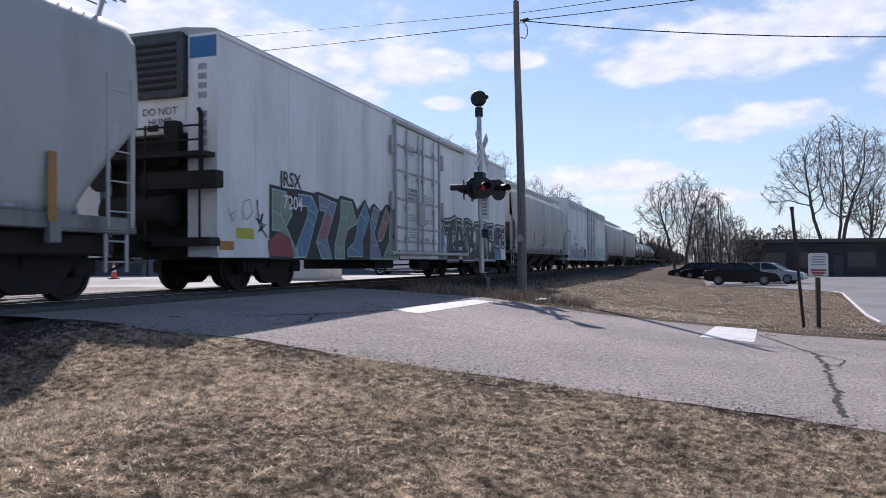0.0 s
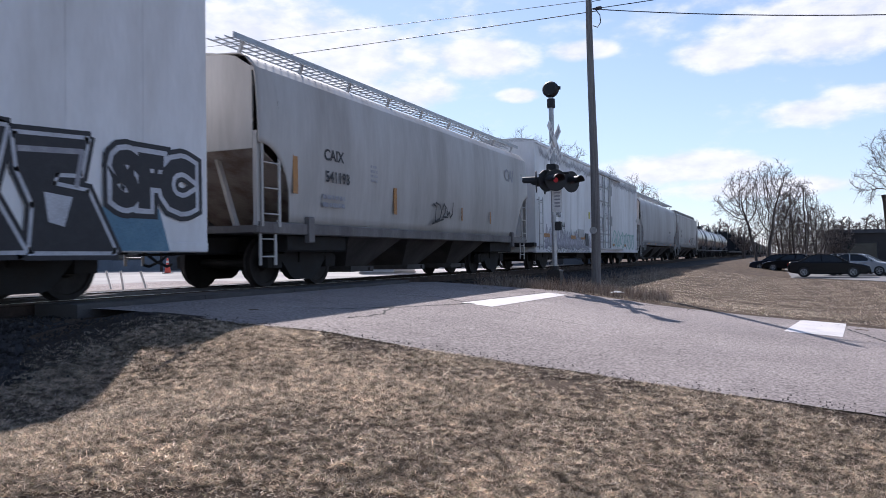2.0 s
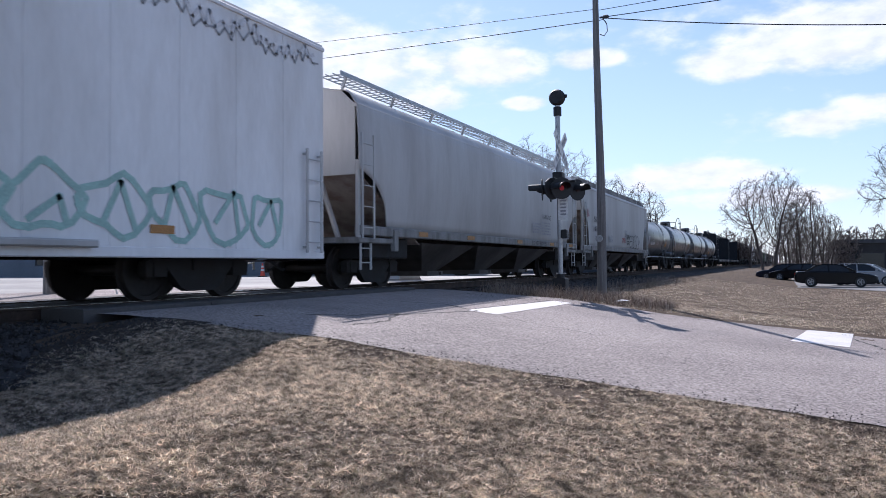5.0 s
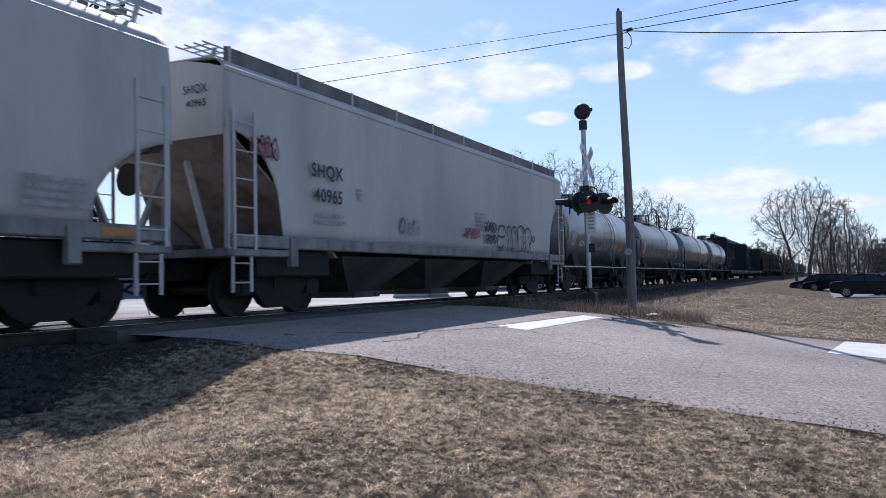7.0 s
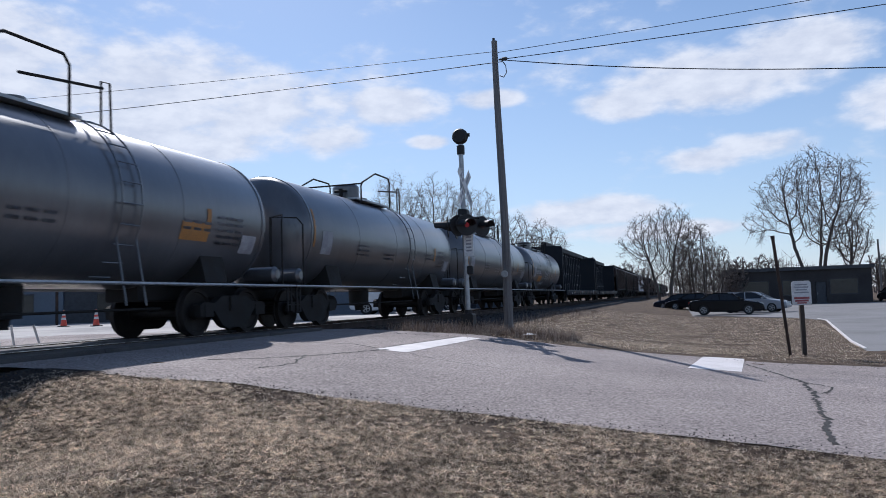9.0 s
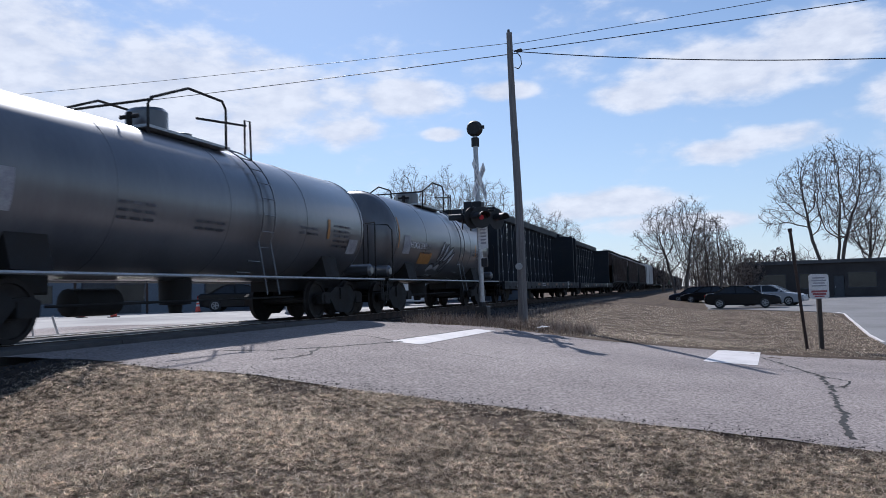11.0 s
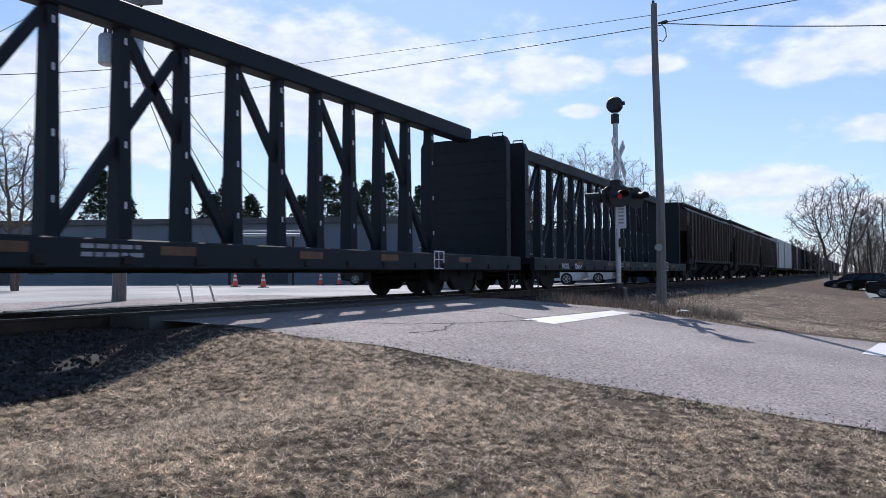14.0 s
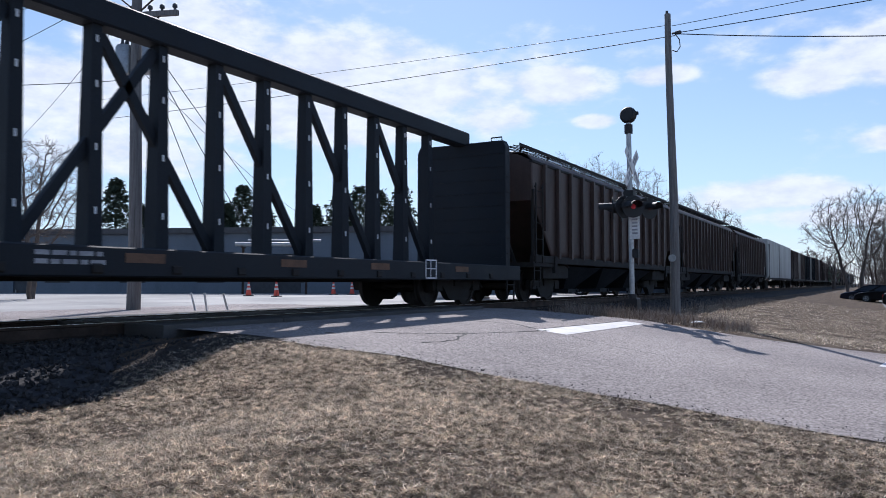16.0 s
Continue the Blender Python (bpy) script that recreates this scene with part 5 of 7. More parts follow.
# -- centre-beam flat cars --
def centrebeam(label, y0, y1, number):
    ob, h = rail_car("centre_beam_flat_car", label, y0, y1, inset=2.4)
    part("deck", Build().box(-1.5, 1.5, -h + 0.1, h - 0.1, 0.80, 0.95), DARKCAR, ob)
    for x in (-1, 1):
        part("side_sill", Build().cbox(x * 1.55 - 0.07, x * 1.55 + 0.07, -h, h, 0.6, 0.97, 0.02), DARKCAR, ob)
    part("centre_sill", Build().cbox(-0.35, 0.35, -h + 0.1, h - 0.1, 0.55, 0.85, 0.03), UNDER, ob)
    part("top_beam", Build().cbox(-0.19, 0.19, -h + 0.1, h - 0.1, 4.2, 4.58, 0.03), DARKCAR, ob)
    for s in (-1, 1):
        e = s * h
        wall = Build().prism([(-1.34, 0.95), (1.34, 0.95), (1.34, 4.1), (1.26, 4.26), (-1.26, 4.26), (-1.34, 4.1)], e - s * 0.28, e - s * 0.02)
        bh = part("bulkhead", wall, DARKCAR, ob, "tall plain steel bulkhead")
        for k in range(9):
            part("bulkhead_rib", Build().cbox(-1.26, 1.26, e - s * 0.28 - 0.012, e - s * 0.28 + 0.012, 1.2 + k * 0.34, 1.26 + k * 0.34, 0.004), DARKCAR, bh)
        part("top_grab", Build().tube([(0.9, e - s * 0.2, 4.26), (0.9, e - s * 0.2, 4.36), (1.2, e - s * 0.2, 4.36), (1.2, e - s * 0.2, 4.26)], 0.018), UNDER, bh)
        for k in range(6):
            part("grab_iron", Build().cyl((1.37, e - s * 0.26, 1.3 + k * 0.4), (1.37, e - s * 0.06, 1.3 + k * 0.4), 0.014, 6), UNDER, bh)
        part("sill_step", ladder_mesh(0.42, 0.5, 2, 0.0), UNDER, ob, at=pose(1.5, e - s * 0.35, 0.12))
    post = Build().add([(-0.15, -0.115, 0.95), (0.15, -0.115, 0.95), (0.15, 0.115, 0.95), (-0.15, 0.115, 0.95), (-0.1, -0.085, 4.2), (0.1, -0.085, 4.2), (0.1, 0.085, 4.2), (-0.1, 0.085, 4.2)],
                       [(3, 2, 1, 0), (4, 5, 6, 7), (0, 1, 5, 4), (1, 2, 6, 5), (2, 3, 7, 6), (3, 0, 4, 7)]).mesh("post", DARKCAR)
    # Small white plates paint in daylight showing through the posts' lashing slots.
    slot = Build().box(0.0, 0.006, -0.018, 0.018, 0, 0.1).mesh("lashing_slot", WHITEPAINT)
    half = int((h - 0.9) / 1.152)
    ys = [k * 1.152 + 0.576 for k in range(-half, half)]
    for k, y in enumerate(ys):
        p = part("post", post, None, ob, at=pose(0, y, 0))
        for z in (1.5, 2.4, 3.3, 3.95):
            part("lashing_slot", slot, None, p, at=pose(0.15 - (z - 0.95) * 0.0154, 0.0, z))
    for k in range(4):                              # braces lean towards the middle and cross there
        y = -1.728 - 2.304 * k
        for sgn in (1, -1):
            part("diagonal_brace", Build().beam((0, sgn * (y + 0.1), 1.1), (0, sgn * (y + 2.2), 4.1), 0.11, 0.15), DARKCAR, ob)
    for k in range(int(2 * h / 1.17)):
        y = -h + 0.9 + k * 1.17
        if y < h - 0.8:
            part("lashing_winch", Build().cbox(1.56, 1.65, y - 0.07, y + 0.07, 0.64, 0.76, 0.02), UNDER, ob)
    for y in (-7.0, -3.6, -1.2, 1.6, 4.0, 7.2):
        plate(ob, 1.622, y, y + 0.6, 0.78, 0.9, SOOTYELLOW, "reflector", "sooty orange reflective strip")
    t = Build()
    t.box(1.62, 1.626, h - 4.75, h - 4.72, 0.62, 1.02).box(1.62, 1.626, h - 4.33, h - 4.3, 0.62, 1.02).box(1.62, 1.626, h - 4.75, h - 4.3, 0.99, 1.02).box(1.62, 1.626, h - 4.75, h - 4.3, 0.62, 0.65)
    t.box(1.62, 1.626, h - 4.55, h - 4.53, 0.65, 1.0).box(1.62, 1.626, h - 4.72, h - 4.33, 0.82, 0.84)
    part("label_frame", t, WHITEPAINT, ob, "white lined notice panel")
    if number:
        lettering(number[0], 0.22, WHITEPAINT, ob, 1.622, -8.1, 0.67, bold=0.006, spacing=1.1)
        lettering(number[1], 0.22, WHITEPAINT, ob, 1.622, -6.9, 0.67, bold=0.006, spacing=1.05)
    bars(ob, 1.622, -1.9, 0.9, 0.9, 0.2, 2, GREYPAINT)
    return ob


centrebeam("empty dark centre-beam flat car with steel bulkheads", 159.85, 181.45, ("NOKL", "736072"))
centrebeam("empty dark centre-beam lumber car with braced posts", 182.45, 203.8, ("NOKL", "736059"))


# -- the far part of the train --
def far_box(label, y0, y1, mat, top=4.6, ribs=0):
    ob, h = rail_car("box_car", label, y0, y1, spin=False)
    part("body", Build().prism([(-1.55, 1.0), (1.55, 1.0), (1.55, top - 0.2), (0, top), (-1.55, top - 0.2)], -h, h), mat, ob)
    part("side_sill", Build().cbox(1.5, 1.58, -h, h, 0.85, 1.05, 0.02), UNDER, ob)
    part("door", Build().box(1.55, 1.61, -1.6, 1.6, 1.05, top - 0.3), mat, ob)
    for s in (-1, 1):
        part("ladder", ladder_mesh(0.46, 3.0, 8), UNDER, ob, at=pose(1.55, s * (h - 0.4), 1.0))
    for k in range(ribs):
        y = -h + 0.4 + (2 * h - 0.8) * k / (ribs - 1)
        if abs(y) > 1.8:
            part("side_post", Build().box(1.55, 1.62, y - 0.05, y + 0.05, 1.05, top - 0.22), mat, ob)
    return ob


far_box("grimy white box car in a long train", 256.8, 277.8, PALECAR)
_y = 279.2
_kinds = [("dark brown box car in a long train", BROWNCAR, 4.5), ("plain dark box car in a long train", DARKCAR, 4.5), ("rusty brown box car in a long train", BROWNCAR, 4.7), ("pale grey box car in a long train", PALECAR, 4.4), ("green-grey box car in a long train", SPRAY["green"], 4.4)]
for _k in range(15):
    _l, _m, _t = _kinds[(0, 1, 2, 0, 4, 3, 4, 1, 0, 2, 1, 3, 0, 1, 2)[_k]]
    far_box(_l, _y, _y + 17.6, _m, _t, 14)
    _y += 19.0

# ---- track, crossing and verge details ----
def bearing(az, dist):
    """A place on the plan, az degrees to the left of +y as seen from the camera's stand."""
    return -math.sin(radians(az)) * dist, math.cos(radians(az)) * dist


def laid(points, lift):
    return [(x, y, road_z(x) + lift) for x, y in points]


track = thing("railway_track", "single railway track with worn steel rails on stone ballast", "railway track", pose(TRACK_X, 0, RAIL_Z), kind="structure")
_rail = Build().prism([(-0.07, -0.17), (0.07, -0.17), (0.012, -0.15), (0.012, -0.04), (0.036, -0.03), (0.036, -0.006), (0.03, 0.0), (-0.03, 0.0), (-0.036, -0.006), (-0.036, -0.03), (-0.012, -0.04), (-0.012, -0.15)], -60, 900).mesh("rail", RUST)
_tie = Build().cbox(-1.28, 1.28, -0.11, 0.11, -0.36, -0.175, 0.01).mesh("tie", TIMBER)
_plate = Build().box(-0.17, 0.17, -0.09, 0.09, -0.178, -0.165).mesh("tie_plate", RUST)
for _x in (-0.75, 0.75):
    _r = part("rail", _rail, None, track, "rusty steel rail with a bright running surface", at=pose(_x, 0, 0))
    part("running_surface", Build().box(-0.028, 0.028, -60, 900, 0.0, 0.003), RAILSTEEL, _r, "polished rail top")
for _k in range(90):
    _y = -6 + _k * 0.53
    if ROAD_Y0 - 0.3 < _y < ROAD_Y1 + 0.6:
        continue
    part("tie", _tie, None, track, "dark creosoted timber tie", at=pose(0, _y, 0, 0, 0, random.uniform(-1, 1)))
    for _x in (-0.75, 0.75):
        part("tie_plate", _plate, None, track, at=pose(_x, _y, 0))

# ballast bed and loose stones
BED = [(-2.9, -0.55), (-2.1, -0.24), (-1.3, -0.2), (1.3, -0.2), (1.9, -0.24), (2.6, -0.34), (3.45, -0.52)]
_b = Build()
_ys = spread((-60, -4, 8), (-4, 7, 0.5), (7, 60, 2), (60, 900, 60))
for _y in _ys:
    for _x, _z in BED:
        _in = ROAD_Y0 - 0.1 < _y < ROAD_Y1 + 1.0
        _b.v.append((TRACK_X + _x, _y, RAIL_Z + (-0.3 if _in else _z) - (0.35 if _in and abs(_x) > 1.4 else 0)))
_n = len(BED)
_b.f = [(j * _n + i, j * _n + i + 1, (j + 1) * _n + i + 1, (j + 1) * _n + i) for j in range(len(_ys) - 1) for i in range(_n - 1)]
_b.mi = [0] * len(_b.f)
solid("ballast_bed", _b, BALLAST, "grey crushed stone ballast bed", "ballast", kind="structure")


def stones(name, places, size, mat, label, category, seed):
    """Loose angular stones, joined."""
    rnd, b = random.Random(seed), Build()
    for x, y, z in places:
        s = size * rnd.uniform(0.6, 1.4)
        m = Euler((rnd.uniform(0, 3), rnd.uniform(0, 3), rnd.uniform(0, 3))).to_matrix()
        vs = [m @ Vector((a * s * rnd.uniform(0.6, 1.1), c * s * rnd.uniform(0.6, 1.1), d * s * rnd.uniform(0.5, 0.9))) for a, c, d in ((1, 0, 0), (-1, 0, 0), (0, 1, 0), (0, -1, 0), (0, 0, 1), (0, 0, -1))]
        b.add([(v.x + x, v.y + y, v.z + z) for v in vs], [(0, 2, 4), (2, 1, 4), (1, 3, 4), (3, 0, 4), (2, 0, 5), (1, 2, 5), (3, 1, 5), (0, 3, 5)])
    me = bpy.data.meshes.new(name)
    me.from_pydata(b.v, [], b.f)
    me.materials.append(mat)
    return tagged(new(name, me), label, category, kind="stuff")


_rnd, _pl = random.Random(3), []
for _k in range(8500):
    _x = _rnd.uniform(-2.2, 3.6)
    _y = _rnd.uniform(1.0, 6.75) if _k < 6300 else _rnd.uniform(16.4, 45)
    _z = float(np.interp(_x, [p[0] for p in BED], [p[1] for p in BED]))
    _pl.append((TRACK_X + _x, _y, RAIL_Z + _z + 0.01))
stones("ballast_stones", _pl, 0.038, BALLAST, "loose angular grey ballast stones", "ballast", 1)
_pl = []
for _k in range(900):
    _x = _rnd.uniform(-6.5, 5)
    _y = ROAD_Y0 + abs(_rnd.gauss(0, 0.16)) + 0.02 if _k < 500 else ROAD_Y1 - abs(_rnd.gauss(0, 0.2))
    _pl.append((_x, _y, road_z(_x) + 0.016))
stones("road_grit", _pl, 0.008, BALLAST, "dark grit and crumbs along the road edge", "grit", 2)

CRUMB = material("dark_crumbs_and_leaf_litter", (0.10, 0.07, 0.05), 0.95, alt=(0.05, 0.035, 0.028), scale=9, isle=0.5)
_pl = []
for _k in range(6200):
    _x, _y = _rnd.uniform(-5.8, 4), _rnd.uniform(1.6, 7.05)
    if _k > 2400:
        _y = 6.86 - abs(_rnd.gauss(0, 0.3))
    _pl.append((_x, _y, ground_z(_x, _y) + 0.018 * noise.noise((_x * 1.3, _y * 1.3, 0)) + bank(_x, _y) + 0.006))
stones("turf_crumbs", _pl, 0.0095, CRUMB, "dark soil crumbs and leaf litter in the turf", "leaf litter", 6)
# Dirt strip beside the ballast, painted dark to put train shade into its colour.
CINDERSHADE = material("shade_darkened_cinders", (0.075, 0.06, 0.05), 0.97, alt=(0.035, 0.03, 0.027), scale=3.0, amount=0.9, grain=45, grain_amount=0.9, bump=1.0, specular=0.03)
_b, _cx, _cy = Build(), [-7.6, -7.3, -7.0, -6.75, -6.5, -6.3, -6.1], spread((-6, 7.0, 0.12))
for _y in _cy:
    for _k, _x in enumerate(_cx):
        _x += (0.22 * noise.noise((_y * 0.9, 2.0, 0)) + 0.14 * noise.noise((_y * 3.0, 5.0, 0)) + 0.12 * noise.noise((_y * 11.0, 5.0, 0))) if _k > 3 else 0.0
        _b.v.append((_x, _y, ground_z(_x, _y) - (0.10 if _x < -7.2 else 0.0) + 0.018 * noise.noise((_x * 1.3, _y * 1.3, 0)) + bank(_x, _y) + (0.012 if _k < 6 else -0.012)))
_n = len(_cx)
_b.f = [(j * _n + i, j * _n + i + 1, (j + 1) * _n + i + 1, (j + 1) * _n + i) for j in range(len(_cy) - 1) for i in range(_n - 1)]
_b.mi = [0] * len(_b.f)
solid("cinder_strip", _b, CINDERSHADE, "strip of cinders and dirt beside the ballast, darkened for train shade", "dirt strip", kind="structure")
_pl = []
for _k in range(4500):
    _x, _y = -7.5 + abs(_rnd.gauss(0, 0.6)), _rnd.uniform(2.0, 6.9)
    _pl.append((_x, _y, ground_z(_x, _y) - (0.10 if _x < -7.2 else 0.0) + 0.018 * noise.noise((_x * 1.3, _y * 1.3, 0)) + bank(_x, _y) + 0.012))
stones("cinder_grit", _pl, 0.014, BALLAST, "dark cinders and small stones strewn beside the ballast", "cinders", 9)

# crossing surface between and beside the rails
PANEL = material("crossing_asphalt", (0.085, 0.078, 0.075), 0.9, alt=(0.055, 0.05, 0.048), scale=1.0, amount=0.8, grain=50, grain_amount=0.35, bump=0.4)
crossing = thing("level_crossing", "dark worn crossing panels laid level with the rails", "level crossing", pose(TRACK_X, 0, RAIL_Z), kind="structure")
for _x0, _x1 in ((-0.66, -0.02), (0.02, 0.66), (0.83, 1.6), (-1.6, -0.83)):
    for _k in range(4):
        _y = ROAD_Y0 - 0.2 + _k * 2.3
        part("panel", Build().cbox(_x0, _x1, _y, _y + 2.28, -0.25, -0.012, 0.015), PANEL, crossing)

# painted lines
stop = Build()
stop.add(laid([(-4.86, 11.55), (-4.27, 11.42), (-4.12, 15.55), (-4.52, 15.55)], 0.018), [(0, 1, 2, 3)])
solid("stop_line", stop, ROADPAINT, "worn white stop line painted across the lane", "road marking", kind="structure")
mark = Build()
mark.add(laid([(0.02, 13.05), (0.86, 13.2), (1.1, 15.95), (0.33, 15.65)], 0.018), [(0, 1, 2, 3)])
solid("white_patch", mark, ROADPAINT, "broad white bar painted on the road", "road marking", kind="structure")

TAR = material("dark_crack", (0.025, 0.023, 0.022), 0.9)


def crack(points, width, seed):
    """A ragged dark crack in the asphalt."""
    rnd, b, fine = random.Random(seed), Build(), []
    for (x0, y0), (x1, y1) in zip(points, points[1:]):
        n = max(2, int(math.hypot(x1 - x0, y1 - y0) / 0.07))
        for k in range(n):
            f = k / n
            fine.append((x0 + (x1 - x0) * f + rnd.gauss(0, 0.022), y0 + (y1 - y0) * f + rnd.gauss(0, 0.022)))
    fine.append(points[-1])
    ring = []
    for k, (x, y) in enumerate(fine):
        x2, y2 = fine[min(k + 1, len(fine) - 1)]
        x1, y1 = fine[max(k - 1, 0)]
        d = Vector((x2 - x1, y2 - y1)).normalized() * width * rnd.uniform(0.25, 0.7)
        ring += laid([(x - d.y, y + d.x), (x + d.y, y - d.x)], 0.0165)
    b.add(ring, [(2 * k, 2 * k + 1, 2 * k + 3, 2 * k + 2) for k in range(len(fine) - 1)])
    return solid("road_crack", b, TAR, "ragged dark crack in the asphalt", "crack", group="road cracks", kind="structure")


crack([(-4.7, 11.6), (-5.15, 10.2), (-5.6, 9.2), (-6.1, 8.7)], 0.05, 1)
crack([(-4.7, 11.6), (-5.6, 12.3), (-6.6, 12.0)], 0.035, 2)
crack([(-4.2, 11.3), (-3.5, 10.9), (-2.4, 10.6)], 0.02, 8)
crack([(-5.3, 9.9), (-4.9, 8.9), (-5.0, 8.2)], 0.03, 3)
crack([(-4.9, 11.7), (-4.75, 13.5), (-4.6, 15.4)], 0.03, 4)
crack([(0.95, 15.0), (1.35, 13.7), (1.65, 12.4), (1.6, 11.2), (1.5, 10.2), (1.38, 8.9), (1.25, 8.0), (1.2, 7.3)], 0.055, 5)
crack([(1.65, 12.4), (1.95, 11.9), (1.75, 11.1), (1.6, 11.2)], 0.035, 6)

# the street beyond the track and the car park
street = Build()
_s = [(-12.3, 0.985), (-18, 0.97), (-30, 0.96), (-48, 0.95)]
_ys = spread((-30, 60, 5))
for _y in _ys:
    for _x, _z in _s:
        street.v.append((_x - (0.8 * max(0, _y - 22) if _x < -20 else 0.0) * 0.2, _y, _z))
street.f = [(j * 4 + i, j * 4 + i + 1, (j + 1) * 4 + i + 1, (j + 1) * 4 + i) for j in range(len(_ys) - 1) for i in range(3)]
street.mi = [0] * len(street.f)
solid("street", street, PAVING, "pale sunlit concrete street beyond the track", "street", kind="structure")
lot = Build()
lot.prism([(-0.8, 51.6), (2.2, 51.0), (6.0, 44.2), (6.6, 40.5), (4.6, 24.5), (4.2, 20.5), (4.6, 17.0), (70, 17.0), (70, 84), (-3.0, 84), (-3.0, 60)], -0.3, 0.03, "z")
solid("car_park", lot, LOTASPHALT, "grey asphalt car park", "car park", kind="structure")
kerb = Build()
_k = [(6.55, 42.5), (6.6, 40.5), (5.6, 32.5), (4.6, 24.5), (4.35, 21.5)]
for (_xa, _ya), (_xb, _yb) in zip(_k, _k[1:]):
    kerb.beam((_xa, _ya, 0.0), (_xb, _yb, 0.0), 0.07, 0.1)
solid("kerb", kerb, ROADPAINT, "white painted kerb round the verge", "kerb", kind="structure")


# dry grass
def straw(name, tints, rough=0.9, through=0.0, clump=0.0):
    mt = bpy.data.materials.new(name)
    mt.use_nodes = True
    nt = mt.node_tree
    bsdf = nt.nodes["Principled BSDF"]
    ramp, geo = nt.nodes.new("ShaderNodeValToRGB"), nt.nodes.new("ShaderNodeNewGeometry")
    el = ramp.color_ramp.elements
    for k, c in enumerate(tints):
        e = el[k] if k < 2 else el.new(0.5)
        e.color = (*c, 1)
    for k, e in enumerate(ramp.color_ramp.elements):
        e.position = k / (len(tints) - 1)
    nt.links.new(geo.outputs["Random Per Island"], ramp.inputs[0])
    col = ramp.outputs[0]
    if clump:                                       # noise darkens some tufts more than others
        co = nt.nodes.new("ShaderNodeTexCoord")
        for size, lo, hi in ((13.0, 0.3, 1.2), (2.6, 0.72, 1.12)):
            nz, mr, mx = nt.nodes.new("ShaderNodeTexNoise"), nt.nodes.new("ShaderNodeMapRange"), nt.nodes.new("ShaderNodeMix")
            nz.inputs["Scale"].default_value, nz.inputs["Detail"].default_value = size, 5.0
            for key, v in (("From Min", 0.36), ("From Max", 0.56), ("To Min", lo), ("To Max", hi)):
                mr.inputs[key].default_value = v
            mx.data_type, mx.blend_type = "RGBA", "MULTIPLY"
            mx.inputs[0].default_value = clump
            nt.links.new(co.outputs["Object"], nz.inputs[0])
            nt.links.new(nz.outputs[0], mr.inputs[0])
            nt.links.new(col, mx.inputs[6])
            nt.links.new(mr.outputs[0], mx.inputs[7])
            col = mx.outputs[2]
    nt.links.new(col, bsdf.inputs["Base Color"])
    bsdf.inputs["Roughness"].default_value = rough
    bsdf.inputs["Specular IOR Level"].default_value = 0.2
    if through:                                     # thin dry blades let light through
        thin, mix = nt.nodes.new("ShaderNodeBsdfTranslucent"), nt.nodes.new("ShaderNodeMixShader")
        nt.links.new(col, thin.inputs[0])
        mix.inputs[0].default_value = through
        nt.links.new(bsdf.outputs[0], mix.inputs[1])
        nt.links.new(thin.outputs[0], mix.inputs[2])
        nt.links.new(mix.outputs[0], nt.nodes["Material Output"].inputs[0])
    return mt


STRAW = straw("dry_straw", [(0.11, 0.082, 0.064), (0.88, 0.73, 0.57), (0.5, 0.39, 0.3), (0.97, 0.89, 0.76), (0.78, 0.62, 0.48), (0.3, 0.29, 0.16), (0.9, 0.77, 0.61), (0.24, 0.18, 0.135), (0.78, 0.62, 0.47)], through=0.6, clump=1.0)
WEED = straw("dry_weed", [(0.12, 0.085, 0.065), (0.34, 0.26, 0.2), (0.2, 0.145, 0.11), (0.42, 0.34, 0.27)])


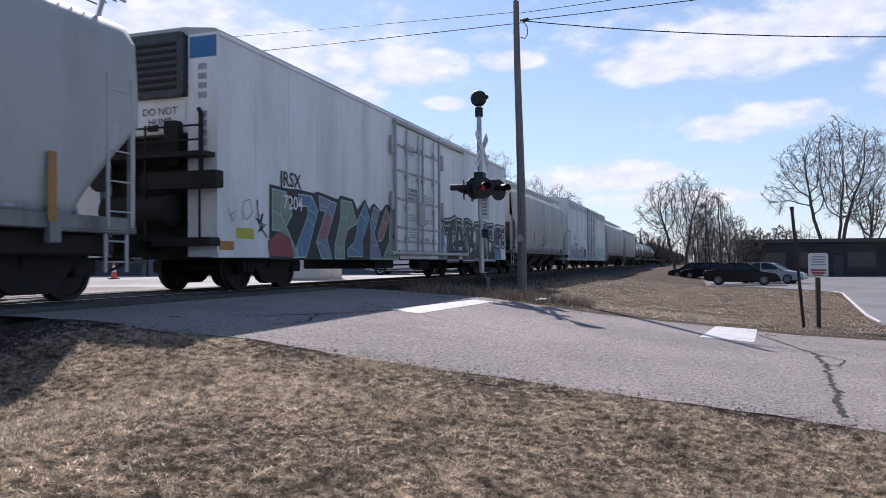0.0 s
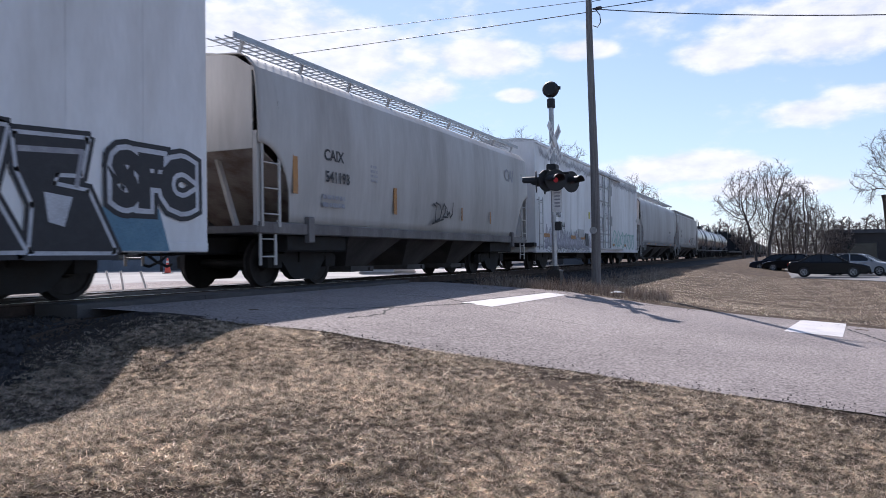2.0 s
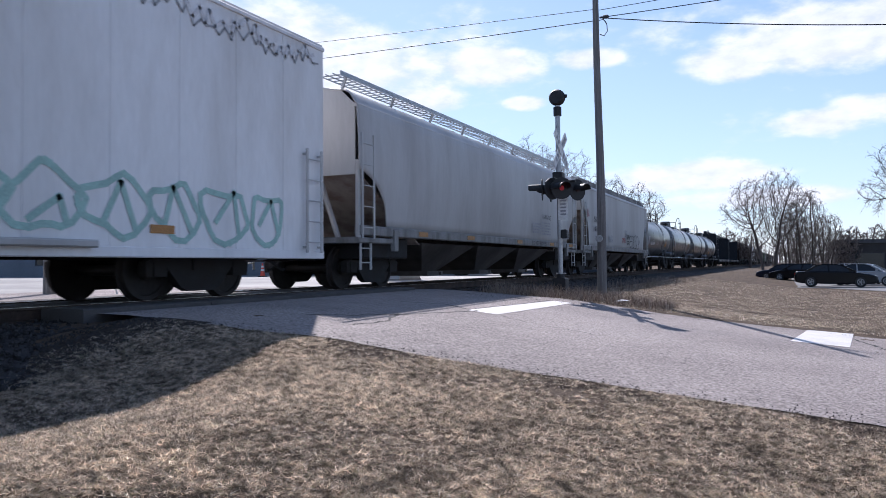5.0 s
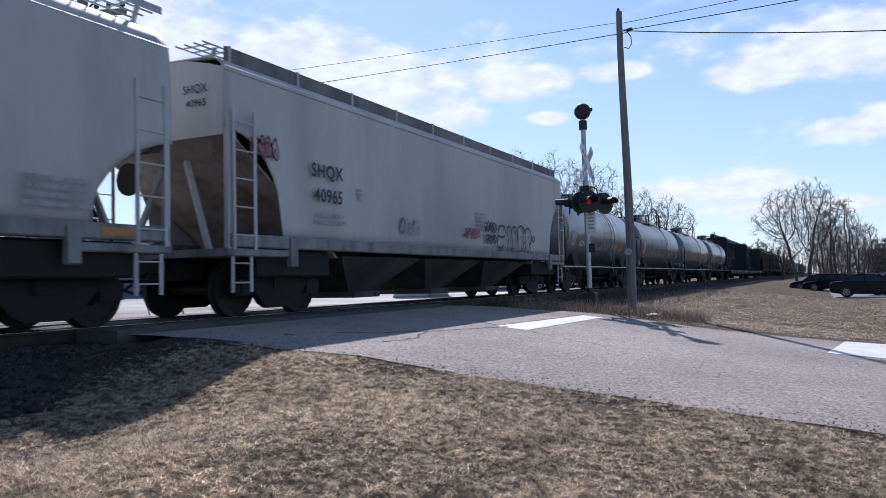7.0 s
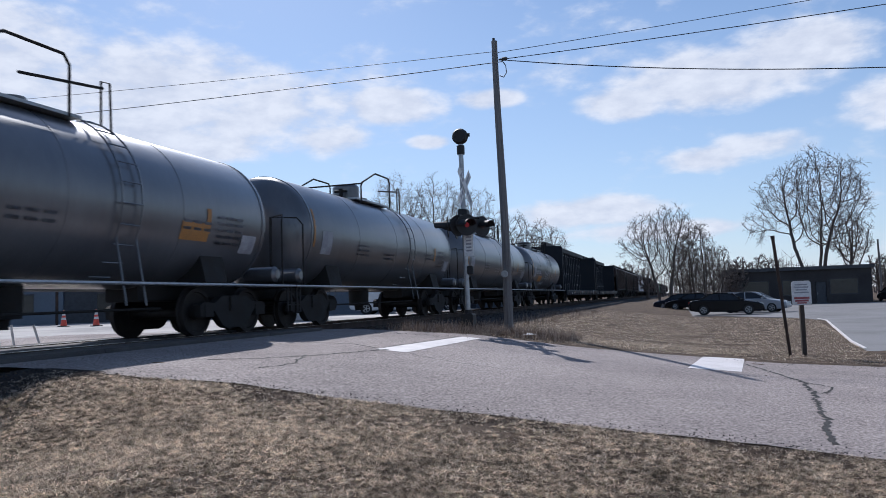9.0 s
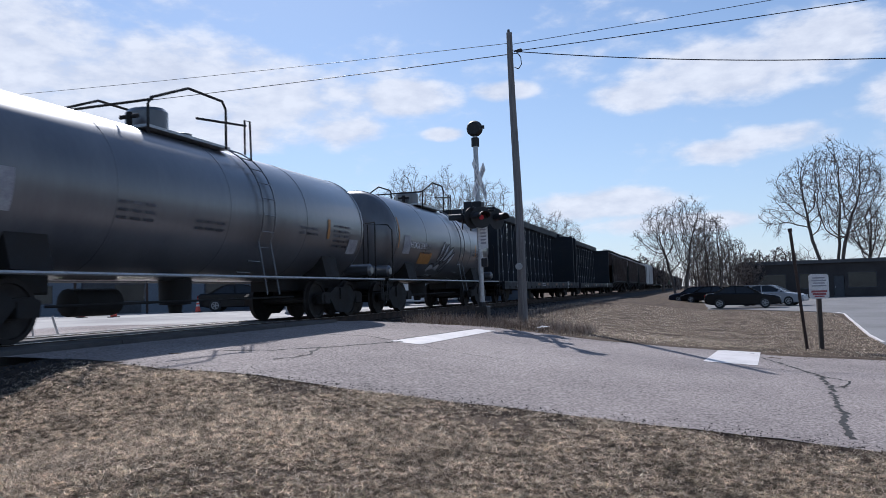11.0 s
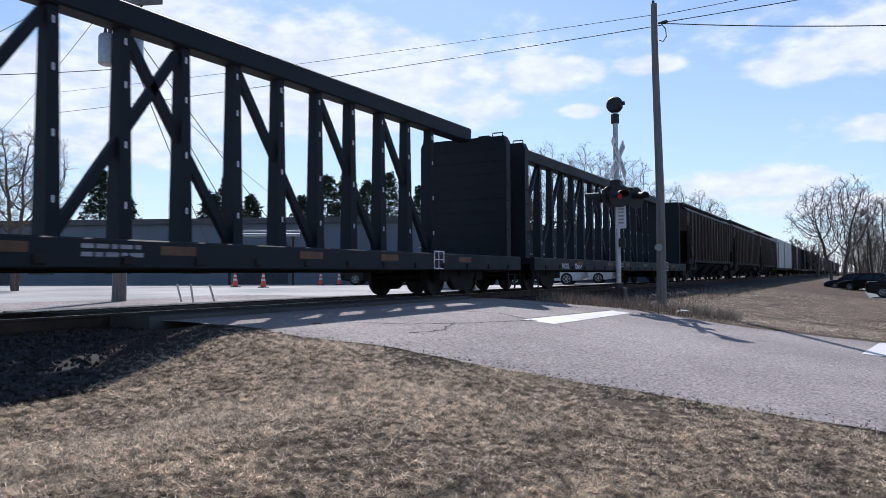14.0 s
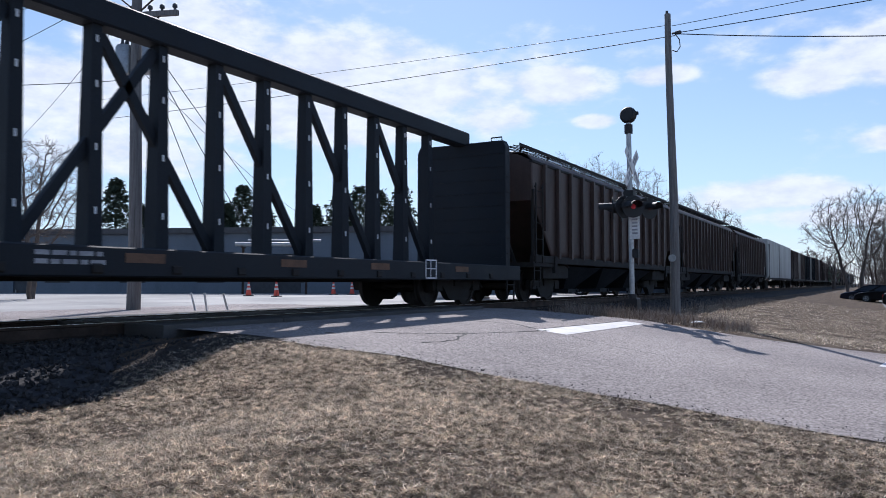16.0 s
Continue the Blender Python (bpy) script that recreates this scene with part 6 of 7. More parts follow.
def blades(name, n, area, length, width, lean, mat, label, seed, height, keep=None, flat=False):
    """Grass blades, joined: each a bent pair of faces, or one thin sliver where the turf lies flat."""
    rng = np.random.default_rng(seed)
    x0, x1, y0, y1 = area
    x, y = rng.uniform(x0, x1, n), rng.uniform(y0, y1, n)
    if keep is not None:
        k = keep(x, y, rng)
        x, y = x[k], y[k]
    n = len(x)
    z = np.array([height(a, c) for a, c in zip(x, y)])
    a = rng.uniform(0, 2 * np.pi, n)
    t = np.abs(rng.normal(lean, 0.45, n)).clip(0.05, 2.3)
    l = length * rng.uniform(0.5, 1.5, n)
    w = width * rng.uniform(0.6, 1.4, n)
    me = bpy.data.meshes.new(name)
    side = np.stack([-np.sin(a), np.cos(a), np.zeros(n)], 1) * w[:, None]
    if flat:
        tilt = rng.normal(0, 0.6, n)                    # a sliver rolls about its length
        side[:, 2] = np.sin(tilt) * w
        tuft = np.array([max(0.0, noise.noise((p * 14.0, q * 14.0, 9.0))) for p, q in zip(x, y)])
        base = np.stack([x, y, z + rng.uniform(-0.004, 0.008, n) + tuft * rng.uniform(0.0, 0.05, n)], 1)
        up = np.abs(rng.normal(0.22, 0.35, n))
        d = np.stack([np.cos(a) * np.cos(up), np.sin(a) * np.cos(up), np.sin(up)], 1) * l[:, None]
        v = np.stack([base - side, base + side, base + d], 1).reshape(-1, 3)
        f = np.arange(3 * n).reshape(-1, 3).tolist()
    else:
        base = np.stack([x, y, z - 0.004], 1)
        d1 = np.stack([np.cos(a) * np.sin(t * 0.62), np.sin(a) * np.sin(t * 0.62), np.cos(t * 0.62)], 1) * (l * 0.5)[:, None]
        d2 = np.stack([np.cos(a) * np.sin(t * 0.76), np.sin(a) * np.sin(t * 0.76), np.cos(t * 0.76)], 1) * (l * 0.5)[:, None]
        v = np.stack([base - side, base + side, base + d1 + side * 0.7, base + d1 - side * 0.7, base + d1 + d2], 1).reshape(-1, 3)
        i = np.arange(n) * 5
        f = np.stack([i, i + 1, i + 2, i + 3], 1).tolist() + np.stack([i + 3, i + 2, i + 4], 1).tolist()
    me.from_pydata(v.tolist(), [], f)
    me.materials.append(mat)
    return tagged(new(name, me), label, "grass", kind="stuff")


def soil_z(x, y):
    return ground_z(x, y) + 0.018 * noise.noise((x * 1.3, y * 1.3, 0)) + bank(x, y)


def patchy(x, y, rng):
    """Worn and thick places, thinner underfoot and along the road, ending at the cinders."""
    f = np.array([noise.noise((a * 0.9, c * 0.9, 4.0)) + 0.5 * noise.noise((a * 3.1, c * 3.1, 7.0)) + 0.9 * noise.noise((a * 10.0, c * 10.0, 2.0)) + 0.7 * noise.noise((a * 24.0, c * 24.0, 3.0)) for a, c in zip(x, y)])
    trodden = np.hypot(x, y) < 3.6
    keep = rng.uniform(-0.75, 0.75, len(x)) < f * 1.4 + 0.55 - 0.8 * np.clip((y - 5.9) / 0.8, 0, 1)
    keep &= ~trodden | (rng.uniform(0, 1, len(x)) < 0.25)
    return keep & (x > -6.25 - np.abs(rng.normal(0, 0.4, len(x)))) & (y < ROAD_Y0 - 0.05 + rng.normal(0, 0.05, len(x)))


blades("near_turf", 1500000, (-6.8, 4.6, 1.5, 7.0), 0.034, 0.0021, 1.7, STRAW, "short matted dry brown turf", 1, soil_z, patchy, flat=True)
blades("far_turf", 190000, (-6.4, 6.5, 15.9, 51.0), 0.05, 0.0055, 1.85, STRAW, "dry brown turf beyond the road", 2, soil_z,
       lambda x, y, rng: (y > ROAD_Y1 + 0.55 + 0.9 * np.clip((-1 - x) / 4, 0, 1)) & (x < 4.2 + (y - 20) * 0.1) & (rng.uniform(0, 1, len(x)) < 1.25 - (y - 16) / 35) & ((y < 44) | (x < 6.0 - (y - 44) * 0.9)))
blades("weed_fringe", 9000, (-6.6, -2.4, 16.2, 19.6), 0.26, 0.004, 1.0, WEED, "tangled dry weeds round the signal and pole", 3, soil_z,
       lambda x, y, rng: rng.uniform(0, 1, len(x)) < np.exp(-((y - 17.6 - 0.15 * (x + 5)) / 1.1) ** 2))
blades("trackside_weeds", 2600, (-7.0, -4.6, 21.0, 48.0), 0.26, 0.005, 0.7, WEED, "tall dry weeds along the trackside", 4, soil_z,
       lambda x, y, rng: rng.uniform(0, 1, len(x)) < 0.8)

# ---- signal, poles and signs by the crossing ----
BLACKMETAL = material("black_signal_metal", (0.014, 0.014, 0.016), 0.6, 0.0, alt=(0.024, 0.023, 0.022), scale=6)
REDGLOW = glow("lit_red_lens", (0.4, 0.02, 0.03), 0.09)
REDLENS = material("dark_red_lens", (0.03, 0.006, 0.008), 0.3)
SIGNWHITE = material("white_sign_sheet", (0.72, 0.72, 0.72), 0.5, alt=(0.5, 0.49, 0.47), scale=5, amount=0.6)
SIGNRED = material("red_sign_print", (0.35, 0.08, 0.09), 0.5)


def crossing_signal(x, y, z):
    ob = thing("crossing_signal", "flashing level-crossing signal with crossbuck and bell", "crossing signal", pose(x, y, z, 0, -0.7, 0))
    part("base", Build().cbox(-0.16, 0.16, -0.16, 0.16, -0.25, 0.22, 0.03).cyl((0, 0, 0.2), (0, 0, 0.32), 0.1, 12), BLACKMETAL, ob)
    mast = part("mast", Build().cyl((0, 0, 0.2), (0, 0, 4.55), 0.062, 16), GALV, ob, "pale galvanised steel mast", smooth=40)
    part("collar", Build().cyl((0, 0, 4.28), (0, 0, 4.5), 0.1, 14), BLACKMETAL, mast)
    bell = part("bell", Build().lathe([(-0.12, 0.05), (-0.12, 0.16), (-0.06, 0.2), (0.05, 0.2), (0.09, 0.15), (0.1, 0.05)], "y", (0, 0, 4.74), 24), BLACKMETAL, ob, "round black warning bell", smooth=35)
    part("bell_rim", Build().lathe([(-0.02, 0.205), (0.02, 0.205), (0.02, 0.19), (-0.02, 0.19)], "y", (0, 0, 4.74), 24), BLACKMETAL, bell)
    part("striker", Build().box(0.17, 0.25, -0.03, 0.03, 4.72, 4.8), BLACKMETAL, bell)
    for s in (-1, 1):       # the two blades of the crossbuck face the road
        m = pose(0.07 + 0.012 * s, -0.01, 3.42, 0, 0, 86) @ pose(0, 0, 0, 0, s * 43, 0)
        blade = Build().box(-0.61, 0.61, -0.006, 0.006, -0.115, 0.115, m)
        bl = part("crossbuck_blade", blade, SIGNWHITE, ob, "white crossbuck blade")
        for t in (-0.4, -0.25, 0.2, 0.33, 0.46):
            part("lettering_bar", Build().box(t - 0.045, t + 0.045, -0.011, -0.007, -0.06, 0.06, m), GREYPAINT, bl)
    part("junction_box", Build().cbox(-0.12, 0.12, -0.14, 0.14, 2.6, 2.86, 0.02), BLACKMETAL, ob)
    part("crossarm", Build().cyl((-0.36, 0, 2.62), (0.42, 0, 2.62), 0.035, 10).cyl((0, -0.45, 2.66), (0, 0.45, 2.66), 0.035, 10), BLACKMETAL, ob, smooth=40)
    for ax, ay, turn, lit in ((-0.34, -0.3, -76, False), (-0.3, 0.3, -82, False), (-0.06, -0.38, 62, False), (0.18, -0.4, 34, True), (0.4, 0.25, 58, False)):
        m = pose(ax, ay, 2.42, 0, 0, turn)
        head = Build()
        disc = [(math.cos(2 * math.pi * k / 20) * 0.27, math.sin(2 * math.pi * k / 20) * 0.27) for k in range(20)]
        head.add([m @ Vector((px, -0.01, pz)) for px, pz in disc] + [m @ Vector((px, 0.01, pz)) for px, pz in disc],
                 [tuple(range(20)), tuple(range(39, 19, -1))] + [(k, (k + 1) % 20, 20 + (k + 1) % 20, 20 + k) for k in range(20)])
        head.cyl(m @ Vector((0, 0.0, 0)), m @ Vector((0, 0.16, 0)), 0.12, 14)
        hd = part("light_head", head, BLACKMETAL, ob, "black round light backing")
        hood = Build()
        arc = [(math.cos(radians(a)), math.sin(radians(a))) for a in range(-10, 191, 20)]
        n = len(arc)
        hood.add([m @ Vector((c * 0.135, 0, s * 0.135)) for c, s in arc] + [m @ Vector((c * 0.135, -0.34, s * 0.12 + 0.01)) for c, s in arc]
                 + [m @ Vector((c * 0.128, 0, s * 0.128)) for c, s in arc] + [m @ Vector((c * 0.128, -0.34, s * 0.113 + 0.01)) for c, s in arc],
                 [(k, k + 1, n + k + 1, n + k) for k in range(n - 1)] + [(3 * n + k, 3 * n + k + 1, 2 * n + k + 1, 2 * n + k) for k in range(n - 1)] + [(n + k, n + k + 1, 3 * n + k + 1, 3 * n + k) for k in range(n - 1)])
        part("hood", hood, BLACKMETAL, hd)
        part("lens", Build().cyl(m @ Vector((0, -0.012, 0)), m @ Vector((0, -0.03, 0)), 0.06, 16), REDGLOW if lit else REDLENS, hd, "lit red lens" if lit else "")
    plate_ = part("notice", Build().box(-0.01, 0.24, -0.085, -0.075, 1.66, 2.34), SIGNWHITE, ob, "upright white notice with worn print")
    for k in range(5):
        part("print_bar", Build().box(0.05, 0.19, -0.088, -0.0855, 1.78 + k * 0.085, 1.82 + k * 0.085), GREYPAINT, plate_)
    part("small_box", Build().cbox(0.05, 0.2, -0.1, 0.0, 1.2, 1.42, 0.02), BLACKMETAL, ob, "small dark box")
    return ob


crossing_signal(-5.15, 18.3, 1.02)


def utility_pole(label, x, y, z, height, r0, r1, lean=(0, 0), arms=()):
    ob = thing("utility_pole", label, "utility pole", pose(x, y, z - 0.3, lean[0], lean[1], 0))
    b = Build().tube([(0.03 * math.sin(k / 9 * 5), 0.02 * math.cos(k / 9 * 4), (height + 0.3) * k / 9) for k in range(10)], r0, 16, r1)
    part("pole", b, POLEWOOD, ob, smooth=40)
    for az, zz, half in arms:
        d = Vector((math.cos(radians(az)), math.sin(radians(az)), 0))
        arm = part("crossarm", Build().beam(d * -half + Vector((0, 0, zz)), d * half + Vector((0, 0, zz)), 0.09, 0.12), POLEWOOD, ob)
        part("arm_brace", Build().beam(d * -half * 0.6 + Vector((0, 0, zz)), (0, 0, zz - 0.55), 0.03).beam(d * half * 0.6 + Vector((0, 0, zz)), (0, 0, zz - 0.55), 0.03), RUST, ob)
        for f in (-0.92, -0.6, -0.3, 0.3, 0.6, 0.92):
            p = d * half * f + Vector((0, 0, zz + 0.06))
            part("insulator", Build().lathe([(0, 0.03), (0.06, 0.03), (0.07, 0.06), (0.13, 0.055), (0.16, 0.02)], "z", p, 10), UNITGREY, arm)
    return ob


POLE_AT = (-4.84, 21.46, 0.82)
main_pole = utility_pole("tall grey weathered wooden utility pole by the track", *POLE_AT, 8.42, 0.14, 0.085, (0, -0.5))
part("insulator", Build().cyl((0.08, 0, 8.15), (0.26, 0, 8.15), 0.03, 8).lathe([(0, 0.05), (0.12, 0.06), (0.16, 0.03)], "x", (0.18, 0, 8.15), 10), UNITGREY, main_pole)
part("insulator", Build().cyl((-0.05, 0, 8.5), (-0.05, 0, 8.82), 0.04, 8), UNITGREY, main_pole)
part("wire_loop", Build().tube([(0.18, -0.05, 8.1), (0.3, -0.08, 7.92), (0.32, -0.1, 7.7), (0.22, -0.08, 7.58), (0.1, -0.05, 7.65)], 0.014), BLACKMETAL, main_pole)
part("meter", Build().lathe([(0, 0.1), (0.06, 0.1), (0.1, 0.07), (0.11, 0.0)], "y", (0, -0.24, 1.78), 16), GALV, main_pole, "small round metal fitting")

BACK_AT = (-14.7, 11.4, 0.96)
back_pole = utility_pole("wooden utility pole with transformers beyond the track", *BACK_AT, 7.6, 0.16, 0.11, (0, 0), ((20, 7.75, 1.15), (20, 7.15, 1.0)))
for _x, _y in ((-0.32, -0.1), (0.34, 0.1)):
    can = part("transformer", Build().lathe([(5.75, 0.16), (5.78, 0.2), (6.4, 0.2), (6.45, 0.17)], "z", (_x, _y, 0), 20), GALV, back_pole, "grey transformer can", smooth=35)
    for _d in (-0.08, 0.08):
        part("bushing", Build().lathe([(6.45, 0.03), (6.5, 0.05), (6.58, 0.035), (6.66, 0.02)], "z", (_x + _d, _y, 0), 8), UNITGREY, can)
part("bracket", Build().box(-0.3, 0.3, -0.08, 0.08, 5.95, 6.05), RUST, back_pole)


def wire(p, q, sag, r=0.009, name="overhead_wire", label="thin dark overhead wire strung between poles", droop_n=16):
    p, q = Vector(p), Vector(q)
    pts = [p.lerp(q, k / droop_n) - Vector((0, 0, sag * 4 * (k / droop_n) * (1 - k / droop_n))) for k in range(droop_n + 1)]
    return solid(name, Build().tube(pts, r, 5), BLACKMETAL, label, "overhead wire", group="overhead wires")


_px, _py = POLE_AT[0], POLE_AT[1]
wire((_px - 0.05, _py, 8.93), (-37.3, 25.2, 11.4), 0.12)
wire((_px + 0.1, _py, 8.6), (-37.3, 25.2, 10.3), 0.15, 0.013)
wire((_px, _py, 8.89), (9.8, 21.9, 9.63), 0.05)
wire((_px + 0.15, _py, 8.67), (9.8, 21.9, 9.08), 0.06, 0.012)
wire((_px + 0.25, _py, 8.62), (9.8, 21.9, 7.0), 0.3, 0.014)
for _k, (_a, _l) in enumerate(((62, 30), (75, 24), (50, 40))):
    _x, _y = bearing(_a, _l)
    wire((BACK_AT[0] + (_k - 1) * 0.5, BACK_AT[1], 8.6), (_x - 16, _y, 8.0 + _k * 0.4), 0.5)
for _dx, _dy in ((6.5, 9.0), (5.0, 9.5), (3.5, 10.0)):
    wire((BACK_AT[0], BACK_AT[1], 7.9 - _dx * 0.1), (BACK_AT[0] - _dx, BACK_AT[1] + _dy, 2.6), 0.1, 0.012, "guy_wire", "steel guy wire slanting down from a pole")
wire((BACK_AT[0], BACK_AT[1], 6.6), (-29, 36, 4.9), 0.4)
wire((BACK_AT[0], BACK_AT[1], 6.3), (-24, 2, 5.6), 0.3)

# car-park sign and leaning post
_sx, _sy = bearing(-7.78, 18.6)
sign = thing("parking_sign", "white car-park notice on a dark wooden post", "sign", pose(_sx, _sy, 0.1, 0, 0, 8))
part("post", Build().cbox(-0.045, 0.045, -0.045, 0.045, -0.3, 1.52, 0.006), TIMBER, sign)
_p = Build()
_w, _h2, _c = 0.205, 0.27, 0.04
_o = [(-_w + _c, -_h2), (_w - _c, -_h2), (_w, -_h2 + _c), (_w, _h2 - _c), (_w - _c, _h2), (-_w + _c, _h2), (-_w, _h2 - _c), (-_w, -_h2 + _c)]
_p.add([(a, -0.062, 1.4 + c) for a, c in _o] + [(a, -0.052, 1.4 + c) for a, c in _o], [tuple(range(8)), tuple(range(15, 7, -1))] + [(k, (k + 1) % 8, 8 + (k + 1) % 8, 8 + k) for k in range(8)])
panel = part("panel", _p, SIGNWHITE, sign, "white notice panel with small red print")
for _k, (_wd, _hh) in enumerate(((0.26, 0.03), (0.3, 0.03), (0.24, 0.03), (0.3, 0.03), (0.0, 0), (0.32, 0.045), (0.28, 0.045), (0.2, 0.03))):
    if _wd:
        part("print_bar", Build().box(-_wd / 2, _wd / 2, -0.066, -0.063, 1.6 - _k * 0.058 - _hh, 1.6 - _k * 0.058), SIGNRED if _k > 4 else GREYPAINT, panel)
_lx, _ly = bearing(-6.9, 18.3)
lean = thing("leaning_post", "dark leaning steel post beside the sign", "post", pose(_lx, _ly, 0.12, 0, -4.6, 0))
part("post", Build().cyl((0, 0, -0.3), (0, 0, 2.62), 0.035, 10), RUST, lean)
part("cap", Build().cyl((0, 0, 2.6), (0, 0, 2.68), 0.045, 10), RUST, lean)

# ---- beyond the track ----
CONEORANGE = material("orange_cone_rubber", (0.75, 0.10, 0.06), 0.5)
CABINET = material("pale_metal_cabinet", (0.5, 0.5, 0.5), 0.5, alt=(0.38, 0.37, 0.36), scale=2)


def cone(az, dist):
    x, y = bearing(az, dist)
    ob = thing("traffic_cone", "orange traffic cone with white bands", "traffic cone", pose(x, y, 0.965), group="traffic cones")
    part("base", Build().cbox(-0.18, 0.18, -0.18, 0.18, 0, 0.04, 0.01), BLACKMETAL, ob)
    body = part("body", Build().lathe([(0.04, 0.14), (0.72, 0.035), (0.73, 0.0)], "z", n=16), CONEORANGE, ob, smooth=40)
    for z in (0.36, 0.55):
        r = 0.14 - (z - 0.04) / 0.68 * 0.105
        part("band", Build().lathe([(z - 0.05, r + 0.012), (z + 0.05, r - 0.004)], "z", n=16), SIGNWHITE, body)


for _a, _d in ((42.3, 36), (44.3, 38), (36.72, 42), (38.1, 42)):
    cone(_a, _d)
for _a, _d, _t in ((48.0, 17.6, -14), (47.2, 16.6, -8), (45.7, 16.4, -16)):
    _x, _y = bearing(_a, _d)
    solid("marker_stake", Build().box(-0.02, 0.02, -0.02, 0.02, -0.1, 0.42), SIGNWHITE, "thin leaning white marker stake", "stake", group="marker stakes", at=pose(_x, _y, 0.98, 0, _t, 40))
_x, _y = bearing(28.4, 30.0)
cab = thing("equipment_cabinet", "pale metal railway equipment cabinet beyond the track", "equipment cabinet", pose(_x, _y, 0.92, 0, 0, 0))
part("body", Build().cbox(-0.75, 0.75, -0.9, 0.9, 0.12, 1.7, 0.02), CABINET, cab)
part("plinth", Build().box(-0.78, 0.78, -0.93, 0.93, 0, 0.12), PAVING, cab)
part("door", Build().box(0.75, 0.765, -0.8, -0.02, 0.2, 1.6), CABINET, cab)
part("door", Build().box(0.75, 0.765, 0.02, 0.8, 0.2, 1.6), CABINET, cab)
part("roof", Build().prism([(-0.85, 1.7), (0.85, 1.7), (0, 1.85)], -1.0, 1.0), CABINET, cab)

BLUEWALL = material("grey_blue_metal_cladding", (0.13, 0.16, 0.2), 0.6, alt=(0.09, 0.11, 0.14), stretch=(1, 1, 0.2), scale=0.8)
DARKWALL = material("dark_brick_wall", (0.05, 0.045, 0.045), 0.9, alt=(0.03, 0.028, 0.03), scale=0.5, grain=8, grain_amount=0.3)
GLASS = material("dark_window_glass", (0.015, 0.018, 0.022), 0.1, specular=0.5)
ROOFGREY = material("flat_roof_felt", (0.09, 0.09, 0.095), 0.85)


def building(name, label, x, y, turn, w, d, h, wall, windows, doors=(), roof_h=0.35):
    """A low building; its front, along x, faces -y."""
    ob = thing(name, label, "building", pose(x, y, 0, 0, 0, turn))
    t = 0.3
    openings = sorted([(a, a + ww, z0, z1, "window") for a, ww, z0, z1 in windows] + [(a, a + ww, 0.0, z1, "door") for a, ww, z1 in doors])
    front = Build()
    xs = sorted({0.0, w} | {o[0] for o in openings} | {o[1] for o in openings})
    zs = sorted({-0.2, h} | {o[2] for o in openings} | {o[3] for o in openings})
    nx, nz = len(xs), len(zs)
    front.v = [(x_, y_, z_) for y_ in (0, t) for z_ in zs for x_ in xs]
    full = lambda i, j: 0 <= i < nx - 1 and 0 <= j < nz - 1 and not any(o[0] - 1e-6 <= xs[i] and xs[i + 1] <= o[1] + 1e-6 and o[2] - 1e-6 <= zs[j] and zs[j + 1] <= o[3] + 1e-6 for o in openings)
    at = lambda i, j, k: k * nx * nz + j * nx + i
    for i in range(nx - 1):
        for j in range(nz - 1):
            if not full(i, j):
                continue
            front.f += [(at(i, j, 0), at(i + 1, j, 0), at(i + 1, j + 1, 0), at(i, j + 1, 0)), (at(i, j, 1), at(i, j + 1, 1), at(i + 1, j + 1, 1), at(i + 1, j, 1))]
            for di, dj, p_, q_ in ((-1, 0, (i, j), (i, j + 1)), (1, 0, (i + 1, j), (i + 1, j + 1)), (0, -1, (i, j), (i + 1, j)), (0, 1, (i, j + 1), (i + 1, j + 1))):
                if not full(i + di, j + dj):
                    front.f.append((at(*p_, 0), at(*q_, 0), at(*q_, 1), at(*p_, 1)))
    front.mi = [0] * len(front.f)
    wall_ob = part("wall", front, wall, ob)
    for rest in (Build().box(0, t, t, d - t, -0.2, h), Build().box(w - t, w, t, d - t, -0.2, h), Build().box(0, w, d - t, d, -0.2, h)):
        part("wall", rest, wall, ob)
    part("roof", Build().cbox(-0.25, w + 0.25, -0.35, d + 0.2, h, h + roof_h, 0.04), ROOFGREY, ob)
    for x0, x1, z0, z1, kind in openings:
        if kind == "window":
            fr = part("window", Build().box(x0, x1, 0.05, 0.1, z0, z0 + 0.07).box(x0, x1, 0.05, 0.1, z1 - 0.07, z1).box(x0, x0 + 0.07, 0.05, 0.1, z0 + 0.07, z1 - 0.07).box(x1 - 0.07, x1, 0.05, 0.1, z0 + 0.07, z1 - 0.07), UNITGREY, ob)
            part("pane", Build().box(x0 + 0.06, x1 - 0.06, 0.07, 0.085, z0 + 0.06, z1 - 0.06), GLASS, fr)
        else:
            dr = part("door", Build().box(x0 + 0.03, x1 - 0.03, 0.08, 0.14, 0, z1 - 0.03), UNITGREY, ob)
            part("door_handle", Build().box(x0 + 0.15, x0 + 0.18, 0.03, 0.08, 0.95, 1.15), GALV, dr)
    return ob


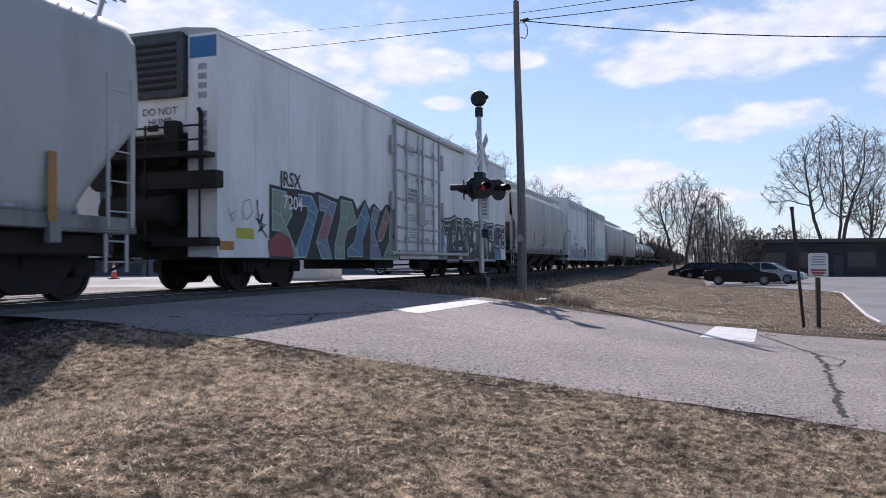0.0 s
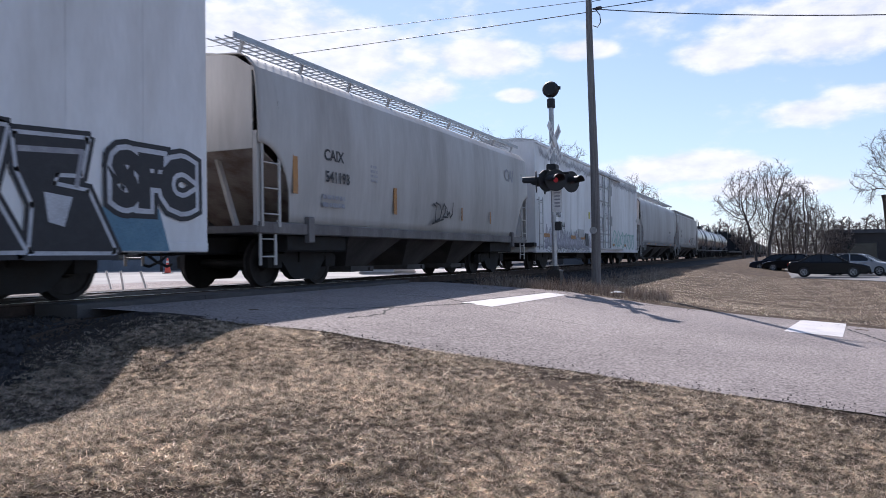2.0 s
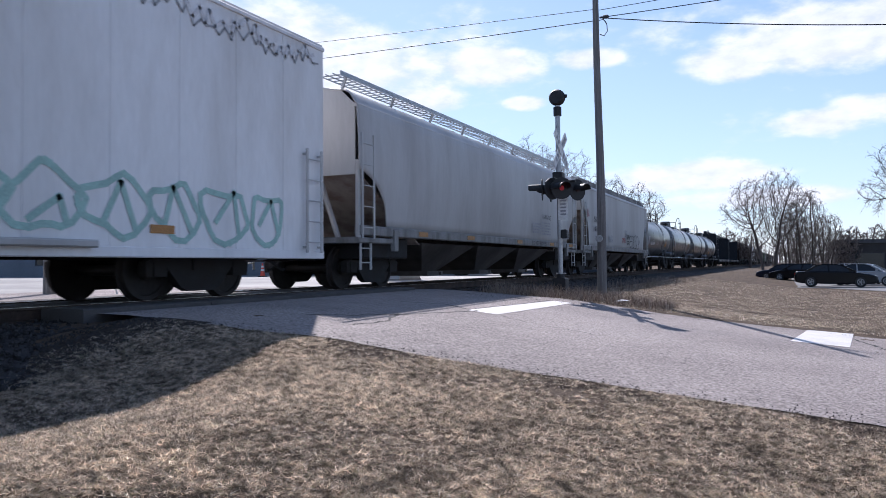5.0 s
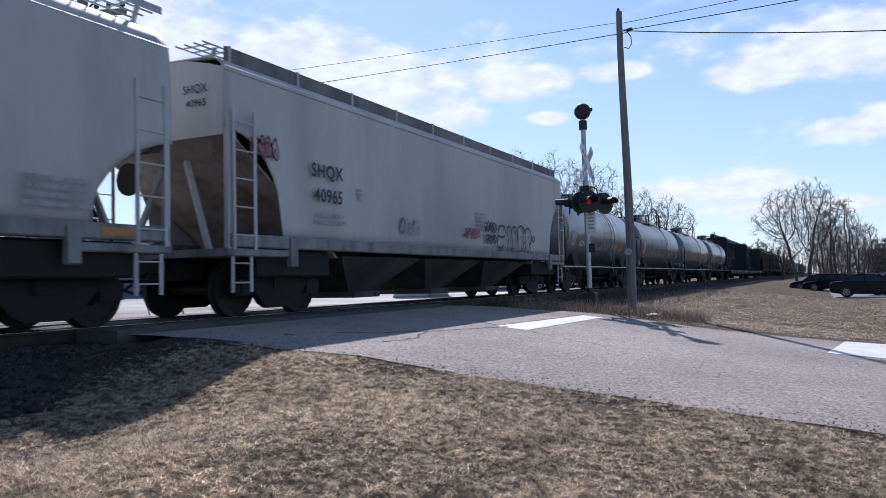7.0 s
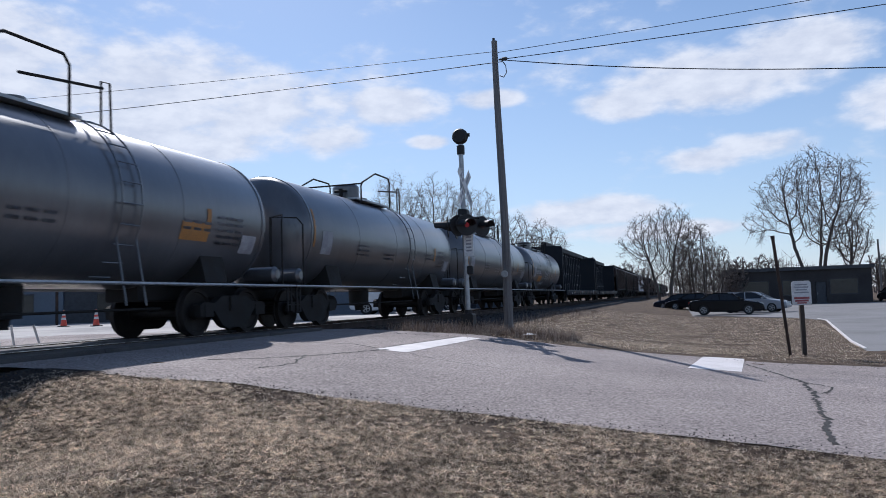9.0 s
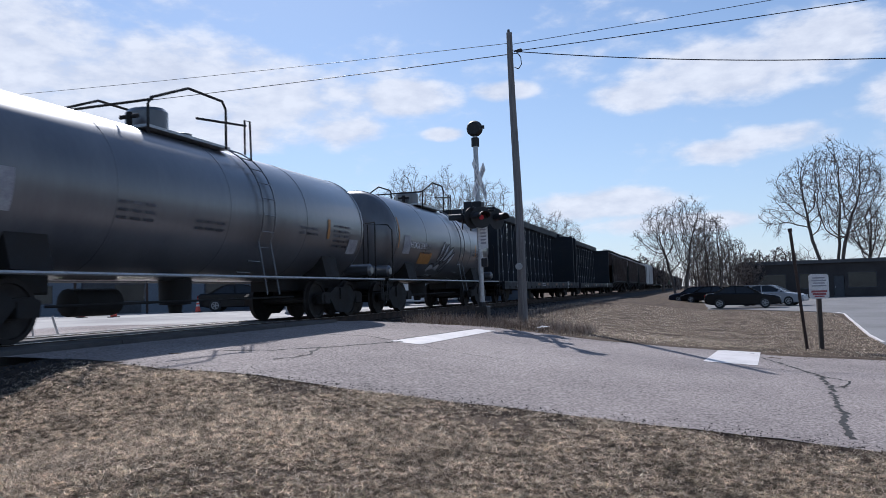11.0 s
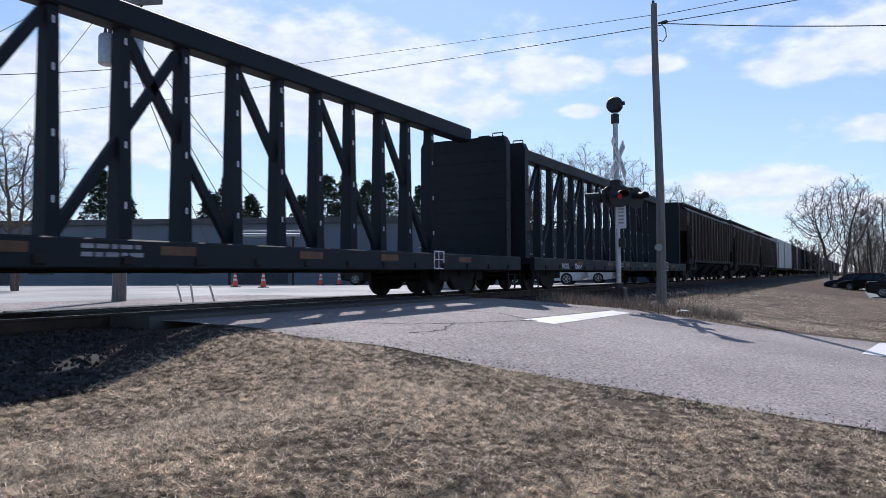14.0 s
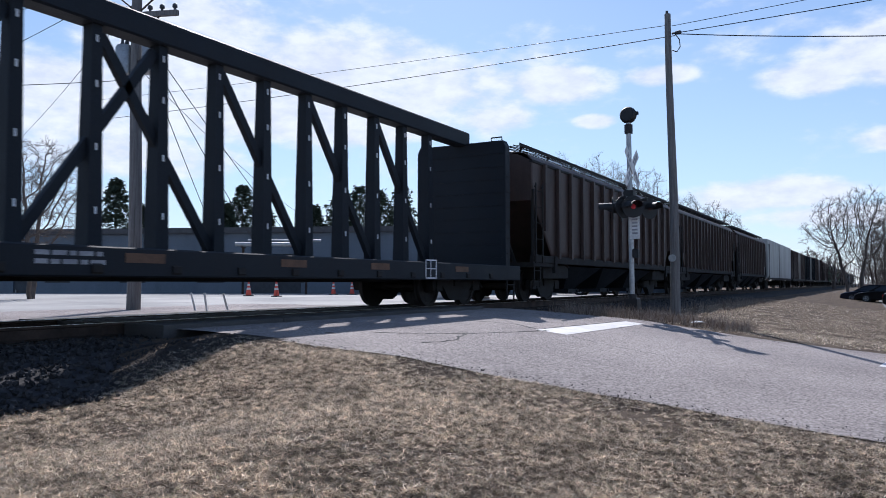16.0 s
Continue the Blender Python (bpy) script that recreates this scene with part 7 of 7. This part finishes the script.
building("workshop", "long low grey-blue metal workshop beyond the street", -52.5, 27.0, 22, 38, 14, 4.7, BLUEWALL,
         [(k * 5.2 + 1.2, 1.8, 1.6, 2.7) for k in range(7)], [(4.2, 1.0, 2.9), (20.2, 3.4, 3.4), (30.6, 1.0, 2.9)])
building("annex", "low grey-blue annex with a flat roof", -22.5, 47.5, 10, 12, 9, 4.2, BLUEWALL, [(1.0, 1.8, 1.5, 2.6), (5.0, 1.8, 1.5, 2.6)], [(8.4, 1.0, 3.0)])
building("shop_building", "low dark single-storey building beside the car park", 4.4, 84.0, 0, 13.6, 14, 3.45, DARKWALL,
         [(1.6, 2.6, 0.9, 2.5), (5.4, 2.6, 0.9, 2.5), (9.8, 2.6, 0.9, 2.5)], [(8.5, 1.0, 2.2)])

# pipe stacked along the workshop front
_x, _y = bearing(42.5, 44)
pipes = thing("steel_pipe_rack", "bright steel pipe carried on a rack before the workshop", "pipe rack", pose(_x, _y, 0.95, 0, 0, 32))
part("pipe", Build().cyl((-2.2, 0, 2.85), (2.2, 0, 2.85), 0.12, 14), GALV, pipes, smooth=40)
part("pipe", Build().cyl((-1.6, 0.5, 3.1), (2.6, 0.5, 3.1), 0.08, 12), GALV, pipes, smooth=40)
for _k in (-1.8, 1.8):
    part("rack_post", Build().box(_k - 0.06, _k + 0.06, 0.19, 0.31, 0, 2.73), RUST, pipes)
    part("rack_arm", Build().box(_k - 0.05, _k + 0.05, -0.2, 0.7, 2.65, 2.73), RUST, pipes)


# ---- parked cars ----
def car_paint(name, rgb, gloss=0.7):
    return material(name, rgb, 0.22, 0.0, alt=tuple(c * 0.85 for c in rgb), scale=1.0, amount=0.3, grain=20, grain_amount=0.03, bump=0.0, specular=gloss)


TYRE = material("tyre_rubber", (0.02, 0.02, 0.02), 0.85)
TAIL = material("red_tail_lamp", (0.25, 0.01, 0.01), 0.2)


def car(label, x, y, z, turn, paint, tall=False, group="parked cars"):
    """A saloon or, when tall, a sport utility car; its nose points along +x."""
    ob = thing("car", label, "car", pose(x, y, z, 0, 0, turn), group=group)
    L, W = 2.32, 0.9
    up = 0.22 if tall else 0.0
    low = [(-L, 0.42), (-L + 0.08, 0.3), (-1.75, 0.22), (1.75, 0.22), (L - 0.1, 0.28), (L, 0.45), (L - 0.03, 0.66), (L - 0.35, 0.8 + up), (1.0, 0.95 + up), (0.6, 0.98 + up), (-1.55, 1.0 + up), (-L + 0.12, 0.98 + up), (-L, 0.8 + up)]
    b = Build()
    n = len(low)
    secs = [(-W, 0.96), (-W + 0.1, 1.0), (W - 0.1, 1.0), (W, 0.96)]
    for yy, f in secs:
        b.v += [(px * f, yy, 0.22 + (pz - 0.22) * (1.0 if f == 1 else 0.97)) for px, pz in low]
    for j in range(3):
        b.f += [(j * n + k, j * n + (k + 1) % n, (j + 1) * n + (k + 1) % n, (j + 1) * n + k) for k in range(n)]
    b.f += [tuple(range(n)), tuple(3 * n + k for k in range(n - 1, -1, -1))]
    b.mi = [0] * len(b.f)
    body = part("body", b, paint, ob, smooth=35)
    md = body.modifiers.new("round", "BEVEL")
    md.width, md.segments, md.limit_method, md.angle_limit = 0.05, 2, "ANGLE", radians(35)
    cab = [(-1.68 if not tall else -2.1, 0.98 + up), (1.15, 0.93 + up), (0.35, 1.36 + up), (0.05, 1.43 + up), (-0.72, 1.44 + up), (-1.0 if not tall else -1.85, 1.36 + up)]
    g = Build()
    m = len(cab)
    g.v = [(px, s * (W - 0.07 - 0.17 * (pz - 0.93 - up) / 0.5), pz) for s in (-1, 1) for px, pz in cab]
    g.f = [tuple(range(m)), tuple(range(2 * m - 1, m - 1, -1))] + [(k, (k + 1) % m, m + (k + 1) % m, m + k) for k in range(m)]
    g.mi = [0] * len(g.f)
    part("cabin_glass", g, GLASS, ob, "dark glazed cabin")
    roof = Build()
    rp = [(0.34, 1.375 + up), (0.05, 1.445 + up), (-0.72, 1.455 + up), (-1.01 if not tall else -1.86, 1.37 + up)]
    for s in (-1, 1):
        roof.v += [(px, s * (W - 0.19), pz) for px, pz in rp]
    roof.f = [(k, k + 1, 5 + k, 4 + k) for k in range(3)]
    roof.mi = [0] * 3
    rf = part("roof", roof, paint, ob, smooth=50)
    rf.modifiers.new("thickness", "SOLIDIFY").thickness = 0.03
    for s in (-1, 1):
        for pa, pc in (((1.15, 0.93), (0.34, 1.38)), ((-0.35, 0.96), (-0.4, 1.42)), ((-1.68 if not tall else -2.1, 0.98), (-1.01 if not tall else -1.86, 1.37))):
            part("pillar", Build().beam((pa[0], s * (W - 0.06), pa[1] + up), (pc[0], s * (W - 0.2), pc[1] + up), 0.06, 0.07), paint, ob)
        part("mirror", Build().cbox(0.75, 0.9, s * (W + 0.09) - 0.08, s * (W + 0.09) + 0.08, 0.95 + up, 1.08 + up, 0.03), paint, ob)
        part("headlight", Build().cbox(L - 0.3, L - 0.02, s * 0.62 - 0.16, s * 0.62 + 0.16, 0.6, 0.72, 0.03), GALV, ob, "clear headlight")
        part("tail_light", Build().cbox(-L - 0.01, -L + 0.12, s * 0.66 - 0.14, s * 0.66 + 0.14, 0.72, 0.9 + up, 0.03), TAIL, ob, "red tail light")
        for px in (-1.38, 1.38):
            wh = part("wheel", Build().lathe([(-0.1, 0.2), (-0.1, 0.3), (-0.07, 0.335), (0.07, 0.335), (0.1, 0.3), (0.1, 0.2)], "y", (px, s * (W - 0.09), 0.335), 22), TYRE, ob, smooth=40)
            rim = Build().lathe([(s * 0.09, 0.21), (s * 0.105, 0.2), (s * 0.1, 0.17), (s * 0.06, 0.0)], "y", (px, s * (W - 0.09), 0.335), 18)
            for k in range(5):
                a = k * 2 * math.pi / 5
                rim.beam((px, s * (W + 0.012), 0.335), (px + 0.19 * math.cos(a), s * (W + 0.018), 0.335 + 0.19 * math.sin(a)), 0.03, 0.05)
            part("rim", rim, GALV, wh, "bright alloy rim")
    part("bumper", Build().cbox(L - 0.14, L + 0.02, -W + 0.12, W - 0.12, 0.3, 0.5, 0.04), paint, ob)
    part("number_plate", Build().box(-L - 0.015, -L - 0.005, -0.26, 0.26, 0.56, 0.68), SIGNWHITE, ob)
    return ob


BLACKCAR = car_paint("black_car_paint", (0.008, 0.009, 0.011), 0.25)
SILVERCAR = car_paint("silver_car_paint", (0.35, 0.36, 0.38))
WHITEAUTO = car_paint("white_car_paint", (0.7, 0.71, 0.72))
BLUECAR = car_paint("dark_blue_car_paint", (0.015, 0.02, 0.035), 0.3)
car("dark glossy saloon car parked across the car park", *bearing(-2.95, 53.6), 0.03, -5, BLACKCAR)
car("silver saloon car parked behind a dark one", *bearing(-4.75, 57.5), 0.03, -18, SILVERCAR)
car("silver saloon car in the car park row", *bearing(-4.0, 61.5), 0.03, -18, SILVERCAR)
car("dark saloon car at the row's far end", *bearing(0.15, 74.0), 0.03, 165, BLUECAR)
car("dark saloon car parked near the thicket", *bearing(-0.75, 71.0), 0.03, 165, BLACKCAR)
car("dark car beside the shop building", *bearing(-13.3, 88.0), 0.03, 95, BLACKCAR)
car("white sport utility car parked beyond the track", *bearing(21.3, 41.0), 0.95, 12, WHITEAUTO, True)
car("white saloon car parked beyond the track", *bearing(18.8, 47.0), 0.95, 12, WHITEAUTO)
car("dark car standing on the far street", *bearing(33.5, 43.0), 0.95, 25, BLACKCAR)

# ---- trees ----
BARK = material("grey_brown_bark", (0.13, 0.105, 0.09), 0.95, alt=(0.07, 0.058, 0.052), stretch=(6, 6, 1), scale=2, amount=0.8)
TWIG = material("fine_twigs", (0.17, 0.14, 0.125), 0.95, alt=(0.09, 0.075, 0.068), scale=2)
NEEDLE = straw("dark_pine_needles", [(0.025, 0.035, 0.025), (0.055, 0.075, 0.045), (0.04, 0.055, 0.038), (0.07, 0.085, 0.06)])


def bare_tree(label, x, y, z, height, wide, seed, trunks=1, twig=0.014, low=0.3, points=700, lobes=(), lean=0.0, fan=0.5):
    """A leafless tree whose limbs grow towards points scattered through its crown.
    wide: the crown's half width; low: where the crown begins, as a share of the height; lobes: further (x, z, half width, half height)."""
    rng, rnd = np.random.default_rng(seed), random.Random(seed)
    ob = thing("tree", label, "tree", pose(x, y, z), group="bare trees")
    ca = math.atan2(y, x) - math.pi / 2                 # crowns are laid out across the line of sight from the road
    mid, half = height * (1 + low) / 2, height * (1 - low) / 2
    aim = []
    shapes = [(lean, mid, wide, half)] + list(lobes)
    total = sum(w * w * h for _, _, w, h in shapes)
    for cx, cz, w, h in shapes:
        n = max(30, int(points * w * w * h / total))
        d = rng.normal(size=(n, 3))
        d /= np.linalg.norm(d, axis=1)[:, None]
        d *= (rng.uniform(0.02, 1.0, n) ** 0.38)[:, None] * (1 + 0.14 * np.sin(5 * d[:, 0] + seed) * np.cos(4 * d[:, 2] + 2 * seed))[:, None]
        p = d * (w, w * 0.8, h) + (cx, 0, cz)
        p[:, 0] -= (p[:, 0] - cx) * 0.35 * np.clip((mid - p[:, 2]) / half, 0, 1)
        aim.append(p)
    aim = np.concatenate(aim)
    step = height * 0.021
    pos, par = [], []
    for t in range(trunks):
        a = 2 * math.pi * t / trunks + seed
        q = Vector((0.25 * math.cos(a), 0.25 * math.sin(a), -0.3)) if trunks > 1 else Vector((0, 0, -0.3))
        d = Vector((math.cos(a) * 0.28, math.sin(a) * 0.28, 1)).normalized() if trunks > 1 else Vector((lean * 0.02, 0, 1)).normalized()
        last = -1
        while q.z < height * low * fan:
            pos.append(tuple(q))
            par.append(last)
            last = len(pos) - 1
            d = (d + Vector((rnd.gauss(0, 0.05), rnd.gauss(0, 0.05), 0.03))).normalized()
            q = q + d * step
    node = np.array(pos)
    near_d, near_i = np.full(len(aim), 1e9), np.zeros(len(aim), int)
    first, kids = 0, {}
    for _ in range(130):
        fresh = node[first:]
        if len(fresh) == 0 or len(aim) == 0:
            break
        dist = np.linalg.norm(aim[:, None] - fresh[None], axis=2)
        k = dist.argmin(1)
        dm = dist[np.arange(len(aim)), k]
        closer = dm < near_d
        near_d[closer], near_i[closer] = dm[closer], k[closer] + first
        live = near_d > step * 1.3
        aim, near_d, near_i = aim[live], near_d[live], near_i[live]
        first = len(node)
        grown = []
        for i in np.unique(near_i):
            v = aim[near_i == i] - node[i]
            v = (v / np.linalg.norm(v, axis=1)[:, None]).sum(0)
            back = node[i] - node[par[i]] if par[i] >= 0 else np.array((0, 0, step))
            v = v / (np.linalg.norm(v) + 1e-6) + 0.7 * back / step + rng.normal(0, 0.16, 3)
            if kids.get(i, 0) >= 3:
                continue
            kids[i] = kids.get(i, 0) + 1
            grown.append(node[i] + v / np.linalg.norm(v) * step)
            par.append(int(i))
        if not grown:
            break
        node = np.concatenate([node, np.array(grown)])
    n = len(node)
    flow = np.zeros(n)
    for i in range(n - 1, -1, -1):
        flow[i] = max(flow[i], 1.0)
        if par[i] >= 0:
            flow[par[i]] += flow[i]
    rad = twig * flow ** 0.46
    rot = Matrix.Rotation(ca, 3, "Z")
    pts = [rot @ Vector(p) for p in node]
    heavy = {}
    for i in range(n):
        if par[i] >= 0 and (par[i] not in heavy or flow[i] > flow[heavy[par[i]]]):
            heavy[par[i]] = i
    stem, limbs, twigs = Build(), Build(), Build()
    for i in range(n):
        if par[i] >= 0 and heavy[par[i]] == i:
            continue
        chain = [par[i], i] if par[i] >= 0 else [i]     # one bar from each fork to its tip
        while chain[-1] in heavy:
            chain.append(heavy[chain[-1]])
        r0 = rad[chain[1]] if par[i] >= 0 else rad[i]
        if len(chain) > 1:
            target = stem if par[i] < 0 else (limbs if r0 > twig * 2.6 else twigs)
            sides = 8 if par[i] < 0 else (5 if r0 > twig * 2.6 else 3)
            start = len(target.v)
            target.tube([pts[k] for k in chain], 1.0, sides, 1.0)
            for j, k in enumerate(chain):               # each ring takes its own girth
                r = min(r0, rad[k]) if j or par[i] < 0 else r0
                for e in range(start + j * sides, start + (j + 1) * sides):
                    target.v[e] = tuple(pts[k] + (Vector(target.v[e]) - pts[k]) * r)
    for i in range(n):                                  # fine twigs
        if flow[i] < 9:
            for _ in range(3 if flow[i] < 2.5 else 2):
                d = (pts[i] - pts[par[i]]).normalized() * 0.7 + Vector((rnd.gauss(0, 0.6), rnd.gauss(0, 0.6), rnd.gauss(0.15, 0.5)))
                d = d.normalized() * height * rnd.uniform(0.022, 0.062)
                twigs.cyl(pts[i], pts[i] + d, twig * 0.8, 3, twig * 0.3, caps=False)
                for f in (0.6,):
                    e = (d.normalized() + Vector((rnd.gauss(0, 0.6), rnd.gauss(0, 0.6), rnd.gauss(0.1, 0.5)))).normalized() * d.length * rnd.uniform(0.3, 0.6)
                    twigs.cyl(pts[i] + d * f, pts[i] + d * f + e, twig * 0.5, 3, twig * 0.25, caps=False)
    part("trunk", stem, BARK, ob, smooth=60)
    part("branch_work", limbs, BARK, ob, smooth=60)
    me = bpy.data.meshes.new("crown")
    me.from_pydata(twigs.v, [], twigs.f)
    me.materials.append(TWIG)
    part("crown", me, None, ob, "open leafless crown of fine twigs")
    return ob


def conifer(x, y, z, height, seed, wide=0.42):
    """A pine: a trunk and layered boughs of needle clumps."""
    rnd = random.Random(seed)
    ob = thing("pine_tree", "dark evergreen pine beyond the buildings", "tree", pose(x, y, z), group="pine trees")
    part("trunk", Build().cyl((0, 0, -0.2), (0, 0, height * 0.97), height * 0.02, 8, 0.03), BARK, ob)
    b = Build()
    for k in range(1300):
        f, a_ = rnd.uniform(0.2, 1.0), rnd.uniform(0, 6.28)
        rad = height * wide * (1.08 - f) ** 0.8 * (0.8 + 0.25 * math.sin(f * 23 + seed) * math.sin(a_ * 3 + seed)) * math.sqrt(rnd.uniform(0.05, 1))
        a = a_
        c = Vector((rad * math.cos(a), rad * math.sin(a), height * f + rnd.gauss(0, 0.12)))
        s = rnd.uniform(0.18, 0.42)
        for j in range(3):
            u, v = Vector((rnd.gauss(0, 1), rnd.gauss(0, 1), rnd.gauss(0, 0.5))).normalized() * s, Vector((rnd.gauss(0, 1), rnd.gauss(0, 1), rnd.gauss(0, 0.5))).normalized() * s * 0.5
            b.add([c - u, c + v, c + u], [(0, 1, 2)])
    part("crown", b, NEEDLE, ob, "dark needled crown")


bare_tree("bare spreading tree beside the track", *bearing(1.2, 76), 0.2, 9.8, 3.7, 3, 2, 0.012, 0.28, 1300, ((-2.6, 6.0, 1.9, 1.4), (1.6, 7.0, 2.0, 2.2)), 0.0, 0.55)
bare_tree("large bare tree with tall sinuous limbs behind the shop", *bearing(-8.9, 104), 0, 18.8, 5.9, 12, 3, 0.02, 0.34, 1700, ((-6.2, 9.6, 2.6, 2.4), (-3.4, 12.6, 3.6, 4.0), (4.0, 12.5, 2.6, 3.8)), 0.9, 0.5)
bare_tree("bare branching tree behind the shop", *bearing(-11.0, 107), 0, 11.5, 2.6, 33, 1, 0.022, 0.3, 600)
for _k, (_a, _d, _h, _w) in enumerate(((-0.2, 79, 7.6, 1.6), (-1.3, 78, 8.3, 2.0), (-2.4, 80, 6.4, 1.8), (-3.4, 83, 4.8, 1.7), (-0.9, 83, 6.0, 2.4))):
    bare_tree("dense leafless thicket tree by the car park", *bearing(_a, _d), 0.0, _h, _w, 40 + _k, 3, 0.012, 0.1, 800)
for _k, (_a, _d, _h) in enumerate(((12.4, 56, 7.0), (15.3, 54, 8.8), (18.0, 56, 10.0), (20.8, 55, 10.0), (10.0, 66, 7.2), (23.0, 58, 8.8))):
    bare_tree("bare tree rising behind the train", *bearing(_a, _d), 0.9, _h, 2.3, 60 + _k, 1, 0.0085, 0.3, 750)
for _k, (_a, _d, _h) in enumerate(((58.5, 34, 6.6), (62, 38, 7.5), (66, 36, 7.0))):
    bare_tree("bare tree beside the workshop", *bearing(_a, _d), 0.9, _h, 2.2, 80 + _k, 2, 0.01, 0.25, 600)
for _k, (_a, _d, _h) in enumerate(((53.4, 70, 8.2), (51.8, 74, 6.8), (46.0, 72, 7.0), (44.8, 74, 8.6), (43.2, 78, 7.4), (39.5, 76, 7.2), (37.6, 74, 8.8), (36.2, 78, 9.2), (34.6, 76, 8.6), (33.0, 80, 9.8), (30.5, 78, 8.4), (28, 82, 8.4), (25, 84, 8.0), (22.5, 80, 7.6), (19.5, 90, 8.0))):
    conifer(*bearing(_a, _d), 0.9, _h * 1.15, 100 + _k)
for _k, (_a, _d, _h) in enumerate(((-5.5, 120, 6.8), (-4.0, 125, 6.5), (-12.8, 115, 6.0), (-14.5, 118, 6.5), (-16.5, 112, 6.5), (3.6, 160, 8.5), (5.0, 170, 8.0), (2.4, 150, 7.0))):
    bare_tree("small bare tree in the distance", *bearing(_a, _d), 0.0, _h, 2.6, 120 + _k, 2, 0.035, 0.22, 260)
utility_pole("distant wooden utility pole with a crossarm", *bearing(-11.0, 118), 0, 9.5, 0.15, 0.1, (0, 0), ((0, 9.3, 1.3),))
utility_pole("distant wooden utility pole", *bearing(-12.6, 112), 0, 7.6, 0.16, 0.11)
# low far woods along the horizon
_b, _rnd = Build(), random.Random(9)
for _k in range(3600):
    _a, _d = _rnd.uniform(-35, 70), _rnd.uniform(170, 260)
    if -2 < _a < 5 and _d < 200:
        continue
    _x, _y = bearing(_a, _d)
    _h = _rnd.uniform(3.5, 7.5) * (1 + 0.3 * math.sin(_a * 0.7))
    _lean = _rnd.gauss(0, 0.6)
    _b.cyl((_x, _y, 0), (_x + _lean, _y, _h), 0.12, 3, 0.02, caps=False)
    for _j in range(4):
        _z = _h * _rnd.uniform(0.3, 0.9)
        _b.cyl((_x + _lean * 0.5, _y, _z), (_x + _rnd.gauss(0, 1.6), _y, _z + _rnd.uniform(0.5, 2.0)), 0.06, 3, 0.015, caps=False)
_me = bpy.data.meshes.new("far_woods")
_me.from_pydata(_b.v, [], _b.f)
_me.materials.append(TWIG)
tagged(new("far_woods", _me), "far belt of bare winter woodland on the horizon", "woodland", kind="stuff")
# scrap of paper by the weeds
solid("paper_litter", Build().add([(0, 0, 0.02), (0.3, 0.05, 0.04), (0.33, 0.2, 0.03), (0.05, 0.18, 0.02), (0.15, 0.1, 0.07)], [(0, 1, 4), (1, 2, 4), (2, 3, 4), (3, 0, 4)]), SIGNWHITE,
      "crumpled scrap of white paper on the verge", "litter", at=pose(-3.55, 16.95, 0.72))


def motions():
    """Every car rolls at one speed; its wheels turn with it."""
    for ob, y in CARS:
        walk(ob, [(t, pose(TRACK_X, y - SPEED * t, RAIL_Z)) for t in range(0, 17)])
    step = math.degrees(SPEED / WHEEL_R) / FPS
    turns = [(k / FPS, k * step) for k in range(16 * FPS + 1)]
    for ob, y in WHEELSETS:
        walk(ob, [(t, pose(0, y, WHEEL_R, a % 360)) for t, a in turns])


motions()
